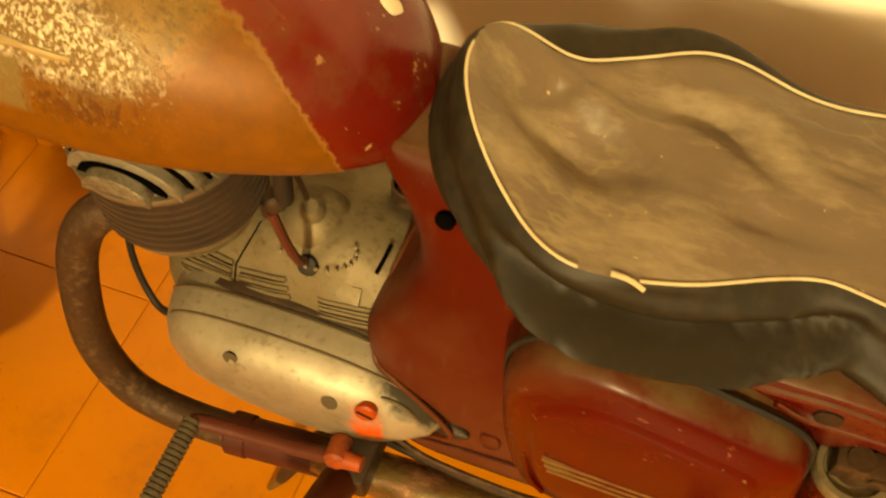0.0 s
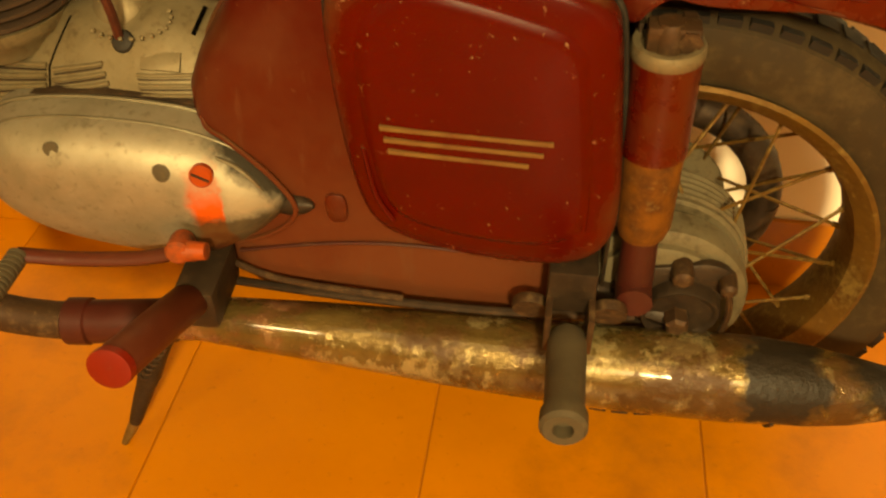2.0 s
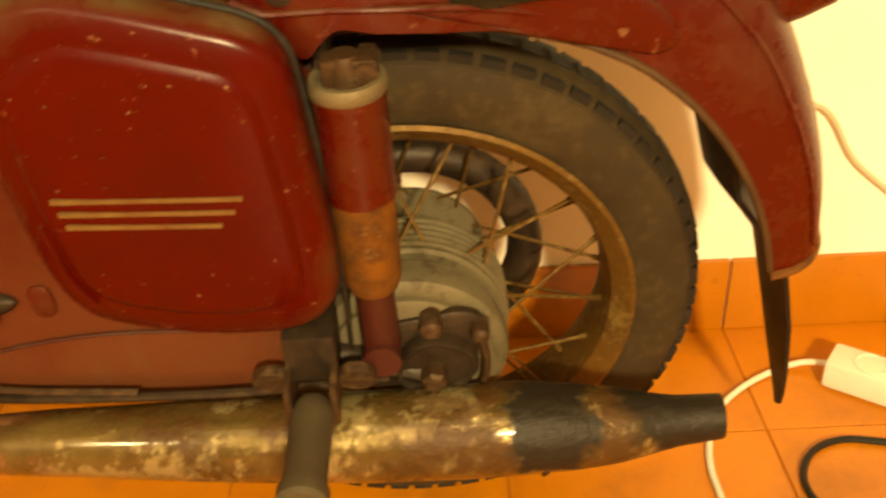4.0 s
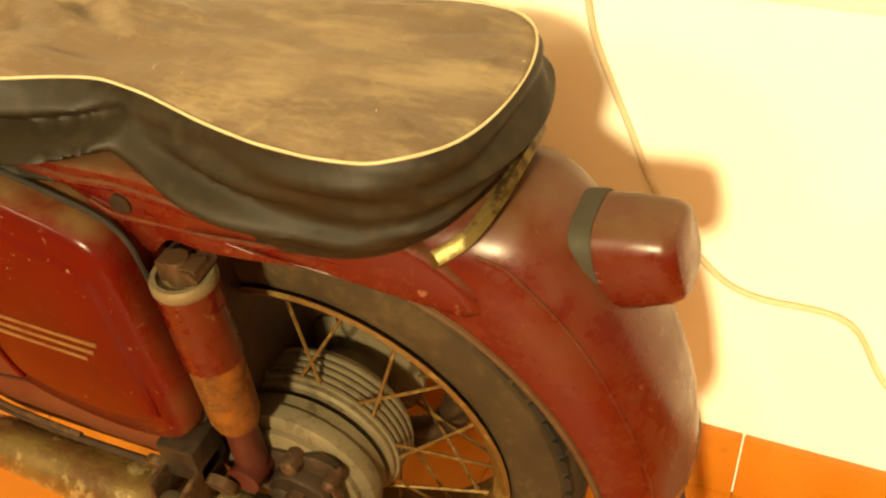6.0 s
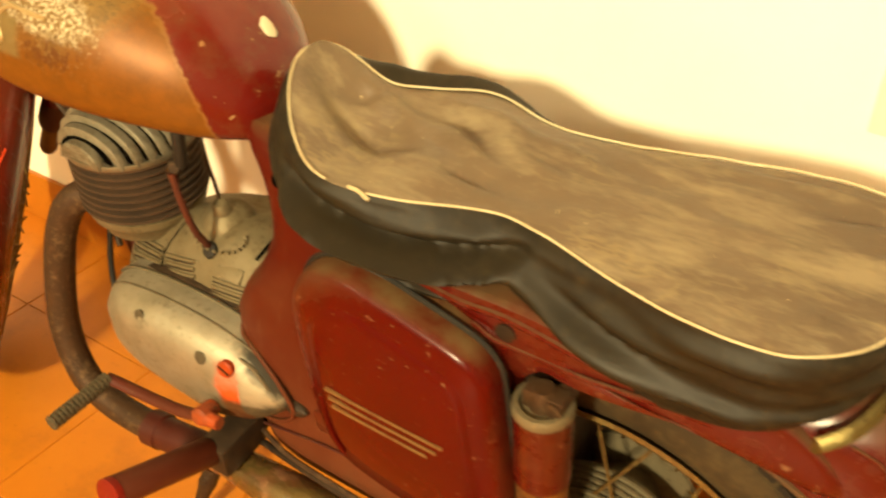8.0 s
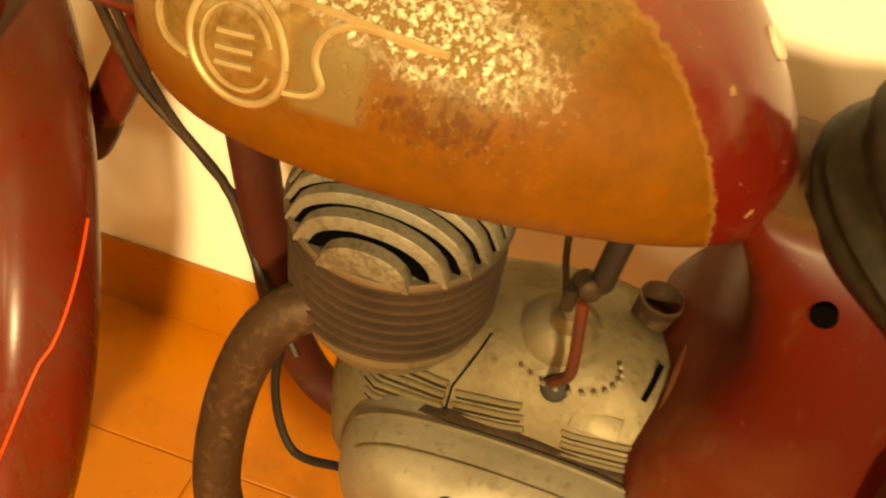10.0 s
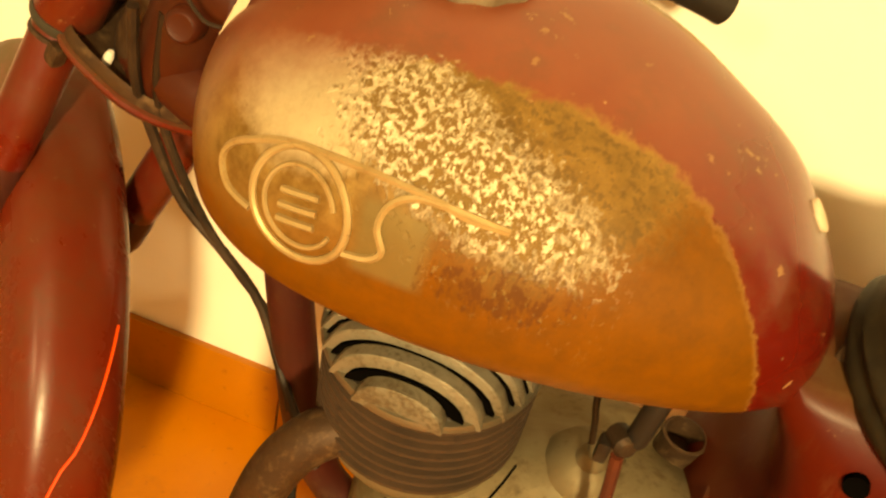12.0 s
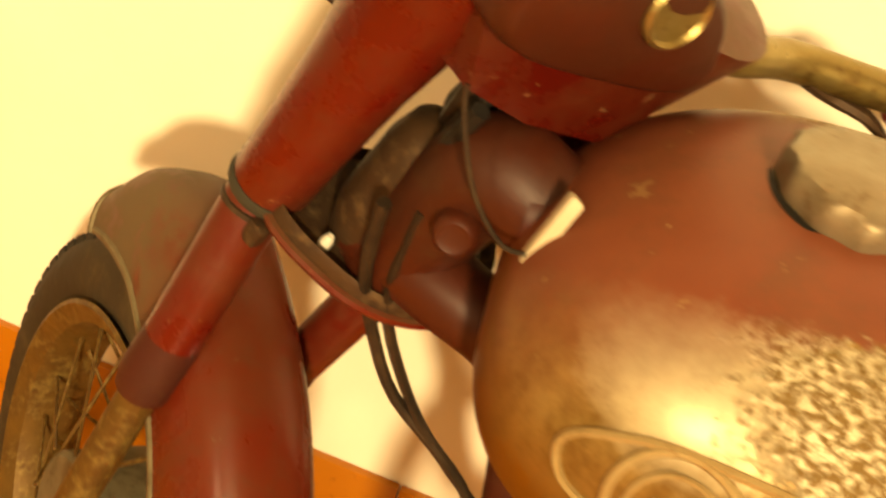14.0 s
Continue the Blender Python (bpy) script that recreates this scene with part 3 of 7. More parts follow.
def muffler_finish():
    """Old chrome under oily film: olive and pale patches, orange rust below, brown rust above, soot near the tail."""
    m, nt, bsdf, co = nodes_of("muffler_finish")
    sep = nt.nodes.new("ShaderNodeSeparateXYZ")
    nt.links.new(co, sep.inputs[0])
    large = noise_tex(nt, co, 16, 6, 0.68, (0.8, 1, 0.6))
    small = noise_tex(nt, co, 70, 5, 0.66, (0.7, 1.0, 0.6))
    other = noise_tex(nt, co, 23, 6, 0.7, (1.1, 1, 0.5))
    col = mix_col(nt, ramp(nt, large, 0.40, 0.58), (0.128, 0.088, 0.027), (0.070, 0.039, 0.011))
    pale = math_node(nt, "MULTIPLY", ramp(nt, math_node(nt, "ADD", math_node(nt, "MULTIPLY", other, 0.78), math_node(nt, "MULTIPLY", small, 0.22)), 0.53, 0.57), 0.8)
    col = mix_col(nt, pale, col, (0.285, 0.232, 0.112))
    low = math_node(nt, "ADD", small, math_node(nt, "MULTIPLY", math_node(nt, "ADD", sep.outputs["Z"], -0.235), -5.0))
    col = mix_col(nt, math_node(nt, "MULTIPLY", ramp(nt, low, 0.50, 0.68), 0.75), col, (0.200, 0.070, 0.010))
    rust = ramp(nt, math_node(nt, "ADD", math_node(nt, "MULTIPLY", large, 0.68), math_node(nt, "MULTIPLY", small, 0.32)), 0.49, 0.545)
    col = mix_col(nt, math_node(nt, "MULTIPLY", rust, 0.75), col, (0.060, 0.026, 0.007))
    wob = math_node(nt, "MULTIPLY", math_node(nt, "ADD", noise_tex(nt, co, 20, 4, 0.6), -0.5), 0.10)
    xa = math_node(nt, "ADD", sep.outputs["X"], wob)
    smear = math_node(nt, "MULTIPLY", ramp(nt, xa, -0.30, -0.37), math_node(nt, "MULTIPLY", ramp(nt, other, 0.45, 0.60), 0.6))
    col = mix_col(nt, smear, col, (0.20, 0.060, 0.035))
    soot = math_node(nt, "MULTIPLY", ramp(nt, xa, 0.080, 0.090), ramp(nt, xa, 0.162, 0.150))
    soot = math_node(nt, "MULTIPLY", soot, ramp(nt, math_node(nt, "ADD", sep.outputs["Z"], wob), 0.212, 0.228))
    end = ramp(nt, math_node(nt, "ADD", xa, math_node(nt, "MULTIPLY", sep.outputs["Z"], 0.6)), 0.345, 0.360)
    soot = math_node(nt, "MAXIMUM", soot, end)
    col = mix_col(nt, soot, col, (0.016, 0.012, 0.008))
    nt.links.new(col, bsdf.inputs["Base Color"])
    dull = math_node(nt, "MAXIMUM", rust, soot)
    nt.links.new(math_node(nt, "SUBTRACT", 0.42, math_node(nt, "MULTIPLY", dull, 0.32)), bsdf.inputs["Metallic"])
    nt.links.new(math_node(nt, "ADD", 0.18, math_node(nt, "MULTIPLY", dull, 0.3)), bsdf.inputs["Roughness"])
    nt.links.new(math_node(nt, "MULTIPLY", math_node(nt, "SUBTRACT", 1.0, dull), 0.9), bsdf.inputs["Coat Weight"])
    bsdf.inputs["Coat Roughness"].default_value = 0.10
    bsdf.inputs["Specular IOR Level"].default_value = 0.25
    bump(nt, bsdf, math_node(nt, "SUBTRACT", small, math_node(nt, "MULTIPLY", pale, 0.10)), 0.75, 0.004)
    return m


MUFFLER = muffler_finish()


# ---- mesh tools ----
def spline(points, count, closed=False):
    """Catmull-Rom through the points, resampled."""
    p = [Vector(q) for q in points]
    n = len(p)
    out = []
    spans = n if closed else n - 1
    for i in range(count):
        u = i / (count if closed else count - 1) * spans
        k = min(int(u), spans - 1)
        f = u - k
        if closed:
            a, b, c, d = p[(k - 1) % n], p[k % n], p[(k + 1) % n], p[(k + 2) % n]
        else:
            a, b, c, d = p[max(k - 1, 0)], p[k], p[k + 1], p[min(k + 2, n - 1)]
        out.append(0.5 * (2 * b + (c - a) * f + (2 * a - 5 * b + 4 * c - d) * f * f + (3 * b - a - 3 * c + d) * f ** 3))
    return out


def lerp_table(table, u):
    """Row of numbers at u in rows of (u, ...), with smooth steps between rows."""
    if u <= table[0][0]:
        return table[0][1:]
    for a, b in zip(table, table[1:]):
        if u <= b[0]:
            f = (u - a[0]) / (b[0] - a[0])
            return tuple(x + (y - x) * f for x, y in zip(a[1:], b[1:]))
    return table[-1][1:]


def loft(bm, rings, caps=True, closed=True):
    rows = [[bm.verts.new(p) for p in ring] for ring in rings]
    n = len(rows[0])
    for a, b in zip(rows, rows[1:]):
        for i in range(n if closed else n - 1):
            bm.faces.new((a[i], a[(i + 1) % n], b[(i + 1) % n], b[i]))
    if caps:
        bm.faces.new(rows[0][::-1])
        bm.faces.new(rows[-1])
    return rows


def sweep(bm, points, radius, seg=12, caps=True, flat=1.0):
    """A round bar along the points; radius a number or one per point."""
    pts = [Vector(p) for p in points]
    rad = radius if isinstance(radius, (list, tuple)) else [radius] * len(pts)
    t = (pts[1] - pts[0]).normalized()
    side = t.cross(Vector((0, 0, 1)))
    side = side.normalized() if side.length > 1e-3 else Vector((1, 0, 0))
    rings = []
    for i, p in enumerate(pts):
        d = (pts[min(i + 1, len(pts) - 1)] - pts[max(i - 1, 0)]).normalized()
        side = (side - d * side.dot(d)).normalized()
        up = d.cross(side)
        rings.append([p + rad[i] * (math.cos(a) * side + flat * math.sin(a) * up) for a in (2 * math.pi * k / seg for k in range(seg))])
    loft(bm, rings, caps)


def lathe(bm, profile, origin, axis, seg=32, closed=False):
    """Turn (radius, height) pairs round the axis."""
    z = Vector(axis).normalized()
    x = z.orthogonal().normalized()
    y = z.cross(x)
    o = Vector(origin)
    rows = [[bm.verts.new(o + z * h + r * (math.cos(a) * x + math.sin(a) * y)) for a in (2 * math.pi * k / seg for k in range(seg))] for r, h in profile]
    pairs = list(zip(rows, rows[1:])) + ([(rows[-1], rows[0])] if closed else [])
    for a, b in pairs:
        for i in range(seg):
            bm.faces.new((a[i], a[(i + 1) % seg], b[(i + 1) % seg], b[i]))
    if not closed:
        for row in (rows[0][::-1], rows[-1]):
            bm.faces.new(row)


def box(bm, lo, hi, bevel=0.0, m=None):
    c = [(a + b) / 2 for a, b in zip(lo, hi)]
    s = [b - a for a, b in zip(lo, hi)]
    got = bmesh.ops.create_cube(bm, size=1.0, matrix=Matrix.LocRotScale(c, None, s))
    verts = got["verts"]
    if bevel:
        edges = list({e for v in verts for e in v.link_edges})
        res = bmesh.ops.bevel(bm, geom=edges, offset=bevel, segments=2, profile=0.6, affect="EDGES")
        verts = list({v for f in res["faces"] for v in f.verts} | {v for v in verts if v.is_valid})
    if m is not None:
        bmesh.ops.transform(bm, matrix=m, verts=verts)


def pillow(bm, outline, layers, centre=None):
    """A domed plate in the x-z plane: (scale, y) layers of the outline about its centre, first and last closed."""
    n = len(outline)
    c = centre or (sum(p[0] for p in outline) / n, sum(p[1] for p in outline) / n)
    rings = [[Vector((c[0] + (x - c[0]) * s, y, c[1] + (z - c[1]) * s)) for x, z in outline] for s, y in layers]
    loft(bm, rings)


def outline2(points, count):
    """A smooth closed outline in x-z."""
    return [(p.x, p.z) for p in spline([(x, 0, z) for x, z in points], count, True)]


def mesh_of(name, bm, material, angle=38):
    bmesh.ops.recalc_face_normals(bm, faces=bm.faces)
    me = bpy.data.meshes.new(name)
    bm.to_mesh(me)
    bm.free()
    for p in me.polygons:
        p.use_smooth = True
    me.set_sharp_from_angle(angle=radians(angle))
    me.materials.append(material)
    return me


def part(name, bm, material, parent=None, label="", angle=38, m=None):
    """Links a bmesh as one mesh object, under a thing or a part."""
    if m is not None:
        bmesh.ops.transform(bm, matrix=m, verts=bm.verts)
    ob = new(name, mesh_of(name, bm, material, angle))
    if parent is not None:
        ob.parent = parent
    if label:
        ob["label"] = label
    return ob


def holder(name, parent):
    ob = new(name)
    ob.parent = parent
    ob.empty_display_size = 0.05
    return ob


# ---- the room ----
ROOM_X0, ROOM_X1, ROOM_Y0, ROOM_H = -2.3, 2.3, -4.4, 2.8


def slab(name, lo, hi, material, label):
    bm = bmesh.new()
    box(bm, lo, hi)
    return tagged(part(name, bm, material, None, angle=30), label, "room", kind="structure")


slab("floor", (ROOM_X0, ROOM_Y0, -0.12), (ROOM_X1, WALL_Y, -0.0025), GROUT, "floor bed with narrow brown joints between orange terracotta tiles")
slab("wall_north", (ROOM_X0 - 0.15, WALL_Y, -0.12), (ROOM_X1 + 0.15, WALL_Y + 0.15, ROOM_H), PLASTER, "plain cream plastered wall behind the motorcycle")
# Unseen walls and ceiling close the room; dark tone reduces fill.
slab("wall_south", (ROOM_X0 - 0.15, ROOM_Y0 - 0.15, -0.12), (ROOM_X1 + 0.15, ROOM_Y0, ROOM_H), DIM_PLASTER, "unseen wall in plaster darkened to cut bounced light")
slab("wall_west", (ROOM_X0 - 0.15, ROOM_Y0, -0.12), (ROOM_X0, WALL_Y, ROOM_H), DIM_PLASTER, "unseen wall in plaster darkened to cut bounced light")
slab("wall_east", (ROOM_X1, ROOM_Y0, -0.12), (ROOM_X1 + 0.15, WALL_Y, ROOM_H), DIM_PLASTER, "unseen wall in plaster darkened to cut bounced light")
slab("ceiling", (ROOM_X0 - 0.15, ROOM_Y0 - 0.15, ROOM_H), (ROOM_X1 + 0.15, WALL_Y + 0.15, ROOM_H + 0.12), DIM_PLASTER, "unseen ceiling darkened to cut bounced light")


# ---- the motorcycle: bike space has the rear axle over the origin, x towards the tail, y towards the wall ----
LEAN_M = Matrix.Rotation(radians(LEAN), 4, "X")
moto = new("motorcycle")
moto.matrix_world = LEAN_M
moto.empty_display_size = 0.2
tagged(moto, "old rusty red motorcycle leaning on its side stand", "motorcycle")

AXLE_Z = 0.283
AX = Vector((0, 1, 0))


def wheel(centre, m=None, drum=True, label=""):
    """Spoked wheel in the x-z plane round the centre."""
    c = Vector(centre)
    w = holder("wheel", moto)
    if label:
        w["label"] = label
    bm = bmesh.new()
    section = [(0.207, -0.030), (0.214, -0.038), (0.232, -0.0435), (0.252, -0.043), (0.268, -0.037), (0.2785, -0.024), (0.2825, -0.008),
               (0.2825, 0.008), (0.2785, 0.024), (0.268, 0.037), (0.252, 0.043), (0.232, 0.0435), (0.214, 0.038), (0.207, 0.030)]
    lathe(bm, section, c, AX, 72, True)
    part("tyre", bm, RUBBER, w, "worn dusty black tyre", 30, m)
    bm = bmesh.new()
    for k in range(64):
        a = 2 * math.pi * k / 64
        rot = Matrix.Translation(c) @ Matrix.Rotation(a, 4, "Y")
        for side in (-1, 1):
            box(bm, (-0.0100, side * 0.0255 - 0.0085, 0.262), (0.0100, side * 0.0255 + 0.0085, 0.2775), 0, rot)
        box(bm, (-0.004, -0.010, 0.279), (0.016, 0.010, 0.2836), 0, rot)
    tagged(part("tread", bm, BLACK, w, "", 30, m), kind="stuff")
    bm = bmesh.new()
    lathe(bm, [(0.196, -0.014), (0.199, -0.030), (0.205, -0.036), (0.214, -0.041), (0.2165, -0.045), (0.212, -0.047), (0.203, -0.041), (0.195, -0.034),
               (0.190, -0.016), (0.190, 0.016), (0.195, 0.034), (0.203, 0.041), (0.212, 0.047), (0.2165, 0.045), (0.214, 0.041), (0.205, 0.036), (0.199, 0.030), (0.196, 0.014)],
          c, AX, 72, True)
    part("rim", bm, RIM_RUST, w, "rusty yellowed steel rim", 30, m)
    bm = bmesh.new()
    if drum:
        prof = [(0.03, -0.055), (0.088, -0.055), (0.091, -0.052)]
        for k in range(5):
            h = -0.047 + k * 0.0085
            prof += [(0.091, h), (0.094, h + 0.001), (0.094, h + 0.0045), (0.0895, h + 0.0055)]
        prof += [(0.088, 0.0), (0.05, 0.012), (0.04, 0.05), (0.078, 0.056), (0.078, 0.062), (0.03, 0.062)]
        lathe(bm, prof, c, AX, 48)
    else:
        lathe(bm, [(0.02, -0.05), (0.075, -0.05), (0.08, -0.045), (0.08, 0.04), (0.07, 0.045), (0.02, 0.045)], c, AX, 48)
    part("hub", bm, HUB, w, "dusty grey hub with fine grooves", 30, m)
    spoke_me = {}
    for k in range(36):
        side = -1 if k % 2 else 1
        lean = (1 if (k // 2) % 2 else -1) * 0.62
        bm = bmesh.new()
        r0 = 0.086 if side < 0 else 0.070
        a0, a1 = 0.0, lean * 0.62
        p0 = Vector((r0 * math.sin(a0), side * (0.047 if side < 0 else 0.058), r0 * math.cos(a0)))
        p1 = Vector((0.192 * math.sin(a1), side * 0.010, 0.192 * math.cos(a1)))
        key = (side, lean)
        if key not in spoke_me:
            sweep(bm, [p0 + (p0 - p1).normalized() * 0.004, p0.lerp(p1, 0.93), p0.lerp(p1, 0.931), p1], [0.0020, 0.0020, 0.0032, 0.0032], 6)
            spoke_me[key] = mesh_of("spoke", bm, RIM_RUST)
        else:
            bm.free()
        ob = new("spoke", spoke_me[key])
        ob.parent = w
        ob.matrix_basis = (m or Matrix()) @ Matrix.Translation(c) @ Matrix.Rotation(2 * math.pi * (k + 0.3) / 36, 4, "Y")
    return w


rear_wheel = wheel((0, 0, AXLE_Z))

# rear brake plate, its lever, axle nut and chain case
bm = bmesh.new()
lathe(bm, [(0.02, -0.111), (0.070, -0.109), (0.0755, -0.106), (0.0765, -0.100), (0.083, -0.099), (0.0885, -0.095), (0.0905, -0.088), (0.0905, -0.080), (0.087, -0.079), (0.087, -0.064), (0.02, -0.056)], (0, 0, AXLE_Z), AX, 56)
brake = part("brake_plate", bm, HUB, moto, "grey drum brake plate with a stepped rim")
bm = bmesh.new()
pillow(bm, outline2([(-0.050, 0.300), (-0.020, 0.335), (0.015, 0.344), (0.045, 0.350), (0.066, 0.338), (0.060, 0.305), (0.050, 0.268), (0.0, 0.258), (-0.045, 0.265)], 32), [(1.0, -0.106), (1.0, -0.1135), (0.93, -0.1155), (0.3, -0.116)])
part("greasy_cover", bm, GREASE, brake, "greasy black dirt-caked plate")
bm = bmesh.new()
pillow(bm, outline2([(-0.014, 0.296), (0.0, 0.322), (0.024, 0.330), (0.052, 0.318), (0.060, 0.296), (0.044, 0.272), (0.012, 0.266), (-0.008, 0.276)], 32), [(1.0, -0.112), (1.0, -0.128), (0.94, -0.132), (0.88, -0.1315), (0.80, -0.1285), (0.3, -0.128)])
part("axle_bracket", bm, GREASE, brake, "greasy dark bracket")
bm = bmesh.new()
lathe(bm, [(0.008, -0.146), (0.0115, -0.143), (0.012, -0.128), (0.018, -0.127), (0.018, -0.122)], (0.020, 0, 0.294), AX, 6)
part("axle_nut", bm, RUST_PIPE, brake, "rusty hexagonal nut", 25)
for x, z, r in ((0.019, 0.342, 0.0105), (0.062, 0.333, 0.0085)):
    bm = bmesh.new()
    lathe(bm, [(r * 0.5, -0.132), (r * 0.9, -0.129), (r, -0.124), (r, -0.108)], (x, 0, z), AX, 14)
    part("bolt", bm, RUST_PIPE, brake, "rusty brown bolt head")
bm = bmesh.new()
sweep(bm, spline([(0.062, -0.122, 0.333), (0.068, -0.124, 0.300), (0.064, -0.124, 0.262)], 8), 0.0055, 8, flat=0.6)
part("brake_lever", bm, RUST_PIPE, brake, "rusty brake lever")
bm = bmesh.new()
ring = [(0.118 * math.cos(a) + 0.002, 0.062, AXLE_Z + 0.118 * math.sin(a)) for a in (2 * math.pi * k / 40 for k in range(41))]
sweep(bm, ring, 0.019, 10, False)
part("chain_case", bm, GREASE, moto, "dark round chain case")
for s in (-1, 1):
    bm = bmesh.new()
    sweep(bm, spline([(-0.24, s * 0.080, 0.345), (-0.12, s * 0.100, 0.315), (0.03, s * 0.118, AXLE_Z)], 10), 0.017, 10, flat=0.8)
    part("swing_arm", bm, GREASE, moto, "dirty swing arm tube")

# rear shock absorbers
for s in (-1, 1):
    shock = holder("shock_absorber", moto)
    lo, hi = Vector((-0.024, s * 0.126, 0.322)), Vector((-0.033, s * 0.125, 0.642))
    ax = (hi - lo).normalized()
    bm = bmesh.new()
    lathe(bm, [(0.024, 0.166), (0.0275, 0.169), (0.0275, 0.250), (0.0282, 0.255), (0.0282, 0.259), (0.02, 0.261)], lo, ax, 28)
    part("upper_shroud", bm, RED, shock, "red painted upper sleeve")
    bm = bmesh.new()
    lathe(bm, [(0.0280, 0.259), (0.0290, 0.261), (0.0288, 0.267), (0.0270, 0.271), (0.0225, 0.271), (0.0205, 0.266), (0.010, 0.265)], lo, ax, 28)
    part("cap", bm, ALLOY_DULL, shock, "dull metal cap")
    bm = bmesh.new()
    lathe(bm, [(0.013, 0.072), (0.021, 0.076), (0.0245, 0.088), (0.0258, 0.168), (0.020, 0.169)], lo, ax, 28)
    part("lower_shroud", bm, ORANGE_RUST, shock, "lower sleeve bare with orange rust")
    bm = bmesh.new()
    lathe(bm, [(0.015, 0.0), (0.017, 0.01), (0.016, 0.075)], lo, ax, 20)
    sweep(bm, [lo + Vector((0, -0.022, 0.004)), lo + Vector((0, 0.022, 0.004))], 0.017, 16)
    part("rod", bm, RED_DARK, shock, "dark rod and lower eye")
    bm = bmesh.new()
    lathe(bm, [(0.0135, 0.263), (0.0130, 0.280), (0.0100, 0.288)], lo, ax, 18)
    sweep(bm, [hi + Vector((0.016, s * 0.012, -0.044)), hi + Vector((0.016, s * -0.020, -0.044))], 0.0095, 6)
    box(bm, hi + Vector((-0.016, -0.010, -0.056)), hi + Vector((0.024, 0.010, -0.034)), 0.003)
    part("top_mount", bm, RUST_PIPE, shock, "rusty top mount and bolt")

# central body shell between engine and rear wheel
BODY = [  # height, front x, rear x, half width
    (0.256, -0.380, -0.095, 0.100), (0.262, -0.410, -0.080, 0.118), (0.30, -0.426, -0.070, 0.127), (0.35, -0.425, -0.062, 0.130),
    (0.40, -0.424, -0.058, 0.130), (0.46, -0.432, -0.056, 0.130), (0.50, -0.432, -0.056, 0.128), (0.535, -0.417, -0.056, 0.124), (0.56, -0.398, -0.058, 0.118),
    (0.60, -0.388, -0.064, 0.108), (0.635, -0.394, -0.095, 0.094), (0.665, -0.406, -0.190, 0.080), (0.69, -0.421, -0.290, 0.068), (0.715, -0.440, -0.350, 0.048)]


def body_ring(z, xf, xr, w, n=60):
    cx, hx = (xf + xr) / 2, (xr - xf) / 2
    ring = []
    for k in range(n):
        a = 2 * math.pi * k / n
        ca, sa = math.cos(a), math.sin(a)
        square = max(0.0, min(1.0, (0.60 - z) / 0.06))
        ring.append((cx + hx * math.copysign(abs(ca) ** (0.55 - 0.27 * square), ca), w * math.copysign(abs(sa) ** (0.42 - 0.12 * square), sa), z))
    return ring


bm = bmesh.new()
zs = [0.256 + (0.715 - 0.256) * k / 32 for k in range(33)]
loft(bm, [body_ring(z, *lerp_table(BODY, z)) for z in zs])
bmesh.ops.smooth_vert(bm, verts=bm.verts, factor=0.4, use_axis_x=True, use_axis_y=True, use_axis_z=False)
body = part("body_shell", bm, BODY_RED, moto, "faded dusty red pressed-steel shell", 60)
bm = bmesh.new()
sweep(bm, spline([(-0.404, 0.020, 0.536), (-0.413, -0.030, 0.540), (-0.417, -0.066, 0.527), (-0.418, -0.096, 0.496), (-0.413, -0.118, 0.474), (-0.394, -0.127, 0.466), (-0.371, -0.132, 0.449), (-0.350, -0.136, 0.429),
                  (-0.335, -0.139, 0.404), (-0.344, -0.136, 0.380), (-0.370, -0.131, 0.356), (-0.400, -0.124, 0.338)], 60), 0.0026, 8)
part("rolled_lip", bm, BODY_RED, body, "rolled red lip round the engine")
# Flat black disc stands in for the dark of the hole.
bm = bmesh.new()
lathe(bm, [(0.0078, -0.004), (0.0078, 0.0016), (0.0055, 0.0008)], (-0.360, -0.0770, 0.676), (-0.12, -1, 0.25), 18)
part("cable_hole", bm, HOLE, body, "black hole for cables")
# Black plate and block added where there is only a dark void.
bm = bmesh.new()
box(bm, (-0.0545, -0.116, 0.292), (-0.0505, 0.116, 0.600), 0.0015)
box(bm, (-0.0500, -0.098, 0.276), (-0.0120, -0.060, 0.352), 0.006)
part("dark_rear_fill", bm, GREASE, body, "black plate standing in for the dark void behind the shell")
bm = bmesh.new()
pillow(bm, outline2([(-0.308, 0.412), (-0.292, 0.414), (-0.289, 0.395), (-0.293, 0.384), (-0.306, 0.385)], 16), [(1, -0.128), (1, -0.1325), (0.9, -0.1335)])
part("paint_patch", bm, RED, body, "patch of brighter red paint")
bm = bmesh.new()
sweep(bm, spline([(-0.40, -0.1285, 0.330), (-0.32, -0.132, 0.352), (-0.24, -0.1335, 0.362), (-0.12, -0.133, 0.358), (-0.075, -0.131, 0.366)], 14), 0.0018, 6)
part("seam", bm, RED_DARK, body)

# side cover with its ridges and stripes
COVER = outline2([(-0.289, 0.600), (-0.283, 0.635), (-0.262, 0.663), (-0.225, 0.676), (-0.188, 0.671), (-0.132, 0.656), (-0.092, 0.643), (-0.073, 0.625),
                  (-0.066, 0.600), (-0.058, 0.530), (-0.051, 0.455), (-0.054, 0.410), (-0.075, 0.384), (-0.113, 0.375), (-0.172, 0.378), (-0.232, 0.393),
                  (-0.261, 0.415), (-0.276, 0.462), (-0.285, 0.530)], 72)
bm = bmesh.new()
pillow(bm, COVER, [(0.99, -0.100), (1.0, -0.140), (0.995, -0.150), (0.975, -0.158), (0.93, -0.163), (0.80, -0.1655), (0.775, -0.1665), (0.755, -0.1690), (0.70, -0.1705), (0.4, -0.1725), (0.02, -0.173)], (-0.168, 0.525))
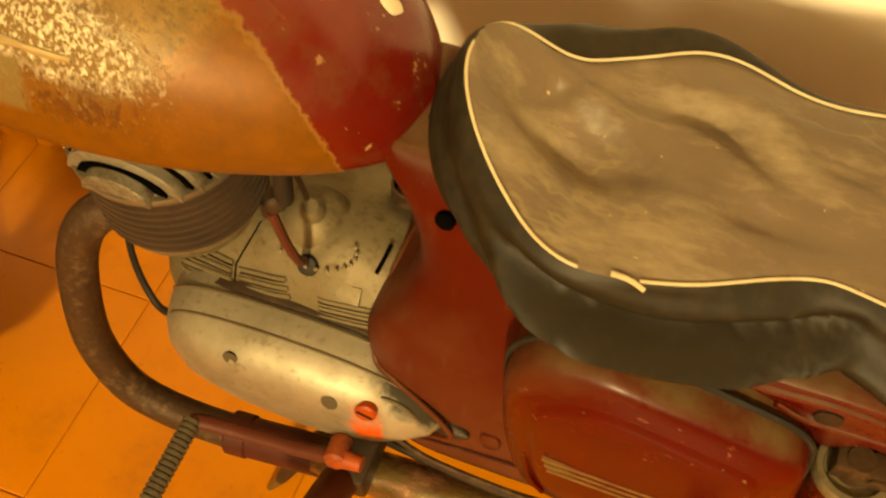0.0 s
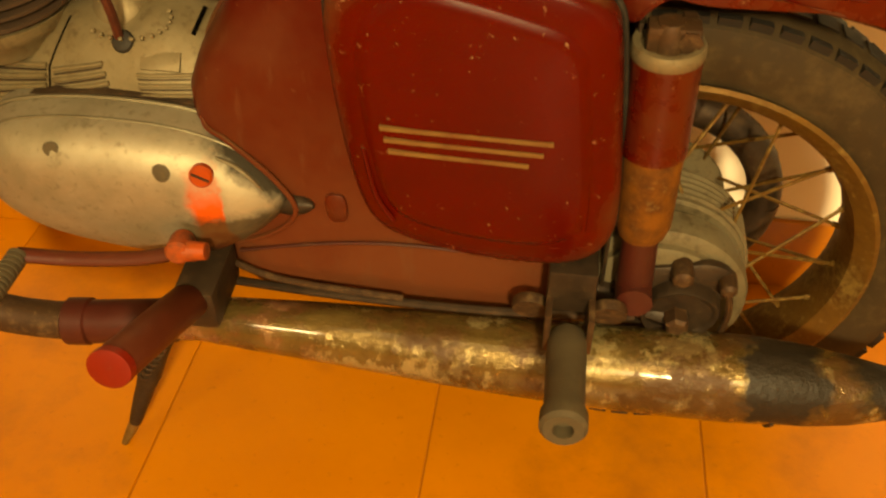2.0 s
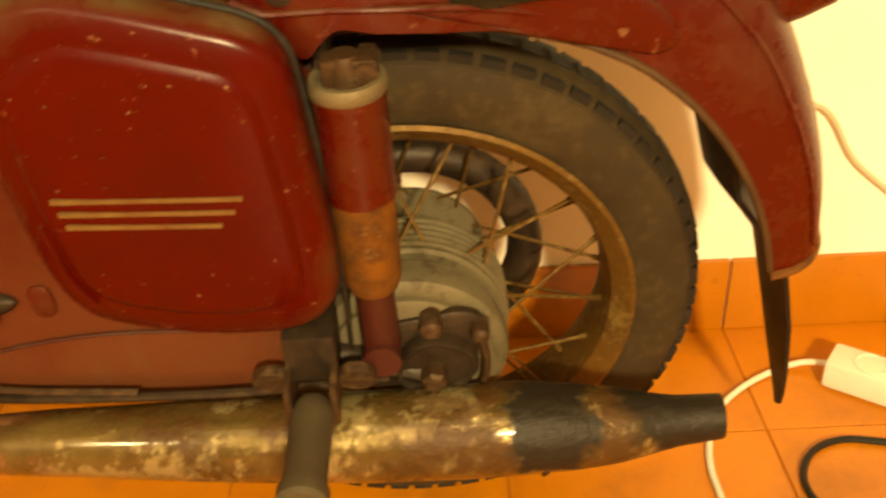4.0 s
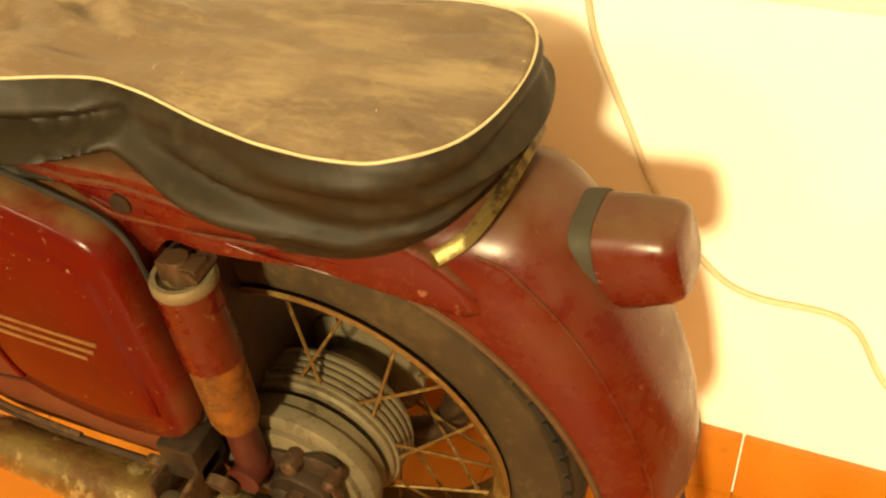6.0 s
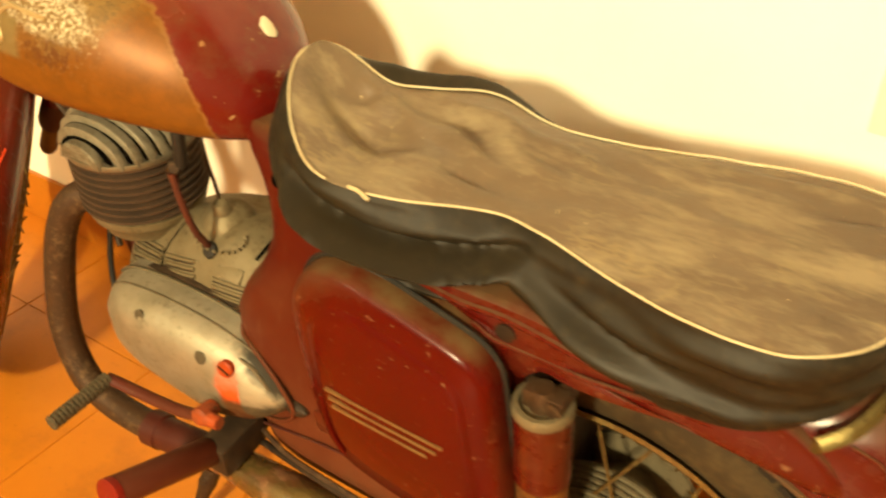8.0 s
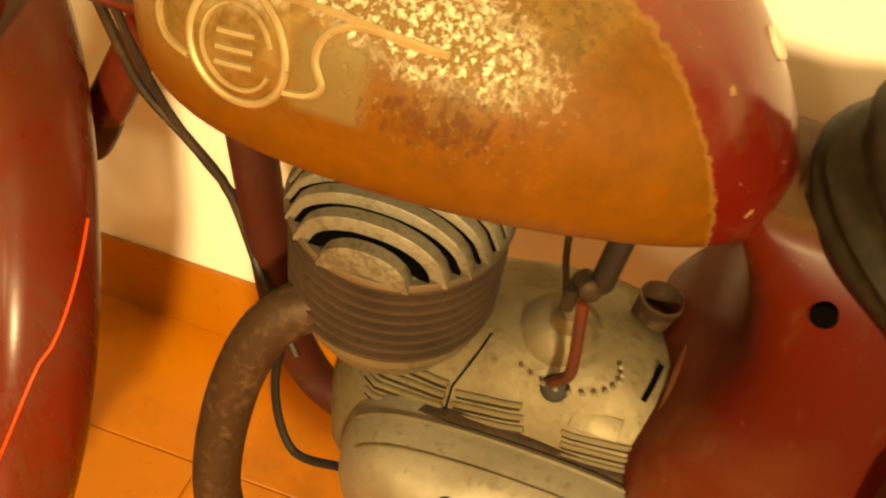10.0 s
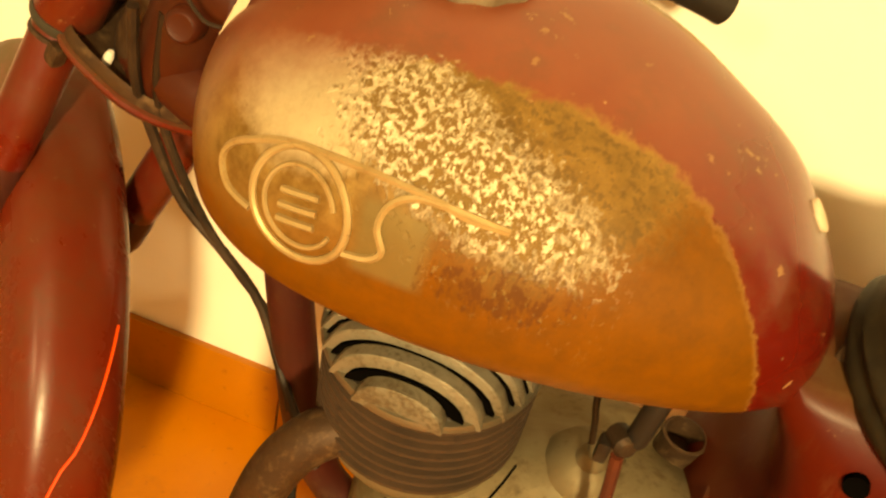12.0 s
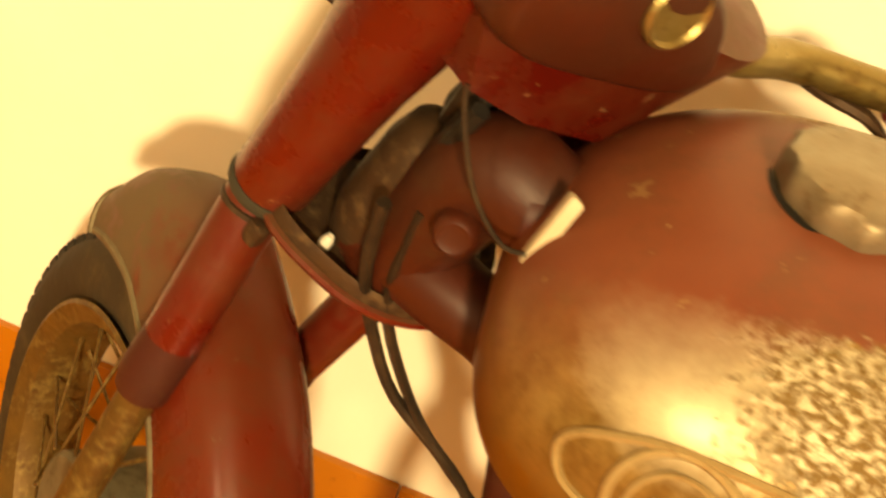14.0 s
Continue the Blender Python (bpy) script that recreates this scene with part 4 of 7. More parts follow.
cover = part("side_cover", bm, COVER_RED, moto, "glossy red side cover with three gold stripes", 50)
bm = bmesh.new()
lip = [(-0.168 + (x + 0.168) * 1.012, 0.525 + (z - 0.525) * 1.012) for x, z in COVER]
sweep(bm, [(x, -0.1335, z) for x, z in lip + lip[:1]], 0.0028, 8, False)
part("rubber_seal", bm, BLACK, cover, "dark dusty seal round the cover")
for k, (x0, x1, z0) in enumerate(((-0.246, -0.110, 0.527), (-0.243, -0.117, 0.5155), (-0.240, -0.128, 0.504))):
    bm = bmesh.new()
    pts = [(x0 + (x1 - x0) * i / 8, -0.1735, z0 - 0.004 * i / 8) for i in range(9)]
    rings = [[(p[0], -0.1700, p[2] - 0.0019), (p[0], -0.1738, p[2] - 0.0019), (p[0], -0.1738, p[2] + 0.0019), (p[0], -0.1700, p[2] + 0.0019)] for p in pts]
    loft(bm, rings)
    part("stripe", bm, STRIPE, cover)
for side in (0, 1):
    bm = bmesh.new()
    ps = [(-0.262, -0.1645, 0.50), (-0.254, -0.1665, 0.452), (-0.240, -0.1668, 0.424)] if side == 0 else [(-0.086, -0.1665, 0.52), (-0.080, -0.1665, 0.47), (-0.079, -0.166, 0.43)]
    sweep(bm, spline(ps, 10), 0.0024, 8)
    part("ridge", bm, COVER_RED, cover)

# rear frame shells under the seat
REAR_SHELL = outline2([(-0.235, 0.680), (-0.16, 0.682), (-0.06, 0.684), (0.02, 0.676), (0.09, 0.664), (0.15, 0.645), (0.20, 0.612), (0.218, 0.584), (0.195, 0.575), (0.155, 0.591), (0.10, 0.606), (0.04, 0.615),
                       (-0.008, 0.620), (-0.034, 0.624), (-0.048, 0.614), (-0.060, 0.602), (-0.074, 0.612), (-0.10, 0.644), (-0.16, 0.670)], 76)


def shell_waist(x):
    """How far out the rear panel stands, drawn in towards the mudguard."""
    f = max(0.0, min(1.0, (x + 0.02) / 0.20))
    return 1.0 - 0.295 * f * f * (3 - 2 * f)


for s in (-1, 1):
    bm = bmesh.new()
    pillow(bm, REAR_SHELL, [(1.0, s * 0.070), (1.0, s * 0.114), (0.985, s * 0.120), (0.94, s * 0.1225), (0.5, s * 0.124), (0.03, s * 0.124)], (-0.03, 0.648))
    for v in bm.verts:
        v.co.y *= shell_waist(v.co.x)
    shell = part("rear_frame_shell", bm, RED, moto, "red pressed-steel rear frame panel", 50)
    for k, line in enumerate((((-0.175, 0.676), (-0.12, 0.669), (-0.07, 0.672), (-0.01, 0.664), (0.06, 0.648)), ((-0.105, 0.650), (-0.085, 0.640), (-0.060, 0.640), (-0.02, 0.640), (0.05, 0.634), (0.12, 0.616)))):
        bm = bmesh.new()
        sweep(bm, [(p.x, s * 0.1232 * shell_waist(p.x), p.z) for p in spline([(x, 0, z) for x, z in line], 20)], 0.0040 if k == 0 else 0.0026, 8)
        part("pressed_rib", bm, RED, shell, "dusty pressed rib")
    bm = bmesh.new()
    lathe(bm, [(0.0098, 0.0), (0.0098, 0.0035), (0.006, 0.0042)], (-0.071, s * 0.1225, 0.656), (0, s, 0), 20)
    part("bolt", bm, GREASE, shell, "dark recessed bolt")

# rear mudguard: crown and edge radius about the axle, by angle
GUARD = [(0, 0.386, 0.330), (15, 0.394, 0.331), (35, 0.418, 0.336), (46, 0.438, 0.339), (56, 0.450, 0.340), (64, 0.424, 0.337), (75, 0.375, 0.330), (95, 0.355, 0.326), (115, 0.35, 0.325)]
bm = bmesh.new()
rings = []
for k in range(34):
    a = 12 + 98 * k / 33
    rc, re = lerp_table(GUARD, a)
    ca, sa = math.cos(radians(a)), math.sin(radians(a))
    prof = []
    for j in range(15):
        u = math.pi * j / 14
        prof.append((-0.084 * math.copysign(abs(math.cos(u)) ** 0.8, math.cos(u)), re + (rc - re) * math.sin(u) ** 0.75))
    prof += [(y * 0.955, max(r - 0.005, re + 0.001)) for y, r in prof[::-1]]
    rings.append([(r * ca, y, AXLE_Z + r * sa) for y, r in prof])
loft(bm, rings)
guard = part("rear_mudguard", bm, RED, moto, "dull red deep rear mudguard", 55)
bm = bmesh.new()
lip = []
for j in range(21):
    u = math.pi * j / 20
    r = 0.331 + 0.058 * math.sin(u) ** 0.75
    lip.append((r * math.cos(radians(11.5)), -0.084 * math.copysign(abs(math.cos(u)) ** 0.8, math.cos(u)), AXLE_Z + r * math.sin(radians(11.5))))
sweep(bm, lip, 0.0045, 8)
part("rolled_edge", bm, ORANGE_RUST, guard, "rusty rolled lower edge")


def rear_guard_point(a, u, lift=0.0):
    rc, re = lerp_table(GUARD, a)
    r = re + (rc - re) * math.sin(u) ** 0.75 + lift * math.sin(u)
    y = -(0.084 + lift) * math.copysign(abs(math.cos(u)) ** 0.8, math.cos(u))
    return Vector((r * math.cos(radians(a)), y, AXLE_Z + r * math.sin(radians(a))))


for side in (0, 1):
    bm = bmesh.new()
    sweep(bm, [rear_guard_point(a, math.pi if side else 0.0) for a in range(13, 110, 3)], 0.0036, 8)
    part("rim_flange", bm, FLANGE, guard, "dusty brown rolled rim")
    bm = bmesh.new()
    sweep(bm, [rear_guard_point(a, math.pi - 0.62 if side else 0.62, 0.0002) for a in range(14, 60, 3)], 0.0022, 8)
    part("pressed_ridge", bm, RED, guard)
# Strip added in black so the hollow over the tyre looks shaded.
bm = bmesh.new()
rings = []
for k in range(20):
    a = 102 + 72 * k / 19
    ca, sa = math.cos(radians(a)), math.sin(radians(a))
    rings.append([(r * ca, y, AXLE_Z + r * sa) for y, r in ((-0.078, 0.296), (-0.074, 0.318), (-0.05, 0.326), (0.05, 0.326), (0.074, 0.318), (0.078, 0.296), (0.074, 0.296), (0.070, 0.314), (0.05, 0.321), (-0.05, 0.321), (-0.070, 0.314), (-0.074, 0.296))])
loft(bm, rings)
part("dark_inner_guard", bm, GREASE, guard, "inner guard strip, black for the dark hollow over the tyre")
# black mud flap
bm = bmesh.new()
rows = [(0.475, 0.262, 0.066), (0.42, 0.278, 0.064), (0.385, 0.305, 0.060), (0.34, 0.338, 0.056), (0.25, 0.362, 0.050), (0.17, 0.382, 0.034), (0.115, 0.396, 0.016), (0.088, 0.402, 0.004)]
rings = []
for z, x, w in rows:
    rings.append([(x + d + 0.010 * (y / 0.06) ** 2, y, z) for y, d in ((-w, 0), (-w * 0.5, -0.002), (0, -0.003), (w * 0.5, -0.002), (w, 0), (w, 0.004), (w * 0.5, 0.003), (0, 0.002), (-w * 0.5, 0.003), (-w, 0.004))])
loft(bm, rings)
part("mud_flap", bm, BLACK, guard, "curled black rubber mud flap")
# tail light
tail = holder("tail_light", moto)
tail["label"] = "red tail light pod with a dark rubber gasket"
TM = Matrix.Translation((0.290, 0.0, 0.599)) @ Matrix.Rotation(radians(75), 4, "Y") @ Matrix.Diagonal((0.84, 0.88, 0.86, 1))


def oval(w, h, z, n=28, p=0.62):
    return [(h * math.copysign(abs(math.cos(a)) ** p, math.cos(a)), w * math.copysign(abs(math.sin(a)) ** p, math.sin(a)), z) for a in (2 * math.pi * k / n for k in range(n))]


bm = bmesh.new()
loft(bm, [oval(0.0465, 0.0545, -0.04), oval(0.0465, 0.0545, 0.004), oval(0.045, 0.053, 0.007)])
part("gasket", bm, DARK_RUBBER, tail, "dark grey gasket", 40, TM)
bm = bmesh.new()
loft(bm, [oval(0.044, 0.052, 0.0), oval(0.043, 0.049, 0.035), oval(0.040, 0.043, 0.066), oval(0.037, 0.038, 0.076), oval(0.032, 0.033, 0.080), oval(0.008, 0.010, 0.081)])
part("lens", bm, RED, tail, "faded red lens housing", 40, TM)
# rusty grab strap behind the seat
bm = bmesh.new()
strap = spline([(0.186, -0.094, 0.644), (0.206, -0.078, 0.656), (0.219, -0.052, 0.672), (0.226, -0.020, 0.684), (0.228, 0.010, 0.688), (0.224, 0.040, 0.684)], 26)
rings = []
for i, p in enumerate(strap):
    rings.append([p + Vector(q) for q in ((-0.002, -0.002, -0.008), (0.003, -0.004, -0.007), (0.007, -0.006, 0.0), (0.003, -0.004, 0.007), (-0.002, -0.002, 0.008))])
loft(bm, rings)
part("grab_strap", bm, STRAP, moto, "pitted yellow chrome trim strip behind the seat")

# ---- seat ----
# rim of the seat cover, nose to tail: x, y, height of the piping, height of the skirt foot, how far the skirt stands out
SEAT_L = [(-0.368, 0.004, 0.786, 0.715, 0.020), (-0.368, -0.014, 0.784, 0.706, 0.022), (-0.360, -0.036, 0.778, 0.695, 0.024), (-0.343, -0.062, 0.769, 0.696, 0.026), (-0.315, -0.092, 0.757, 0.688, 0.024),
          (-0.288, -0.112, 0.749, 0.682, 0.020), (-0.262, -0.122, 0.744, 0.677, 0.016), (-0.220, -0.116, 0.740, 0.666, 0.018), (-0.180, -0.104, 0.738, 0.660, 0.022), (-0.140, -0.082, 0.734, 0.653, 0.032), (-0.105, -0.067, 0.730, 0.645, 0.040),
          (-0.055, -0.076, 0.729, 0.642, 0.034), (0.010, -0.096, 0.729, 0.630, 0.022), (0.077, -0.110, 0.730, 0.633, 0.012), (0.130, -0.111, 0.731, 0.638, 0.010), (0.160, -0.103, 0.732, 0.646, 0.010),
          (0.188, -0.085, 0.733, 0.656, 0.010), (0.209, -0.054, 0.734, 0.668, 0.010), (0.220, -0.010, 0.735, 0.676, 0.010)]
SEAT_R = [(-0.362, 0.018, 0.786, 0.720, 0.020), (-0.352, 0.032, 0.776, 0.715, 0.022), (-0.338, 0.042, 0.758, 0.700, 0.026), (-0.318, 0.044, 0.742, 0.690, 0.044), (-0.296, 0.046, 0.736, 0.680, 0.056), (-0.262, 0.064, 0.734, 0.665, 0.054), (-0.220, 0.087, 0.733, 0.655, 0.044),
          (-0.188, 0.086, 0.733, 0.655, 0.030), (-0.150, 0.072, 0.732, 0.660, 0.026), (-0.115, 0.069, 0.730, 0.664, 0.024), (-0.060, 0.078, 0.729, 0.655, 0.018), (0.0, 0.095, 0.729, 0.640, 0.014), (0.070, 0.112, 0.730, 0.633, 0.012), (0.130, 0.121, 0.731, 0.638, 0.010),
          (0.175, 0.116, 0.732, 0.650, 0.010), (0.203, 0.094, 0.733, 0.660, 0.010), (0.216, 0.060, 0.734, 0.670, 0.010), (0.222, 0.020, 0.735, 0.676, 0.010)]


def chain(rows, count):
    """Rows resampled evenly by length along x and y."""
    d = [0.0]
    for p, q in zip(rows, rows[1:]):
        d.append(d[-1] + math.hypot(q[0] - p[0], q[1] - p[1]))
    table = [(u / d[-1], *r) for u, r in zip(d, rows)]
    return [lerp_table(table, k / (count - 1)) for k in range(count)]


loop = chain(SEAT_L, 110) + chain(SEAT_R, 110)[::-1]
for _ in range(8):
    n = len(loop)
    loop = [tuple((loop[i - 1][k] + 2 * loop[i][k] + loop[(i + 1) % n][k]) / 4 for k in range(5)) for i in range(n)]
n = len(loop)
half = n // 2
seat = holder("seat", moto)
seat["label"] = "long dual seat in dusty brown vinyl with cream piping and sagging dark skirts"
# top: strips between the left and right rims


def crease(x, y, at, run, slope, width):
    """Height of one soft fold centred at a point, running along a slanted line and fading out."""
    dx, dy = x - at[0], y - at[1]
    u, w = dx + dy * slope, dy - dx * slope
    return math.exp(-(u / run) ** 2 - (w / width) ** 2)


FOLDS = [  # place, length, slant, width, height
    ((-0.285, -0.035), 0.055, -0.35, 0.016, -0.017), ((-0.270, 0.014), 0.060, -0.30, 0.013, 0.013), ((-0.215, -0.055), 0.070, -0.12, 0.016, 0.012), ((-0.205, 0.024), 0.060, -0.50, 0.014, -0.013),
    ((-0.185, -0.006), 0.050, -0.70, 0.010, 0.012), ((-0.165, 0.040), 0.045, -0.40, 0.010, 0.009), ((-0.150, -0.048), 0.050, 0.15, 0.012, -0.009), ((-0.310, 0.010), 0.030, 0.9, 0.012, -0.010),
    ((-0.240, -0.010), 0.045, -0.55, 0.009, 0.009), ((-0.225, 0.048), 0.040, -0.25, 0.009, 0.008), ((-0.130, 0.005), 0.050, -0.35, 0.010, 0.007),
    ((-0.100, 0.030), 0.050, -0.2, 0.010, 0.007), ((0.120, 0.090), 0.050, 0.2, 0.007, 0.008), ((0.150, 0.068), 0.040, 0.3, 0.007, -0.008), ((0.165, -0.070), 0.030, -0.8, 0.007, 0.007), ((0.060, 0.085), 0.050, 0.1, 0.008, 0.006),
    ((0.090, 0.100), 0.040, 0.25, 0.006, -0.006), ((0.185, 0.020), 0.020, 1.2, 0.007, 0.005)]
bm = bmesh.new()
rows = []
ACROSS = 34
for i in range(half):
    l, r = Vector(loop[i][:3]), Vector(loop[n - 1 - i][:3])
    row = []
    for j in range(ACROSS + 1):
        v = j / ACROSS
        p = l.lerp(r, v)
        edge = math.sin(math.pi * v)
        nose_sag = math.exp(-((p.x + 0.265) / 0.060) ** 2)
        p.z += 0.012 * edge ** 0.6 * (1 - nose_sag) - (0.004 + 0.012 * nose_sag) * edge ** 2
        p.z += 0.0045 * noise.noise(Vector((p.x * 9, p.y * 26, 1.3))) * edge + 0.0026 * noise.noise(Vector((p.x * 26, p.y * 44, 4.1))) * edge
        p.z += edge ** 0.5 * sum(h * crease(p.x, p.y, at, run, slope, width) for at, run, slope, width, h in FOLDS)
        row.append(bm.verts.new(p))
    rows.append(row)
for a, b in zip(rows, rows[1:]):
    for j in range(ACROSS):
        bm.faces.new((a[j], a[j + 1], b[j + 1], b[j]))
part("seat_top", bm, SEAT_TOP, seat, "dusty brown vinyl top, rubbed and creased", 80)
# skirt: folds hang round the rim
bm = bmesh.new()
cx = -0.09
rings = []
LEVELS = 30
for level in range(LEVELS):
    v = level / (LEVELS - 1)
    ring = []
    for i, (x, y, z, foot, out) in enumerate(loop):
        ahead, behind = loop[(i + 5) % n], loop[i - 5]
        nx, ny = ahead[1] - behind[1], behind[0] - ahead[0]
        ln = math.hypot(nx, ny) or 1
        nx, ny = -nx / ln, -ny / ln
        if abs(ny) > 0.3 and ny * y < 0 or abs(ny) <= 0.3 and nx * (x - cx) < 0:
            nx, ny = -nx, -ny
        bulge = out * math.sin(math.pi * 0.5 * min(1, v * 1.6)) ** 0.8 - 0.010 * max(0, v - 0.7) / 0.3
        sway = 0.012 * noise.noise(Vector((x * 11, y * 9 + 3, v * 1.6))) * v
        fold = (0.014 * noise.noise(Vector((x * 6 + v * 2, y * 6, v * 3 + 7))) + 0.007 * noise.noise(Vector((x * 14 - v * 4, y * 12, v * 6 + 2)))) * math.sin(math.pi * v) ** 0.7
        lift = 0.0
        if y < 0 and -0.30 < x < -0.07:   # the loose side sags between the nose and the waist
            u = (x + 0.30) / 0.23
            sag = 4 * u * (1 - u)
            for low, depth in ((0.20, 0.019), (0.52, 0.010)):
                at = low + 0.20 * sag - 0.10 * (u - 0.5)
                fold += sag ** 0.5 * depth * (math.exp(-((v - at - 0.13) / 0.085) ** 2) - math.exp(-((v - at) / 0.075) ** 2))
        if y < 0 and x > -0.07:           # long slack pulls towards the tail
            u = (x + 0.07) / 0.27
            at = 0.30 + 0.45 * u
            fold += 0.010 * math.sin(math.pi * min(1, u * 1.1)) * (math.exp(-((v - at - 0.12) / 0.10) ** 2) - math.exp(-((v - at) / 0.09) ** 2))
        if y > 0:                         # the far side stands up in a roll above the piping
            lift = 0.017 * max(0.0, min(1.0, (out - 0.018) / 0.03)) * math.sin(math.pi * min(1, v * 2.4)) ** 0.8
        drop = foot + 0.006 * noise.noise(Vector((x * 11, y * 5, 9.0)))
        ring.append((x + nx * (bulge + sway + fold), y + ny * (bulge + sway + fold), z + lift + (drop - z) * v))
    rings.append(ring)
rings.append([(cx + (x - cx) * 0.96, y * 0.92, z + 0.010) for x, y, z in rings[-1]])
loft(bm, rings, caps=False)
part("seat_skirt", bm, SEAT_SIDE, seat, "dark grey vinyl skirt with sagging folds", 45)


def rim_run(i0, i1):
    pts = []
    for i in range(i0, i1):
        x, y, z = loop[i % n][:3]
        pts.append((x * 1.0, y * 1.006, z + 0.0022 + 0.0015 * noise.noise(Vector((x * 30, y * 9, 0)))))
    return pts


gap = [i for i in range(half) if -0.252 < loop[i][0] < -0.218]
for a, b in ((gap[-1] + 1, n + 1), (1, gap[0])):
    bm = bmesh.new()
    sweep(bm, rim_run(a, b), 0.0012, 8)
    part("piping", bm, PIPING, seat, "cream piping along the seam")
bm = bmesh.new()
end = rim_run(gap[-1], gap[-1] + 2)
sweep(bm, spline([Vector(end[0]) + Vector((-0.012, 0, 0.001)), Vector(end[0]), Vector(end[1]) + Vector((0.004, -0.003, -0.004))], 6), 0.0019, 8)
part("piping", bm, PIPING, seat)

# ---- fuel tank ----
TANK_ROWS = [  # x, top, foot, half width
    (-0.806, 0.775, 0.745, 0.012), (-0.800, 0.800, 0.725, 0.052), (-0.785, 0.822, 0.708, 0.086), (-0.760, 0.842, 0.698, 0.112), (-0.72, 0.858, 0.692, 0.132), (-0.67, 0.866, 0.689, 0.141),
    (-0.61, 0.866, 0.688, 0.141), (-0.55, 0.853, 0.687, 0.132), (-0.50, 0.830, 0.685, 0.115), (-0.455, 0.804, 0.682, 0.093), (-0.425, 0.769, 0.681, 0.069), (-0.404, 0.737, 0.684, 0.043), (-0.395, 0.715, 0.694, 0.012)]


def tank_row(x):
    t = TANK_ROWS
    k = max(1, min(len(t) - 3, next((i for i in range(len(t) - 1) if x <= t[i + 1][0]), len(t) - 2)))
    a, b, c, d = t[k - 1], t[k], t[k + 1], t[min(k + 2, len(t) - 1)]
    if x <= t[1][0] or x >= t[-2][0]:
        return lerp_table(t, x)
    f = (x - b[0]) / (c[0] - b[0])
    out = []
    for i in (1, 2, 3):
        m0 = (c[i] - a[i]) / (c[0] - a[0]) * (c[0] - b[0])
        m1 = (d[i] - b[i]) / (d[0] - b[0]) * (c[0] - b[0])
        out.append((2 * f ** 3 - 3 * f * f + 1) * b[i] + (f ** 3 - 2 * f * f + f) * m0 + (-2 * f ** 3 + 3 * f * f) * c[i] + (f ** 3 - f * f) * m1)
    return tuple(out)


TANK_BELLY = 0.40   # height of the widest line between foot and top


def tank_ring(x, n=48):
    top, foot, w = tank_row(x)
    mid = foot + (top - foot) * TANK_BELLY
    ring = []
    for k in range(n):
        a = 2 * math.pi * k / n
        ca, sa = math.cos(a), math.sin(a)
        p = 0.95 if sa > 0 else 0.62
        h = (top - mid) if sa > 0 else (mid - foot)
        ring.append((x, w * math.copysign(abs(ca) ** (0.88 if sa > 0 else 0.75), ca), mid + h * math.copysign(abs(sa) ** p, sa)))
    return ring


def tank_side(x, z):
    """The y of the tank's camera-side surface at (x, z)."""
    top, foot, w = tank_row(x)
    mid = foot + (top - foot) * TANK_BELLY
    if z >= mid:
        s = min(0.999, (z - mid) / (top - mid)) ** (1 / 0.95)
        return -w * math.sqrt(1 - s * s) ** 0.88
    s = min(0.999, (mid - z) / (mid - foot)) ** (1 / 0.62)
    return -w * math.sqrt(1 - s * s) ** 0.75


bm = bmesh.new()
xs = [-0.806 + 0.411 * (0.5 - 0.5 * math.cos(math.pi * k / 47)) for k in range(48)]
loft(bm, [tank_ring(x) for x in xs])
tank = part("fuel_tank", bm, TANK, moto, "red teardrop fuel tank with tarnished, rust-pitted chrome side panels", 70)
# embossed badge: two rings with plain bars, and a long winged outline
EMX, EMZ = -0.697, 0.788


def on_tank(points, lift=0.0003):
    return [(x, tank_side(x, z) - lift, z) for x, z in points]


def badge_line(points, r=0.0017, count=24):
    bm = bmesh.new()
    sweep(bm, on_tank([(p.x, p.z) for p in spline([(x, 0, z) for x, z in points], count)]), r, 6)
    part("badge_line", bm, BADGE, badge)


bm = bmesh.new()
circle = [(EMX + 0.0290 * math.cos(2 * math.pi * k / 40), EMZ + 0.0285 * math.sin(2 * math.pi * k / 40)) for k in range(41)]
sweep(bm, on_tank(circle), 0.0024, 8, False)
badge = part("badge", bm, BADGE, tank, "raised round badge with plain bars")
badge_line([(EMX + 0.021 * math.cos(a), EMZ + 0.021 * math.sin(a)) for a in (math.radians(20 + 320 * k / 20) for k in range(21))], 0.0015, 40)
for dz in (-0.008, 0.0, 0.008):
    badge_line([(EMX - 0.011, EMZ + dz - 0.002), (EMX + 0.011, EMZ + dz + 0.002)], 0.0022, 6)
badge_line([(-0.726, 0.772), (-0.743, 0.774), (-0.750, 0.785), (-0.745, 0.796), (-0.729, 0.807), (-0.706, 0.8155), (-0.669, 0.819), (-0.633, 0.818), (-0.612, 0.8145), (-0.590, 0.813)], 0.0023, 44)
badge_line([(-0.668, 0.776), (-0.6545, 0.779), (-0.648, 0.786), (-0.653, 0.797), (-0.651, 0.808), (-0.640, 0.8155), (-0.620, 0.8165), (-0.590, 0.813)], 0.0022, 40)
# large pale chip on the rear crown
CHIP = Vector((-0.4325, 0.017, 0.781))
bm = bmesh.new()
chip_m = Matrix.Translation(CHIP) @ Matrix.Rotation(radians(52), 4, "Y")
loft(bm, [[(r * 0.0115 * math.cos(a) * (1 + 0.12 * math.sin(3 * a)), r * 0.0075 * math.sin(a) * (1 + 0.10 * math.cos(2 * a)), h) for a in (2 * math.pi * k / 20 for k in range(20))] for r, h in ((1.0, -0.004), (1.0, 0.0004), (0.9, 0.0010), (0.2, 0.0014))])
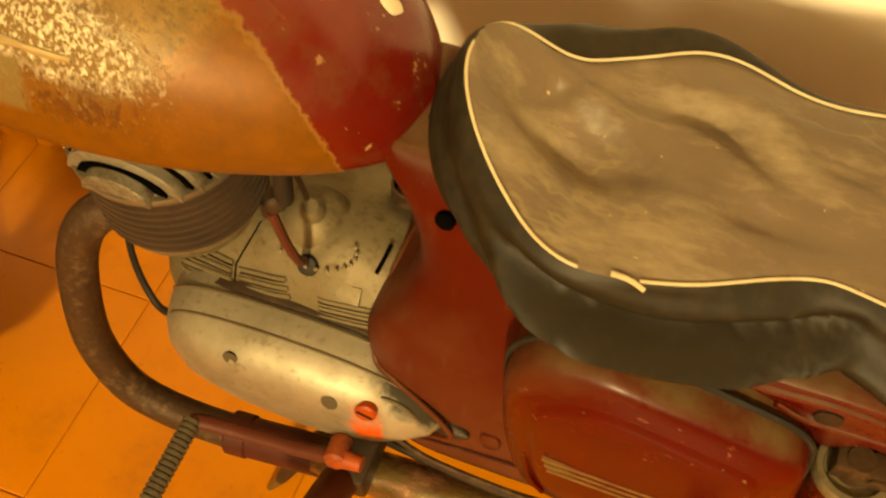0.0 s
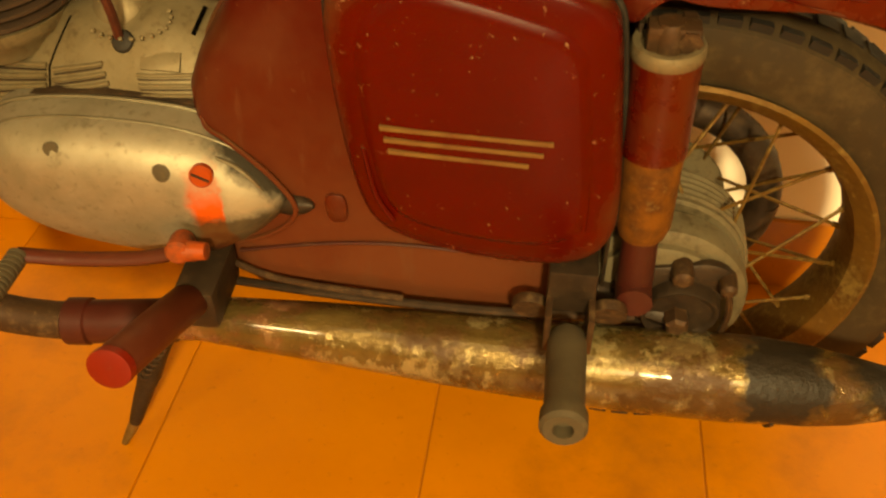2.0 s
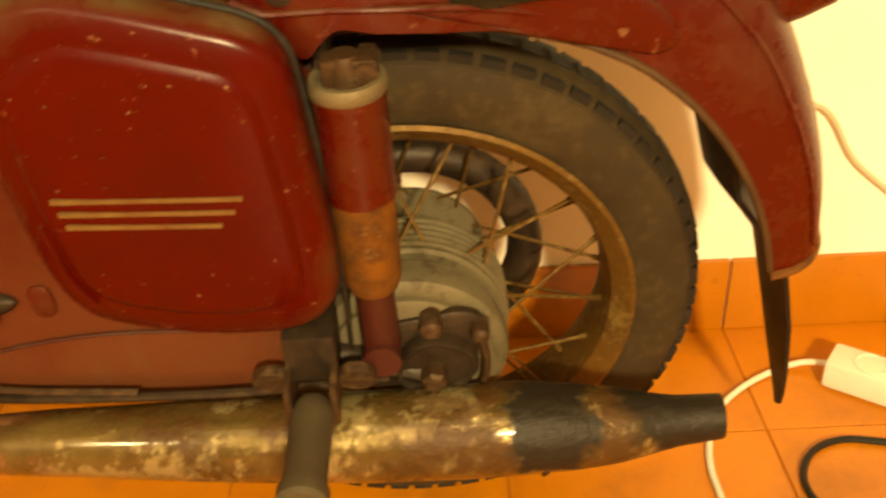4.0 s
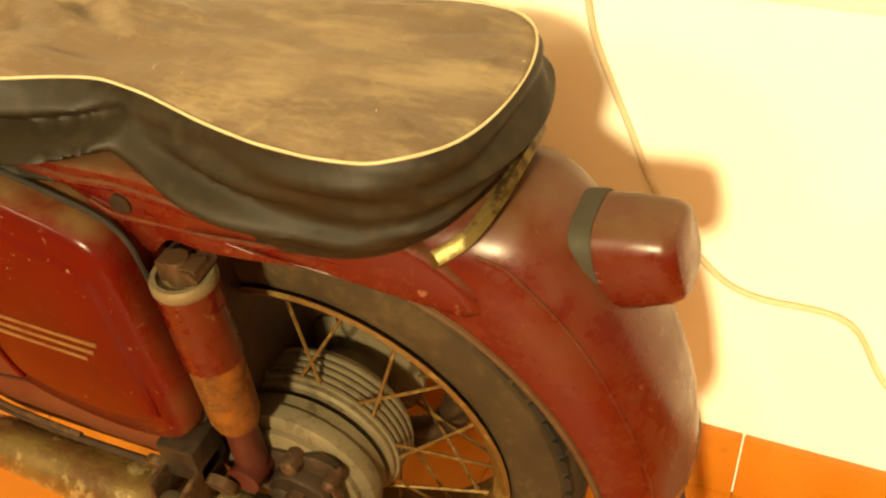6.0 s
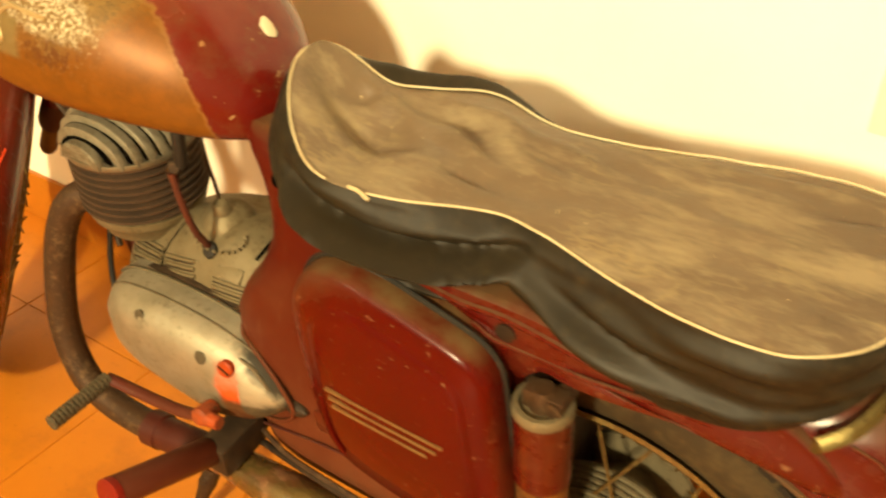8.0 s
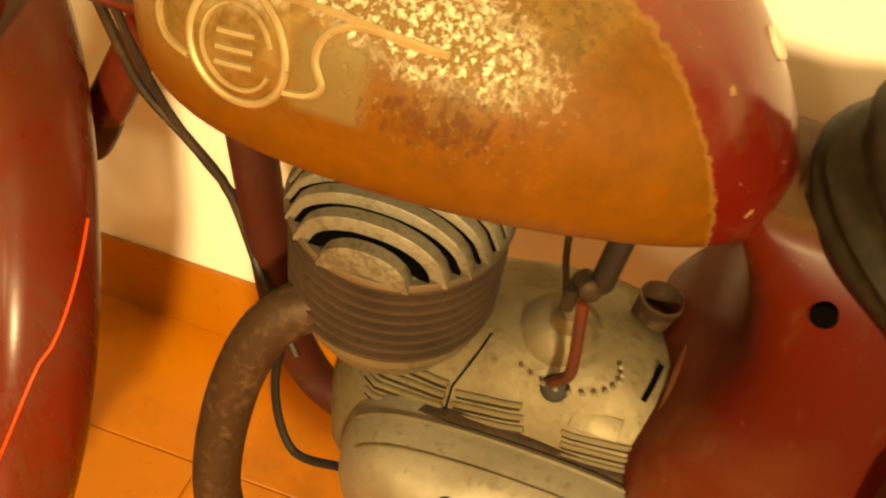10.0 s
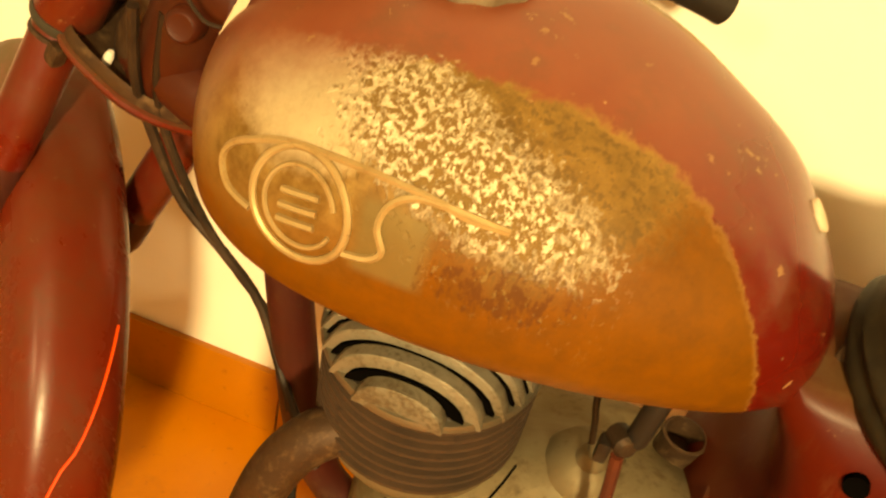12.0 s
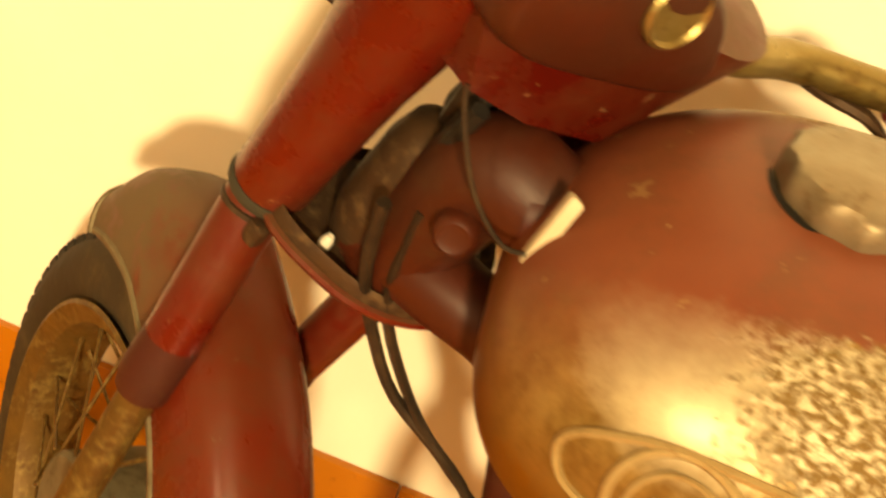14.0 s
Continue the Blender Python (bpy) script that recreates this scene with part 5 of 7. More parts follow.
part("paint_chip", bm, CORD, tank, "bare pale chip in the red paint", 50, chip_m)
# filler cap: scalloped
CAPM = Matrix.Translation((-0.664, 0.012, 0.858)) @ Matrix.Rotation(radians(3), 4, "Y") @ Matrix.Rotation(radians(-6), 4, "X") @ Matrix.Scale(0.95, 4)
bm = bmesh.new()


def scallop(r, z, amp, n=72):
    return [((r + amp * math.cos(12 * a)) * math.cos(a), (r + amp * math.cos(12 * a)) * math.sin(a), z) for a in (2 * math.pi * k / n for k in range(n))]


loft(bm, [scallop(0.030, -0.004, 0), scallop(0.0395, 0.001, 0.0003), scallop(0.0405, 0.004, 0.0011), scallop(0.0402, 0.015, 0.0012), scallop(0.0380, 0.0185, 0.0004), scallop(0.030, 0.0205, 0), scallop(0.006, 0.0215, 0)])
part("filler_cap", bm, CAP, tank, "scalloped metal filler cap", 40, CAPM)
bm = bmesh.new()
lathe(bm, [(0.0415, -0.004), (0.043, -0.002), (0.043, 0.001), (0.040, 0.002)], (0, 0, 0), (0, 0, 1), 40)
part("cap_gasket", bm, BLACK, tank, "", 40, CAPM)
bm = bmesh.new()
sweep(bm, spline([(-0.430, -0.030, 0.690), (-0.410, -0.035, 0.690), (-0.395, -0.028, 0.700), (-0.385, -0.01, 0.73)], 10), 0.004, 8)
part("rear_bracket", bm, RUST_PIPE, tank, "rusty rear tank bracket")

# ---- engine ----
engine = holder("engine", moto)
engine["label"] = "single-cylinder engine with dusty alloy cases and a rusty finned barrel"
CASE = [  # x, top, foot, half width
    (-0.668, 0.445, 0.345, 0.050), (-0.655, 0.476, 0.325, 0.082), (-0.62, 0.512, 0.312, 0.104), (-0.57, 0.533, 0.305, 0.112), (-0.52, 0.548, 0.305, 0.116), (-0.47, 0.552, 0.305, 0.118),
    (-0.43, 0.544, 0.305, 0.118), (-0.39, 0.526, 0.310, 0.116), (-0.372, 0.512, 0.32, 0.112)]
bm = bmesh.new()
rings = []
for k in range(28):
    x = -0.668 + 0.296 * k / 27
    top, foot, w = lerp_table(CASE, x)
    mid = 0.40
    ring = []
    for j in range(40):
        a = 2 * math.pi * j / 40
        ca, sa = math.cos(a), math.sin(a)
        p = 1.15 if sa > 0 else 0.5
        yy = w * math.copysign(abs(ca) ** 0.80, ca)
        drop = 0.034 * max(0.0, min(1.0, (yy + 0.035) / 0.06)) if sa > 0 else 0.0
        ring.append((x + (0.05 * max(0, 0.52 - (mid + (top - mid) * max(sa, 0))) if x > -0.40 else 0) * -1.0, w * math.copysign(abs(ca) ** 0.80, ca), mid - drop * max(sa, 0.0) + ((top - mid) if sa > 0 else (mid - foot)) * math.copysign(abs(sa) ** p, sa)))
    rings.append(ring)
loft(bm, rings)
case = part("crankcase", bm, ALLOY_DULL, engine, "dusty grey alloy crankcase", 60)


def case_y(x, z):
    top, foot, w = lerp_table(CASE, x)
    s = max(0.0, min(0.999, (z - 0.40) / (top - 0.40))) ** (1 / 1.15)
    return -w * math.sqrt(1 - s * s) ** 0.80


# ribs across the shoulder of the case


def rib(x0, z0, x1, z1, r, material=ALLOY_DULL, name="rib", label=""):
    b = bmesh.new()
    line = [(x0 + (x1 - x0) * i / 11, z0 + (z1 - z0) * i / 11) for i in range(12)]
    sweep(b, [(x, case_y(x, min(z, lerp_table(CASE, x)[0] - 0.003)) - 0.0006, z) for x, z in line], r, 8)
    part(name, b, material, case, label)


for k in range(5):
    rib(-0.640 + 0.004 * k, 0.484 - 0.0085 * k, -0.566, 0.497 - 0.0075 * k, 0.0026)
    rib(-0.640 + 0.004 * k, 0.4805 - 0.0085 * k, -0.567, 0.4934 - 0.0075 * k, 0.0010, GREASE, "groove")
for k in range(3):
    rib(-0.559, 0.4945 - 0.0078 * k, -0.510 + 0.003 * k, 0.506 - 0.0072 * k, 0.0024)
    rib(-0.558, 0.4912 - 0.0078 * k, -0.511 + 0.003 * k, 0.5027 - 0.0072 * k, 0.0009, GREASE, "groove")
for k in range(5):
    rib(-0.478 + 0.002 * k, 0.5000 - 0.0078 * k, -0.424 - 0.001 * k, 0.5015 - 0.0078 * k, 0.0019)
    rib(-0.477 + 0.002 * k, 0.4968 - 0.0078 * k, -0.425 - 0.001 * k, 0.4983 - 0.0078 * k, 0.0007, GREASE, "groove")
# parting line, slot, plug hole and plate
bm = bmesh.new()
sweep(bm, [(x, case_y(x, z) - 0.0008, z) for x, z in ((-0.547, 0.530), (-0.552, 0.520), (-0.558, 0.508), (-0.563, 0.497), (-0.563, 0.481), (-0.563, 0.465))], 0.0009, 6)
part("parting_line", bm, HOLE, case, "dark joint line")
bm = bmesh.new()
sweep(bm, [(-0.4305 + 0.0009 * i, case_y(-0.43, 0.527 + 0.0021 * i) - 0.0010, 0.527 + 0.0021 * i) for i in range(7)], 0.0021, 8)
part("slot", bm, HOLE, case, "black slot")
bm = bmesh.new()
lathe(bm, [(0.008, -0.003), (0.0105, 0.0), (0.009, 0.003), (0.006, 0.004)], (-0.492, case_y(-0.492, 0.522), 0.522), (0, -0.75, 0.66), 16)
part("lead_grommet", bm, BLACK, case, "black rubber grommet")
bm = bmesh.new()
box(bm, (-0.475, -0.0085, -0.003), (-0.439, 0.0085, 0.002), 0.0012, Matrix.Translation((0, case_y(-0.457, 0.510) + 0.001, 0.510)) @ Matrix.Rotation(radians(42), 4, "X"))
part("cast_plate", bm, ALLOY_DULL, case, "small cast rectangular plate")
bm = bmesh.new()
lathe(bm, [(0.034, -0.02), (0.034, 0.0), (0.030, 0.012), (0.020, 0.022), (0.012, 0.027), (0.010, 0.036), (0.007, 0.040)], (-0.500, -0.030, 0.528), (0.05, -0.25, 1), 28)
part("carburettor_dome", bm, ALLOY_DULL, case, "bright domed carburettor cover")
bm = bmesh.new()
for k in range(12):
    a = radians(-20 + 14 * k)
    p = Vector((-0.490 + 0.040 * math.cos(a), -0.058 - 0.018 * math.sin(a) - 0.002 * k * 0, 0.538 - 0.012 * math.sin(a)))
    lathe(bm, [(0.0020, 0), (0.0020, 0.003), (0.001, 0.0035)], p, (0, -0.6, 0.8), 8)
part("knurled_edge", bm, ALLOY_DULL, case)
bm = bmesh.new()
sweep(bm, spline([(-0.525, 0.112, 0.345), (-0.525, 0.118, 0.375), (-0.525, 0.121, 0.396)], 6), [0.015, 0.015, 0.016, 0.017, 0.018, 0.015], 14)
part("breather_stub", bm, RUST_PIPE, case, "brown rusty stub")
# left-hand engine cover
EC = outline2([(-0.638, 0.412), (-0.630, 0.446), (-0.602, 0.471), (-0.550, 0.482), (-0.490, 0.484), (-0.432, 0.479), (-0.386, 0.464), (-0.352, 0.438), (-0.334, 0.408),
               (-0.345, 0.384), (-0.382, 0.348), (-0.432, 0.326), (-0.510, 0.331), (-0.592, 0.350), (-0.630, 0.378)], 72)
bm = bmesh.new()
EC_LAYERS = [(0.97, -0.070), (1.0, -0.088), (0.985, -0.110), (0.945, -0.130), (0.87, -0.146), (0.74, -0.158), (0.54, -0.1655), (0.30, -0.169), (0.02, -0.170)]
pillow(bm, EC, EC_LAYERS, (-0.49, 0.418))


def ec_y(x, z):
    """The y of the engine cover's outer face at (x, z)."""
    a = math.atan2(z - 0.418, x + 0.49)
    ox, oz = min(EC, key=lambda q: abs(math.remainder(math.atan2(q[1] - 0.418, q[0] + 0.49) - a, 2 * math.pi)))
    scale = math.hypot(x + 0.49, z - 0.418) / math.hypot(ox + 0.49, oz - 0.418)
    return lerp_table(EC_LAYERS[:0:-1], scale)[0]


ecover = part("engine_cover", bm, ENGINE_COVER, engine, "oval polished alloy cover with an orange painted band", 60)
bm = bmesh.new()
ridge = [(x, -0.106, z + 0.0005) for x, z in EC if z > 0.448]
ridge.sort()
sweep(bm, ridge, 0.0022, 6)
part("top_ridge", bm, ALLOY, ecover)
bm = bmesh.new()
inner = sorted((-0.49 + (x + 0.49) * 0.945, -0.1300, 0.418 + (z - 0.418) * 0.945) for x, z in EC if z > 0.452)
sweep(bm, inner, 0.0014, 6)
part("raised_line", bm, ALLOY, ecover)
bm = bmesh.new()
nose = spline([(x, ec_y(x, z) - 0.0002, z) for x, z in ((-0.398, 0.459), (-0.382, 0.448), (-0.366, 0.431), (-0.352, 0.404))], 14)
sweep(bm, nose, [0.0012 + 0.0016 * math.sin(math.pi * k / 13) for k in range(14)], 8)
part("nose_ridge", bm, ALLOY, ecover, "polished ridge on the rear nose")
# Dark rim added for the oil and shade in the gap behind the cover.
bm = bmesh.new()
shadow_rim = [(x + 0.012, z + 0.004) for x, z in EC]
pillow(bm, shadow_rim, [(0.95, -0.06), (0.985, -0.072), (0.985, -0.098), (0.96, -0.102)], (-0.49, 0.418))
part("cover_gap_rim", bm, GREASE, ecover, "dark rim for the oily, shaded gap behind the cover")
for x, z, r, mat_ in ((-0.539, 0.464, 0.0068, GREY_RUBBER), (-0.442, 0.452, 0.0074, GREY_RUBBER), (-0.408, 0.449, 0.0105, ORANGE)):
    bm = bmesh.new()
    y = ec_y(x, z)
    if mat_ is ORANGE:
        lathe(bm, [(r, -0.004), (r, 0.002), (r * 0.8, 0.004), (r * 0.3, 0.004)], (x, y, z), (0.12, -1, 0.3), 18)
        part("screw", bm, mat_, ecover, "orange painted slotted screw")
        bm = bmesh.new()
        box(bm, (-r * 0.8, -0.0052, -0.001), (r * 0.8, -0.0035, 0.001), 0, Matrix.Translation((x, y, z)) @ pose(0, 0, 0, -15, 25, 0))
        part("screw_slot", bm, GREASE, ecover)
    else:
        lathe(bm, [(r, -0.003), (r * 1.15, 0.0002), (r * 0.9, 0.0012), (r * 0.2, 0.0006)], (x, y, z), (0.0, -1, 0.35), 16)
        part("screw_recess", bm, mat_, ecover, "dark oily screw recess")
bm = bmesh.new()
lathe(bm, [(0.012, -0.02), (0.012, 0.0), (0.008, 0.012), (0.002, 0.02)], (-0.337, -0.128, 0.398), (1, -0.4, 0.25), 14)
part("oily_spout", bm, GREASE, ecover, "black oily spout at the rear tip")

# barrel and head
HC = Vector((-0.629, -0.036, 0))
TILT = Vector((0.01, 0, 1)).normalized()
bm = bmesh.new()
prof = [(0.07, 0.0)]
for k in range(8):
    h = 0.004 + k * 0.0105
    prof += [(0.066, h), (0.0775, h + 0.0015), (0.0775, h + 0.0050), (0.066, h + 0.0065)]
prof += [(0.066, 0.086)]
lathe(bm, prof, HC + Vector((0, 0, 0.534)), TILT, 56)
part("barrel", bm, BARREL, engine, "rusty brown finned barrel", 40)
bm = bmesh.new()
prof = [(0.06, 0.020), (0.066, 0.036), (0.0705, 0.040), (0.0725, 0.046), (0.0725, 0.053), (0.066, 0.055)]
lathe(bm, prof, HC + Vector((0, 0, 0.480)), TILT, 56)
part("lower_barrel", bm, ALLOY_DULL, engine, "grey alloy lower fins", 40)
head = holder("cylinder_head", moto)
head["label"] = "dusty alloy cylinder head with tall parallel fins"
HB = HC + Vector((0, 0, 0.619))
# Head floor coloured dark so the fin gaps look shaded.
bm = bmesh.new()
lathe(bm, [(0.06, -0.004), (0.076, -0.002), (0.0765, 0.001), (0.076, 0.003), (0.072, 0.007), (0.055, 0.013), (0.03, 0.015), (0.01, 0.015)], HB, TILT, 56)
part("head_base", bm, GREASE, head, "recessed head floor, coloured dark for the shade between fins")
bm = bmesh.new()
lathe(bm, [(0.074, -0.003), (0.0790, -0.002), (0.0798, 0.001), (0.0785, 0.0045), (0.074, 0.005)], HB, TILT, 56, True)
part("head_rim", bm, ALLOY, head, "pale alloy rim")
HM = Matrix.Translation(HB) @ Matrix.Rotation(math.atan2(TILT.x, TILT.z), 4, "Y")
for k in range(-7, 8):
    y0 = k * 0.0142
    if abs(y0) > 0.072:
        continue
    bm = bmesh.new()
    hx = math.sqrt(0.0775 ** 2 - y0 ** 2)
    top_h = 0.046 * math.sqrt(max(0.04, 1 - (y0 / 0.080) ** 2))
    outline = []
    for i in range(19):
        u = -1 + 2 * i / 18
        outline.append((hx * u, 0.004 + top_h * (1 - abs(u) ** 2.3) ** 0.62))
    rings = []
    for y, inset in ((-0.0056, 0.0014), (-0.0046, 0.0), (0.0046, 0.0), (0.0056, 0.0014)):
        rings.append([(x, y0 + y, h - inset) for x, h in outline] + [(hx, y0 + y, 0.0), (-hx, y0 + y, 0.0)])
    loft(bm, rings)
    part("fin", bm, HEAD_FIN, head, "", 40, HM)
    # Black sheet set in each gap in place of its shade.
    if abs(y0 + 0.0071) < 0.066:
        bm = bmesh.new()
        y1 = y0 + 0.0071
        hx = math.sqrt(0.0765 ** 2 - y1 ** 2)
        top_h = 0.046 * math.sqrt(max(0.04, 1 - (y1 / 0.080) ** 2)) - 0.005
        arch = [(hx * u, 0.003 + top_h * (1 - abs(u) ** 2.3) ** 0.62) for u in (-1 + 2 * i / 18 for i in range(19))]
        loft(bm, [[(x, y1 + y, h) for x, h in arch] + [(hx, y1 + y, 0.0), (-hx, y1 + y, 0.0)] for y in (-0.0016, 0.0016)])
        part("gap_shade", bm, HOLE, head, "black sheet standing in for the shade between the fins", 40, HM)
bm = bmesh.new()
sweep(bm, spline([(-0.493, -0.098, 0.648), (-0.488, -0.098, 0.605), (-0.486, -0.092, 0.568), (-0.491, -0.080, 0.543), (-0.497, -0.068, 0.519)], 16), 0.0042, 8)
part("ignition_lead", bm, LEAD, engine, "red-brown ignition lead")
bm = bmesh.new()
lathe(bm, [(0.005, -0.010), (0.0080, -0.008), (0.0082, 0.006), (0.0055, 0.009)], (-0.493, -0.090, 0.653), (0.5, -0.8, 0.25), 18)
box(bm, (-0.506, -0.096, 0.630), (-0.497, -0.084, 0.650), 0.003)
tap = part("plug_cap", bm, GREASE, engine, "dirty black round connector")
bm = bmesh.new()
lathe(bm, [(0.0065, 0.0), (0.0075, 0.003), (0.0075, 0.050), (0.0065, 0.052)], (-0.486, -0.088, 0.654), (0.08, 0.05, 1), 16)
part("fuel_tap", bm, BLACK, engine, "dark tube of the fuel tap under the tank")
bm = bmesh.new()
lathe(bm, [(0.013, -0.10), (0.0165, -0.09), (0.0175, -0.004), (0.0185, 0.0), (0.0160, 0.001), (0.0145, -0.020), (0.004, -0.022)], (-0.434, 0.032, 0.533), (0.10, 0.05, 1), 24)
part("intake_stub", bm, RUST_PIPE, engine, "grey-brown open hose stub behind the case")
bm = bmesh.new()
sweep(bm, spline([(-0.503, -0.034, 0.566), (-0.507, -0.033, 0.590), (-0.513, -0.032, 0.620), (-0.520, -0.028, 0.70)], 14), 0.0026, 8)
part("throttle_cable", bm, GREASE, engine, "thin dark throttle cable")

# ---- exhaust ----
exhaust = holder("exhaust", moto)
exhaust["label"] = "rusty brown bent pipe and long pitted chrome silencer"
bm = bmesh.new()
sweep(bm, spline([(-0.650, -0.070, 0.548), (-0.688, -0.095, 0.535), (-0.712, -0.112, 0.492), (-0.727, -0.130, 0.415), (-0.727, -0.148, 0.340), (-0.704, -0.160, 0.278), (-0.665, -0.163, 0.248),
                  (-0.600, -0.163, 0.240), (-0.520, -0.160, 0.246), (-0.450, -0.157, 0.252)], 46), 0.0195, 20)
part("pipe", bm, RUST_PIPE, exhaust, "bent exhaust pipe, brown with rust")
bm = bmesh.new()
sweep(bm, [(-0.585, -0.163, 0.2405), (-0.582, -0.163, 0.2405), (-0.560, -0.162, 0.242), (-0.557, -0.162, 0.242)], [0.021, 0.0245, 0.0245, 0.021], 20)
sweep(bm, [(-0.557, -0.162, 0.242), (-0.47, -0.158, 0.252)], 0.0225, 20)
part("clamp", bm, RED_DARK, exhaust, "reddish clamp ring on the pipe")
MUFF = [(-0.480, 0.256, 0.0225), (-0.440, 0.258, 0.0228), (-0.40, 0.2565, 0.0255), (-0.32, 0.254, 0.0300), (-0.22, 0.249, 0.0350), (-0.14, 0.2455, 0.0385), (-0.05, 0.243, 0.0412), (0.05, 0.244, 0.0427), (0.10, 0.245, 0.0422),
        (0.15, 0.244, 0.0385), (0.184, 0.243, 0.0340), (0.214, 0.2435, 0.0275), (0.235, 0.245, 0.0232), (0.276, 0.2485, 0.0205)]
bm = bmesh.new()
rings = []
for k in range(60):
    x = -0.480 + 0.756 * k / 59
    z, r = lerp_table(MUFF, x)
    rings.append([(x, -0.157 + r * math.cos(a), z + r * math.sin(a)) for a in (2 * math.pi * j / 36 for j in range(36))])
rings.append([(0.272, -0.157 + 0.0175 * math.cos(a), 0.2485 + 0.0175 * math.sin(a)) for a in (2 * math.pi * j / 36 for j in range(36))])
rings.append([(0.20, -0.157 + 0.0170 * math.cos(a), 0.243 + 0.0170 * math.sin(a)) for a in (2 * math.pi * j / 36 for j in range(36))])
loft(bm, rings)
silencer = part("silencer", bm, MUFFLER, exhaust, "long torpedo silencer, chrome pitted with rust and a sooty patch", 50)
bm = bmesh.new()
sweep(bm, [(0.118 + 0.006 * math.sin(t), -0.157 + 0.0418 * math.cos(t), 0.245 + 0.0418 * math.sin(t)) for t in (radians(200 + 8 * i) for i in range(9))], 0.0022, 6)
part("seam", bm, GREASE, silencer)

# foot pegs, levers, stand
peg = holder("passenger_peg", moto)
bm = bmesh.new()
lathe(bm, [(0.0155, 0.0), (0.0175, 0.004), (0.0180, 0.02), (0.0175, 0.09), (0.0205, 0.098), (0.0205, 0.112), (0.017, 0.116), (0.009, 0.116), (0.008, 0.104)], (-0.082, -0.182, 0.312), (0, -1, 0.13), 28)
part("rubber_grip", bm, GREY_RUBBER, peg, "worn grey rubber sleeve with a hollow end")
for s in (-1, 1):
    bm = bmesh.new()
    box(bm, (-0.082 + s * 0.019 - 0.003, -0.192, 0.300), (-0.082 + s * 0.019 + 0.003, -0.130, 0.345), 0.0015)
    part("fork_ear", bm, RUST_PIPE, peg, "rusty brown ear")
    bm = bmesh.new()
    lathe(bm, [(0.010, 0.004), (0.0165, 0.005), (0.0175, 0.0), (0.0165, -0.005), (0.010, -0.004)], (-0.082 + s * 0.036, -0.155, 0.320), (0, 1, 0.3), 18)
    part("curled_lug", bm, RUST_PIPE, peg, "brown curled steel lug")
bm = bmesh.new()
box(bm, (-0.104, -0.165, 0.325), (-0.060, -0.120, 0.375), 0.004)
part("bracket", bm, GREASE, peg, "brown pressed bracket")
fpeg = holder("foot_peg", moto)
bm = bmesh.new()
a, b = Vector((-0.432, -0.190, 0.322)), Vector((-0.447, -0.318, 0.378))
sweep(bm, [a, a.lerp(b, 0.03), a.lerp(b, 0.95), a.lerp(b, 0.97), b], [0.017, 0.0195, 0.0195, 0.018, 0.017], 20, flat=0.85)
part("rubber_grip", bm, RED_FADED, fpeg, "grey rubber sleeve smeared with red paint")
bm = bmesh.new()
d = (b - a).normalized()
sweep(bm, [a.lerp(b, 0.955), b + d * 0.002, b + d * 0.003], [0.0203, 0.0200, 0.016], 20, flat=0.85)
part("end_cap", bm, END_RED, fpeg, "bright red end")
bm = bmesh.new()
box(bm, (-0.447, -0.195, 0.288), (-0.407, -0.120, 0.335), 0.006)
part("bracket", bm, GREASE, fpeg, "greasy dark mounting")
bm = bmesh.new()
sweep(bm, [(-0.43, -0.119, 0.30), (-0.43, -0.05, 0.30)], 0.016, 12)
part("pivot", bm, GREASE, fpeg)
lever = holder("gear_lever", moto)
bm = bmesh.new()
sweep(bm, spline([(-0.428, -0.188, 0.384), (-0.47, -0.190, 0.372), (-0.53, -0.192, 0.366), (-0.570, -0.196, 0.369), (-0.580, -0.200, 0.373)], 20), [0.008] * 20, 12, flat=0.75)
part("arm", bm, RED_FADED, lever, "lever arm smeared with red paint")
bm = bmesh.new()
lathe(bm, [(0.0105, -0.014), (0.0115, -0.010), (0.0115, 0.010), (0.009, 0.013), (0.003, 0.0135)], (-0.431, -0.184, 0.385), (0.1, -1, 0.25), 22)
sweep(bm, [(-0.425, -0.188, 0.385), (-0.405, -0.188, 0.387)], [0.010, 0.008], 12)
part("boss", bm, ORANGE_WORN, lever, "clamp boss splashed with orange paint")
bm = bmesh.new()
prof = [(0.006, 0.0)]
for k in range(14):
    prof += [(0.0098, 0.001 + k * 0.0058), (0.0098, 0.0042 + k * 0.0058), (0.0082, 0.0046 + k * 0.0058), (0.0082, 0.0066 + k * 0.0058)]
prof += [(0.010, 0.083), (0.009, 0.086), (0.004, 0.086)]
lathe(bm, prof, (-0.580, -0.198, 0.371), (-0.03, -1, 0.02), 18)
part("ribbed_rubber", bm, GREY_RUBBER, lever, "ribbed grey rubber toe piece", 30)
stand = holder("side_stand", moto)
bm = bmesh.new()
sweep(bm, spline([(-0.445, -0.125, 0.270), (-0.500, -0.132, 0.200), (-0.535, -0.142, 0.120), (-0.560, -0.152, 0.055)], 14), [0.013] * 9 + [0.011, 0.010, 0.009, 0.008, 0.007], 12)
part("leg", bm, GREASE, stand, "dark steel stand leg")
bm = bmesh.new()
sweep(bm, [(-0.548, -0.148, 0.085), (-0.565, -0.154, 0.045), (-0.578, -0.160, 0.0205)], [0.005, 0.0065, 0.004], 10)
part("foot", bm, CHROME_YELLOW, stand, "bare shiny tip")
bm = bmesh.new()
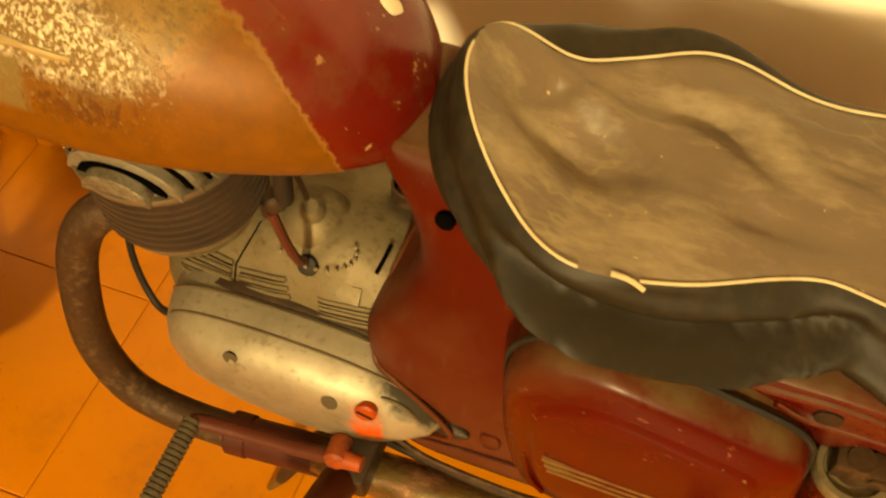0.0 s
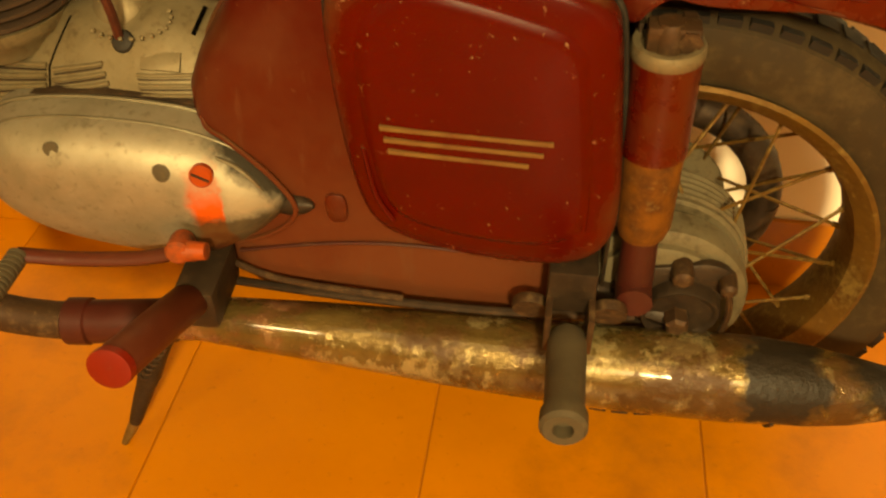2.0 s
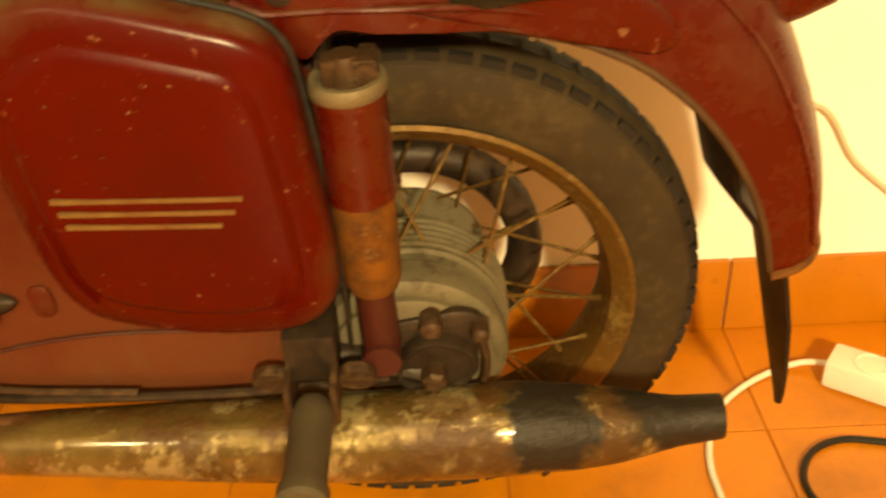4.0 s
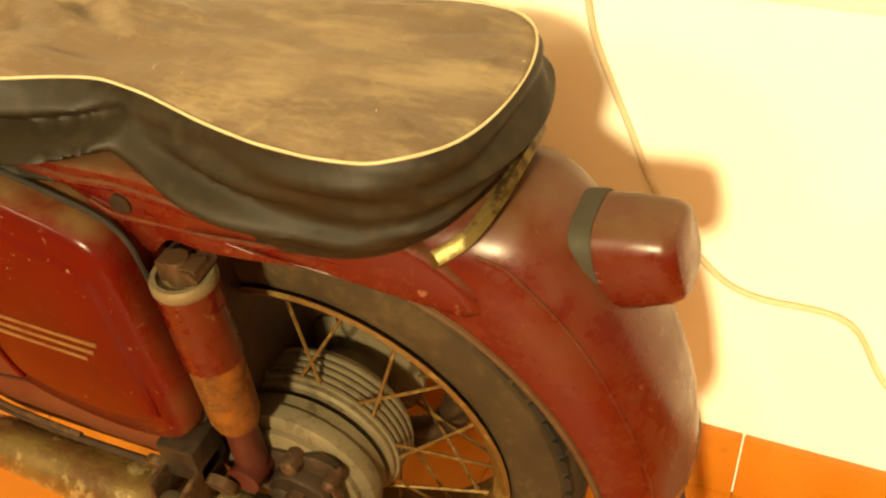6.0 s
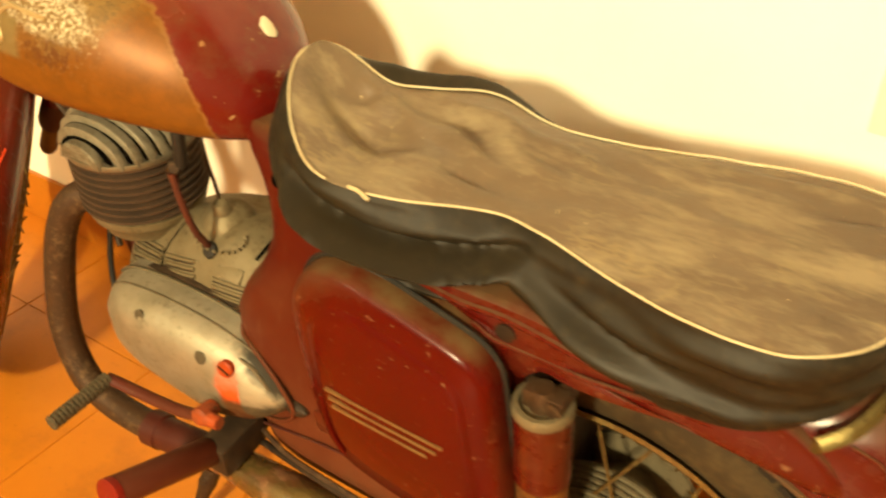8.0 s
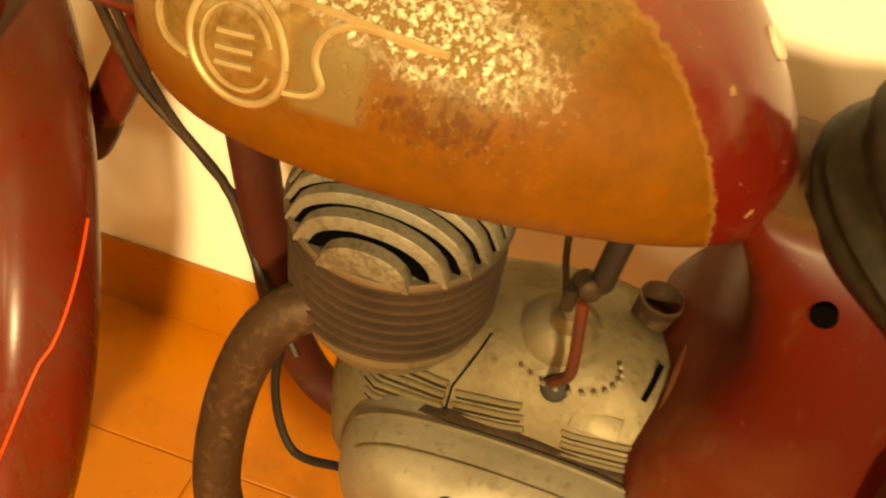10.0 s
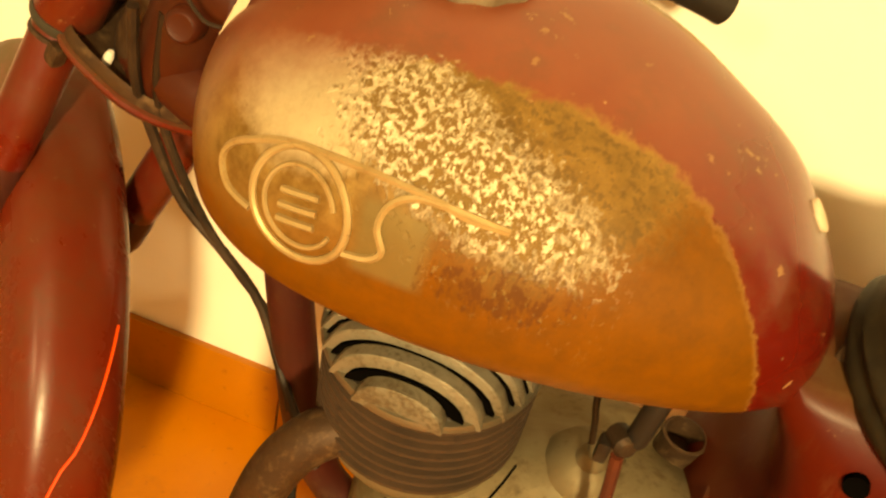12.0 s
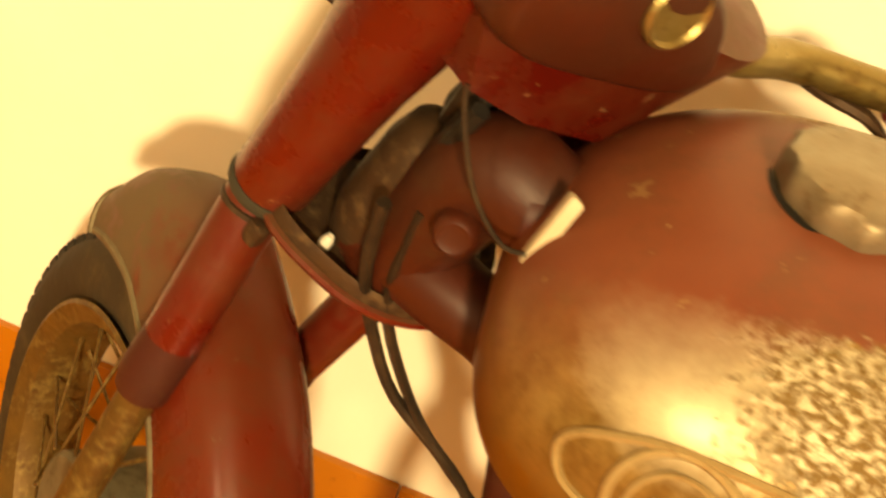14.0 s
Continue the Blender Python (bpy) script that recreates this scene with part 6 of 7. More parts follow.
helix = [(-0.458 - 0.075 * u + 0.006 * math.cos(u * 95), -0.140 - 0.008 * u + 0.006 * math.sin(u * 95), 0.262 - 0.125 * u) for u in (i / 150 for i in range(151))]
sweep(bm, helix, 0.0016, 5)
part("spring", bm, RUST_PIPE, stand, "rusty return spring")
bm = bmesh.new()
sweep(bm, spline([(-0.430, -0.128, 0.288), (-0.30, -0.142, 0.294), (-0.15, -0.142, 0.292), (-0.02, -0.138, 0.298)], 16), 0.0045, 8)
part("brake_rod", bm, GREASE, moto, "dark greasy brake rod")
bm = bmesh.new()
sweep(bm, spline([(-0.425, -0.120, 0.312), (-0.36, -0.138, 0.305), (-0.24, -0.142, 0.298)], 12), 0.0035, 8)
part("cable", bm, RUST_PIPE, moto, "thin brown control cable")
bm = bmesh.new()
sweep(bm, spline([(-0.79, 0.0, 0.80), (-0.770, 0.0, 0.70), (-0.750, 0.0, 0.52), (-0.722, 0.0, 0.36), (-0.66, 0.0, 0.295), (-0.50, 0.0, 0.285), (-0.36, 0.0, 0.29)], 34), 0.0185, 14)
part("down_tube", bm, RED_DARK, moto, "dark red frame down tube")
bm = bmesh.new()
sweep(bm, spline([(-0.80, 0.0, 0.80), (-0.70, 0.0, 0.79), (-0.58, 0.0, 0.77), (-0.47, 0.0, 0.735)], 12), 0.020, 14)
part("top_tube", bm, RED_DARK, moto)
bm = bmesh.new()
sweep(bm, spline([(-0.700, -0.030, 0.52), (-0.715, -0.060, 0.40), (-0.690, -0.085, 0.335), (-0.64, -0.10, 0.36)], 18), 0.004, 8)
part("oil_hose", bm, BLACK, moto, "thin black hose in front of the engine")

# ---- front end, turned towards the wall ----
STEER = 47.0
HEAD = Vector((-0.8827, 0.0353, 0.7235))
UP = Vector((0.3892, 0.1007, 0.9157)).normalized()
back = (Vector((1, 0, 0)) - UP * UP.x).normalized()
side_ax = UP.cross(back)
FRONT = Matrix.Translation(HEAD) @ Matrix((back, side_ax, UP)).transposed().to_4x4() @ Matrix.Rotation(radians(-STEER), 4, "Z")
# front space: z up the steering axis, x towards the tail, y towards the right-hand grip
bm = bmesh.new()
sweep(bm, spline([(-0.876, 0.030, 0.690), (-0.850, 0.022, 0.750), (-0.824, 0.016, 0.803), (-0.797, 0.012, 0.797), (-0.750, 0.006, 0.778)], 16), [0.028] + [0.030] * 15, 24)
sweep(bm, spline([HEAD + UP * -0.01, (-0.835, 0.010, 0.715), (-0.785, 0.0, 0.695), (-0.758, 0, 0.63)], 10), [0.026, 0.026, 0.025, 0.025, 0.024, 0.023, 0.022, 0.021, 0.020, 0.018], 16)
neck = part("steering_head", bm, BROWN_RED, moto, "dusty red steering head and gusset")
bm = bmesh.new()
lathe(bm, [(0.0125, -0.012), (0.0120, -0.002), (0.0100, 0.001), (0.0085, 0.002), (0.0070, 0.0015), (0.004, 0.001)], (-0.829, -0.022, 0.786), (0.1, -1, 0.25), 24)
part("steering_lock", bm, BROWN_RED, neck, "round dusty lock boss")
for s, fx, fy in ((-1, -0.039, -0.050), (1, -0.024, 0.076)):
    fork = holder("fork_leg", moto)
    low, foot, up = ((-0.276, 0.125, 1) if s < 0 else (0.02, 0.04, 1)), (fx, fy, -0.048), (0.045, 0, 1)
    drop = 0.0 if s < 0 else -0.065
    bm = bmesh.new()
    lathe(bm, [(0.017, drop - 0.122), (0.0195, drop - 0.120), (0.0200, 0.014), (0.018, 0.020)], foot, low, 24)
    part("lower_sleeve", bm, LIT_FORK_RED, fork, "red painted lower fork sleeve", 38, FRONT)
    bm = bmesh.new()
    lathe(bm, [(0.0200, 0.028), (0.0236, 0.022), (0.0250, 0.028), (0.0256, 0.068), (0.0285, 0.128), (0.034, 0.178), (0.043, 0.218), (0.050, 0.248), (0.024, 0.253)], foot, up, 24)
    part("upper_tube", bm, LIT_FORK_RED, fork, "red painted fork sleeve flaring into the nacelle", 38, FRONT)
    bm = bmesh.new()
    lathe(bm, [(0.0225, 0.018), (0.0250, 0.017), (0.0260, 0.021), (0.0250, 0.025)], foot, up, 24)
    part("rubber_lip", bm, DARK_RUBBER, fork, "dark lip of the upper sleeve", 38, FRONT)
    bm = bmesh.new()
    lathe(bm, [(0.012, drop - 0.166), (0.0190, drop - 0.162), (0.0214, drop - 0.152), (0.0210, drop - 0.130), (0.0195, drop - 0.112)], foot, low, 24)
    part("lower_collar", bm, RED_DARK, fork, "dusty brown lower sleeve end", 38, FRONT)
    bm = bmesh.new()
    reach = 0.325 - 0.06 * (s > 0)
    lathe(bm, [(0.010, -reach - 0.02), (0.0135, -reach - 0.012), (0.0140, -0.24), (0.0140, -0.145)], foot, low, 20)
    part("slider", bm, RIM_RUST, fork, "bare rusty yellow-brown fork slider", 38, FRONT)
    bm = bmesh.new()
    lathe(bm, [(0.0198, -0.0035), (0.0214, -0.0025), (0.0214, 0.0005), (0.0198, 0.0015)], foot, low, 24)
    part("clip_ring", bm, GREASE, fork, "", 38, FRONT)
    bm = bmesh.new()
    box(bm, (-0.006, -0.006, -0.009), (0.007, 0.006, 0.009), 0.004, pose(fx + 0.021, fy + 0.004 * s, -0.048, 0, 0, 25))
    part("clip_lug", bm, RUST_PIPE, fork, "worn clip lug", 38, FRONT)
# stem with its dust cover, standing on the yoke
bm = bmesh.new()
sweep(bm, [HEAD + UP * k for k in (-0.02, 0.0, 0.055, 0.072, 0.080, 0.083)], [0.024, 0.029, 0.029, 0.025, 0.015, 0.004], 24)
part("stem_cover", bm, RUST_PIPE, moto, "dark rusty domed steering stem cover")
bm = bmesh.new()
sweep(bm, [HEAD + UP * 0.07, HEAD + UP * 0.15], 0.009, 12)
part("steering_stem", bm, GREASE, moto)
# lower yoke: dished brown plate with a red rim
bm = bmesh.new()
yoke = [(-0.048, -0.048), (-0.018, -0.056), (-0.001, -0.052), (0.017, -0.040), (0.038, -0.021), (0.051, 0.003), (0.055, 0.033), (0.047, 0.058), (0.015, 0.095), (-0.030, 0.108), (-0.060, 0.100), (-0.066, 0.01)]
ys = [(p.x, p.y) for p in spline([(x, y, 0) for x, y in yoke], 48, True)]
loft(bm, [[(-0.015 + (x + 0.015) * k, 0.012 + (y - 0.012) * k, z) for x, y in ys] for k, z in ((0.90, -0.040), (0.99, -0.034), (1.0, -0.018), (0.97, -0.014), (0.90, -0.022), (0.3, -0.024))])
ylow = part("lower_yoke", bm, RUST_PIPE, moto, "dished brown lower fork yoke with a red edge", 38, FRONT)
bm = bmesh.new()
sweep(bm, [(x, y, -0.028) for x, y in ys + ys[:1]], 0.0036, 8, False)
part("red_edge", bm, LIT_FORK_RED, ylow, "", 38, FRONT)
for x, y, r, mt in ((0.008, -0.030, 0.0036, WHITE_PLASTIC), (0.030, 0.020, 0.010, RUST_PIPE), (0.005, 0.060, 0.010, RUST_PIPE)):
    bm = bmesh.new()
    lathe(bm, [(r, -0.028), (r, -0.016), (r * 0.6, -0.012)], (x, y, 0), (0, 0, 1), 6 if r > 0.005 else 12)
    part("bolt", bm, mt, ylow, "small pale rivet" if r < 0.005 else "rusty bolt", 25, FRONT)
for k, (x, y, turn) in enumerate(((-0.010, -0.016, 25), (-0.002, -0.006, -20))):
    bm = bmesh.new()
    box(bm, (-0.005, -0.004, -0.002), (0.005, 0.004, 0.026), 0.002, pose(x, y, -0.014, 15, 12 - 30 * k, turn))
    part("lock_tab", bm, CHROME_YELLOW, ylow, "bent brass-coloured tab", 38, FRONT)
bm = bmesh.new()
sweep(bm, spline([(0.0, -0.01, 0.02), (-0.02, 0.02, 0.04), (-0.05, 0.03, 0.03), (-0.06, 0.06, 0.0)], 12), 0.010, 10)
part("horn_body", bm, GREASE, ylow, "black fitting behind the fork", 38, FRONT)
# headlamp nacelle over the forks
bm = bmesh.new()
rings = []
for x, w, lo, hi in ((-0.205, 0.060, 0.075, 0.195), (-0.195, 0.076, 0.060, 0.208), (-0.150, 0.090, 0.045, 0.222), (-0.090, 0.090, 0.062, 0.232), (-0.05, 0.080, 0.130, 0.240), (-0.02, 0.073, 0.165, 0.243), (0.020, 0.064, 0.170, 0.246), (0.044, 0.061, 0.173, 0.244), (0.051, 0.058, 0.176, 0.240), (0.054, 0.054, 0.180, 0.236)):
    mid, h = (lo + hi) / 2, (hi - lo) / 2
    rearward = max(0.0, min(1.0, (x + 0.05) / 0.06))
    rings.append([(x, (0.010 - 0.029 * max(0.0, min(1.0, (x + 0.09) / 0.10))) + (w + 0.003 * rearward) * math.copysign(abs(math.cos(a)) ** 0.6, math.cos(a)), mid + h * math.copysign(abs(math.sin(a)) ** 0.7, math.sin(a))) for a in (2 * math.pi * k / 32 for k in range(32))])
    rings[-1] = [(px, py + rearward * 0.70 * (0.205 - pz) * max(0.0, min(1.0, (py + 0.02) / 0.05)), pz) for px, py, pz in rings[-1]]
loft(bm, rings)
nac = part("headlamp_nacelle", bm, BROWN_RED, moto, "dusty red headlamp nacelle over the fork tops", 50, FRONT)
bm = bmesh.new()
loft(bm, [[(x, 0.012 + y, z) for x, y in ((-0.080, -0.070), (-0.010, -0.062 - 0.02 * (z > 0.15)), (0.020, -0.050 - 0.03 * (z > 0.15)), (0.036, -0.020), (0.040, 0.030), (0.034, 0.052), (0.0, 0.056), (-0.080, 0.060))] for z in (0.128, 0.134, 0.190)])
part("underside_shroud", bm, RED, nac, "dark red underside of the nacelle", 38, FRONT)
# Strands added to fill the deep shade below the nacelle.
bm = bmesh.new()
for k in range(5):
    sweep(bm, spline([(0.030 - 0.016 * k, -0.030 + 0.014 * k, 0.125), (0.020 - 0.012 * k, -0.020 + 0.008 * k, 0.075), (0.008 - 0.014 * k, 0.004 + 0.010 * k, 0.030), (-0.020 - 0.006 * k, 0.02, -0.020)], 10), 0.005, 7)
part("wiring", bm, BLACK, nac, "black wiring strands added to fill the shade under the nacelle", 38, FRONT)
bm = bmesh.new()
lathe(bm, [(0.066, -0.215), (0.076, -0.212), (0.078, -0.198), (0.068, -0.193)], (0, 0.010, 0.134), (1, 0, 0), 40)
part("lamp_rim", bm, CHROME_YELLOW, nac, "chrome lamp rim", 38, FRONT)
bm = bmesh.new()
lathe(bm, [(0.034, 0.0), (0.037, 0.004), (0.035, 0.010), (0.030, 0.010)], (0.026, -0.004, 0.2425), (0.10, 0, 1), 32)
part("dial_rim", bm, CHROME_YELLOW, nac, "yellowed speedometer rim", 38, FRONT)
bm = bmesh.new()
lathe(bm, [(0.030, 0.004), (0.028, 0.008)], (0.026, -0.004, 0.2425), (0.10, 0, 1), 32)
part("dial_face", bm, GREASE, nac, "dark dial", 38, FRONT)
bm = bmesh.new()
lathe(bm, [(0.010, -0.004), (0.0165, -0.003), (0.0170, 0.001), (0.0150, 0.003), (0.0130, 0.001), (0.004, 0.0)], (0.054, -0.006, 0.222), (1, 0, 0.25), 28)
part("switch_rim", bm, CHROME_YELLOW, nac, "pale round switch rim", 38, FRONT)
# handlebar
for s in (-1, 1):
    bar = holder("handlebar", moto)
    pts = spline([(-0.005, s * 0.05, 0.178), (0.014, s * 0.10, 0.184), (0.012, s * 0.15, 0.190), (0.028, s * 0.19, 0.200), (0.045, s * 0.23, 0.211)], 22)
    bm = bmesh.new()
    sweep(bm, pts, 0.0115, 14)
    part("tube", bm, CHROME_YELLOW, bar, "tarnished chrome bar", 38, FRONT)
    bm = bmesh.new()
    e, d = pts[-1], (Vector((0.078, s * 0.335, 0.216)) - pts[-1]).normalized()
    sweep(bm, [e - d * 0.014, e - d * 0.012, e + d * 0.010, e + d * 0.012], [0.016, 0.0195, 0.0195, 0.017], 16)
    part("collar", bm, END_RED, bar, "bright red collar", 38, FRONT)
    bm = bmesh.new()
    sweep(bm, [e, e + d * 0.004, e + d * 0.05, e + d * 0.103, e + d * 0.112, e + d * 0.114], [0.0140, 0.0150, 0.0150, 0.0152, 0.0160, 0.011], 18)
    part("rubber_grip", bm, GRIP, bar, "worn black rubber grip smeared with red paint", 38, FRONT)
    bm = bmesh.new()
    sweep(bm, spline([(0.018, s * 0.165, 0.188), (0.026, s * 0.185, 0.186), (0.045, s * 0.205, 0.190), (0.055, s * 0.235, 0.178), (0.058, s * 0.250, 0.168)], 14), [0.010, 0.0095, 0.009, 0.008, 0.0075, 0.007, 0.0065, 0.006, 0.006, 0.0055, 0.005, 0.005, 0.005, 0.0045], 8, flat=0.6)
    part("lever", bm, RUST_PIPE, bar, "rusty brake lever", 38, FRONT)
# front wheel and mudguard
FW = Vector((-0.025, -0.014, -0.480))
TIP = Matrix.Rotation(radians(-13.8), 4, "Y")
GM = FRONT @ Matrix.Translation(FW) @ TIP
WM = FRONT @ Matrix.Translation(FW + Vector((0.036, 0.008, 0.010))) @ TIP @ Matrix.Diagonal((0.95, 0.80, 0.95, 1))
front_wheel = wheel((0, 0, 0), WM, False)
FG = [(-10, 0.308, 0.292), (-7, 0.321, 0.264), (0, 0.327, 0.248), (20, 0.329, 0.246), (50, 0.330, 0.248), (75, 0.340, 0.262), (90, 0.349, 0.268), (97, 0.344, 0.264), (103, 0.331, 0.260), (108, 0.308, 0.256), (111, 0.296, 0.254)]


def guard_point(a, u, lift=0.0):
    """Point of the front mudguard at angle a round the wheel and u across it."""
    rc, re = lerp_table(FG, a)
    ahead = max(0.0, (a - 80) / 47) ** 2
    half_w = (0.0553 - 0.006 * ahead) + lift
    y = -(half_w - 0.008 * (math.cos(u) > 0)) * math.copysign(abs(math.cos(u)) ** 0.72, math.cos(u))
    r = re + (rc + lift - re) * math.sin(u) ** 0.62
    return Vector((r * math.cos(radians(a)), y, r * math.sin(radians(a))))


bm = bmesh.new()
rings = []
for k in range(48):
    a = -10 + 121 * k / 47
    us = [math.pi * j / 20 for j in range(21)]
    rings.append([guard_point(a, u) for u in us] + [guard_point(a, u, -0.004 if 0.1 < u < 3.04 else -0.003) for u in us[::-1]])
loft(bm, rings)
fguard = part("front_mudguard", bm, FENDER, moto, "dusty faded red deep front mudguard", 55, GM)
bm = bmesh.new()
sweep(bm, [guard_point(111, math.pi * j / 24) for j in range(25)], 0.0030, 8)
sweep(bm, [guard_point(a, 0.02) for a in range(40, 112, 3)], 0.0026, 8)
part("rolled_edge", bm, ALLOY_DULL, fguard, "pale rolled edge", 38, GM)
# Thin orange-red line slanting across the guard.
bm = bmesh.new()
line = [guard_point(50 - 34 * k / 16, radians(119 - 54 * k / 16), 0.0006) for k in range(17)]
sweep(bm, line, 0.0013, 6)
part("slant_line", bm, ORANGE_LINE, fguard, "thin orange-red line", 38, GM)
# control cables
for pts, r, lab in (
        ([(-0.870, -0.010, 0.780), (-0.875, -0.006, 0.72), (-0.867, 0.0, 0.667), (-0.847, 0.0, 0.615), (-0.810, 0.0, 0.574), (-0.779, 0.0, 0.531), (-0.745, -0.02, 0.47), (-0.70, -0.05, 0.42)], 0.0042, "dark control cable"),
        ([(-0.850, -0.006, 0.780), (-0.860, -0.003, 0.72), (-0.857, 0.0, 0.673), (-0.831, 0.0, 0.607), (-0.800, 0.0, 0.560), (-0.765, 0.0, 0.51), (-0.74, -0.02, 0.44)], 0.0036, "dark control cable"),
        ([(-0.838, -0.028, 0.880), (-0.836, -0.030, 0.866), (-0.826, -0.035, 0.838), (-0.816, -0.038, 0.822), (-0.803, -0.040, 0.810), (-0.792, -0.038, 0.808)], 0.0013, "thin grey cable"),
        ([(-0.838, 0.030, 0.870), (-0.850, 0.034, 0.826), (-0.868, 0.055, 0.770), (-0.885, 0.078, 0.725)], 0.0058, "black wiring sheath")):
    bm = bmesh.new()
    sweep(bm, spline(pts, 26), r, 8)
    part("cable", bm, GREASE, moto, lab)
bm = bmesh.new()
sweep(bm, [(-0.7915, -0.0385, 0.802), (-0.791, -0.038, 0.803), (-0.779, -0.024, 0.837), (-0.7785, -0.0235, 0.838)], [0.0045, 0.0058, 0.0058, 0.0045], 4, flat=0.6)
part("white_tab", bm, CORD, moto, "white plastic tag")

# ---- things round the motorcycle ----
# wall box with a louvred grille
wbox = new("wall_box")
tagged(wbox, "off-white enamelled wall box with a grey louvred grille", "wall heater")
BX0, BX1, BZ0, BZ1 = 0.135, 0.90, 0.690, 1.12
bm = bmesh.new()
box(bm, (BX0, WALL_Y - 0.014, BZ0), (BX1, WALL_Y, BZ1), 0.004)
part("casing", bm, PANEL_WHITE, wbox, "off-white casing")
bm = bmesh.new()
box(bm, (BX0 - 0.028, WALL_Y - 0.009, BZ0 + 0.003), (BX0 - 0.001, WALL_Y, BZ1), 0.003)
part("side_flange", bm, PANEL_WHITE, wbox)
GX0, GX1, GZ0, GZ1 = 0.166, 0.286, 0.742, 0.96
bm = bmesh.new()
box(bm, (GX0, WALL_Y - 0.018, GZ0), (GX1, WALL_Y - 0.012, GZ1), 0.002)
part("grille_plate", bm, GREY_METAL, wbox, "grey metal grille plate")
bmx = bmesh.new()
rings = []
for y, k in ((0.0, 1.0), (-0.006, 1.0), (-0.0075, 0.85)):
    rings.append([(0.0135 * k * math.copysign(abs(math.cos(a)) ** 0.7, math.cos(a)), y, 0.0046 * k * math.sin(a)) for a in (2 * math.pi * j / 16 for j in range(16))])
loft(bmx, rings)
louvre_me = mesh_of("louvre", bmx, LOUVRE)
# Black plate put in for the shade behind a louvre.
bmx = bmesh.new()
box(bmx, (-0.0145, -0.0012, -0.0062), (0.0145, 0.001, 0.0062))
gap_me = mesh_of("louvre_gap", bmx, HOLE)
for col in range(3):
    for row in range(15):
        x, z = GX0 + 0.024 + col * 0.036, GZ0 + 0.018 + row * 0.0135
        for nm, me, dy in (("louvre", louvre_me, -0.0185), ("louvre_gap", gap_me, -0.0185)):
            if nm == "louvre_gap":
                ob = new(nm, me)
                ob.matrix_basis = pose(x, WALL_Y + dy, z)
            else:
                ob = new(nm, me)
                ob.matrix_basis = pose(x, WALL_Y + dy + 0.001, z + 0.0035, 22, 0, 0)
            ob.parent = wbox
# cord down the wall to the floor
bm = bmesh.new()
cord = spline([(0.178, WALL_Y - 0.012, 0.692), (0.192, WALL_Y - 0.006, 0.622), (0.234, WALL_Y - 0.006, 0.530), (0.278, WALL_Y - 0.006, 0.440), (0.344, WALL_Y - 0.007, 0.362), (0.397, WALL_Y - 0.007, 0.336),
               (0.499, WALL_Y - 0.008, 0.330), (0.557, WALL_Y - 0.009, 0.252), (0.640, WALL_Y - 0.012, 0.180), (0.72, WALL_Y - 0.03, 0.09), (0.76, WALL_Y - 0.06, 0.012), (0.70, WALL_Y - 0.09, 0.006)], 70)
sweep(bm, cord, 0.0036, 8)
tagged(part("electric_cord", bm, CORD), "cream electric cord hanging down the wall", "electric cord")
# socket strip with its white lead
strip = new("socket_strip")
tagged(strip, "white plastic socket strip lying on the tiles", "power strip")
SM = pose(0.632, 0.052, 0.0, 0, 0, -36)
bm = bmesh.new()
box(bm, (-0.135, -0.026, 0.002), (0.135, 0.026, 0.040), 0.006)
part("casing", bm, WHITE_PLASTIC, strip, "white casing", 38, SM)
for k in range(4):
    bm = bmesh.new()
    lathe(bm, [(0.019, 0.0395), (0.021, 0.0405), (0.021, 0.042), (0.0185, 0.042), (0.0175, 0.0385)], (-0.085 + 0.05 * k, 0, 0), (0, 0, 1), 24)
    part("socket", bm, WHITE_PLASTIC, strip, "", 38, SM)
bm = bmesh.new()
sweep(bm, spline([(0.528, 0.128, 0.022), (0.490, 0.148, 0.010), (0.420, 0.120, 0.0045), (0.366, 0.070, 0.0045), (0.340, 0.010, 0.0045), (0.332, -0.050, 0.0045), (0.345, -0.120, 0.0045), (0.42, -0.22, 0.0045), (0.60, -0.30, 0.0045)], 60), 0.0040, 8)
tagged(part("white_lead", bm, WHITE_PLASTIC), "white mains lead lying on the tiles", "electric cord")
bm = bmesh.new()
sweep(bm, spline([(0.640, -0.005, 0.0045), (0.560, 0.000, 0.0045), (0.500, 0.010, 0.0045), (0.455, -0.010, 0.0045), (0.432, -0.055, 0.0045), (0.445, -0.105, 0.0045), (0.50, -0.15, 0.0045), (0.60, -0.19, 0.0045)], 50), 0.0042, 8)
tagged(part("black_lead", bm, BLACK), "black cable looped on the tiles", "electric cord")
panel = new("loose_panel")
tagged(panel, "cream-faced board with a dark brown edge lying on the tiles", "board")
PM = pose(0.745, 0.168, 0.001, 0, 0, -10)
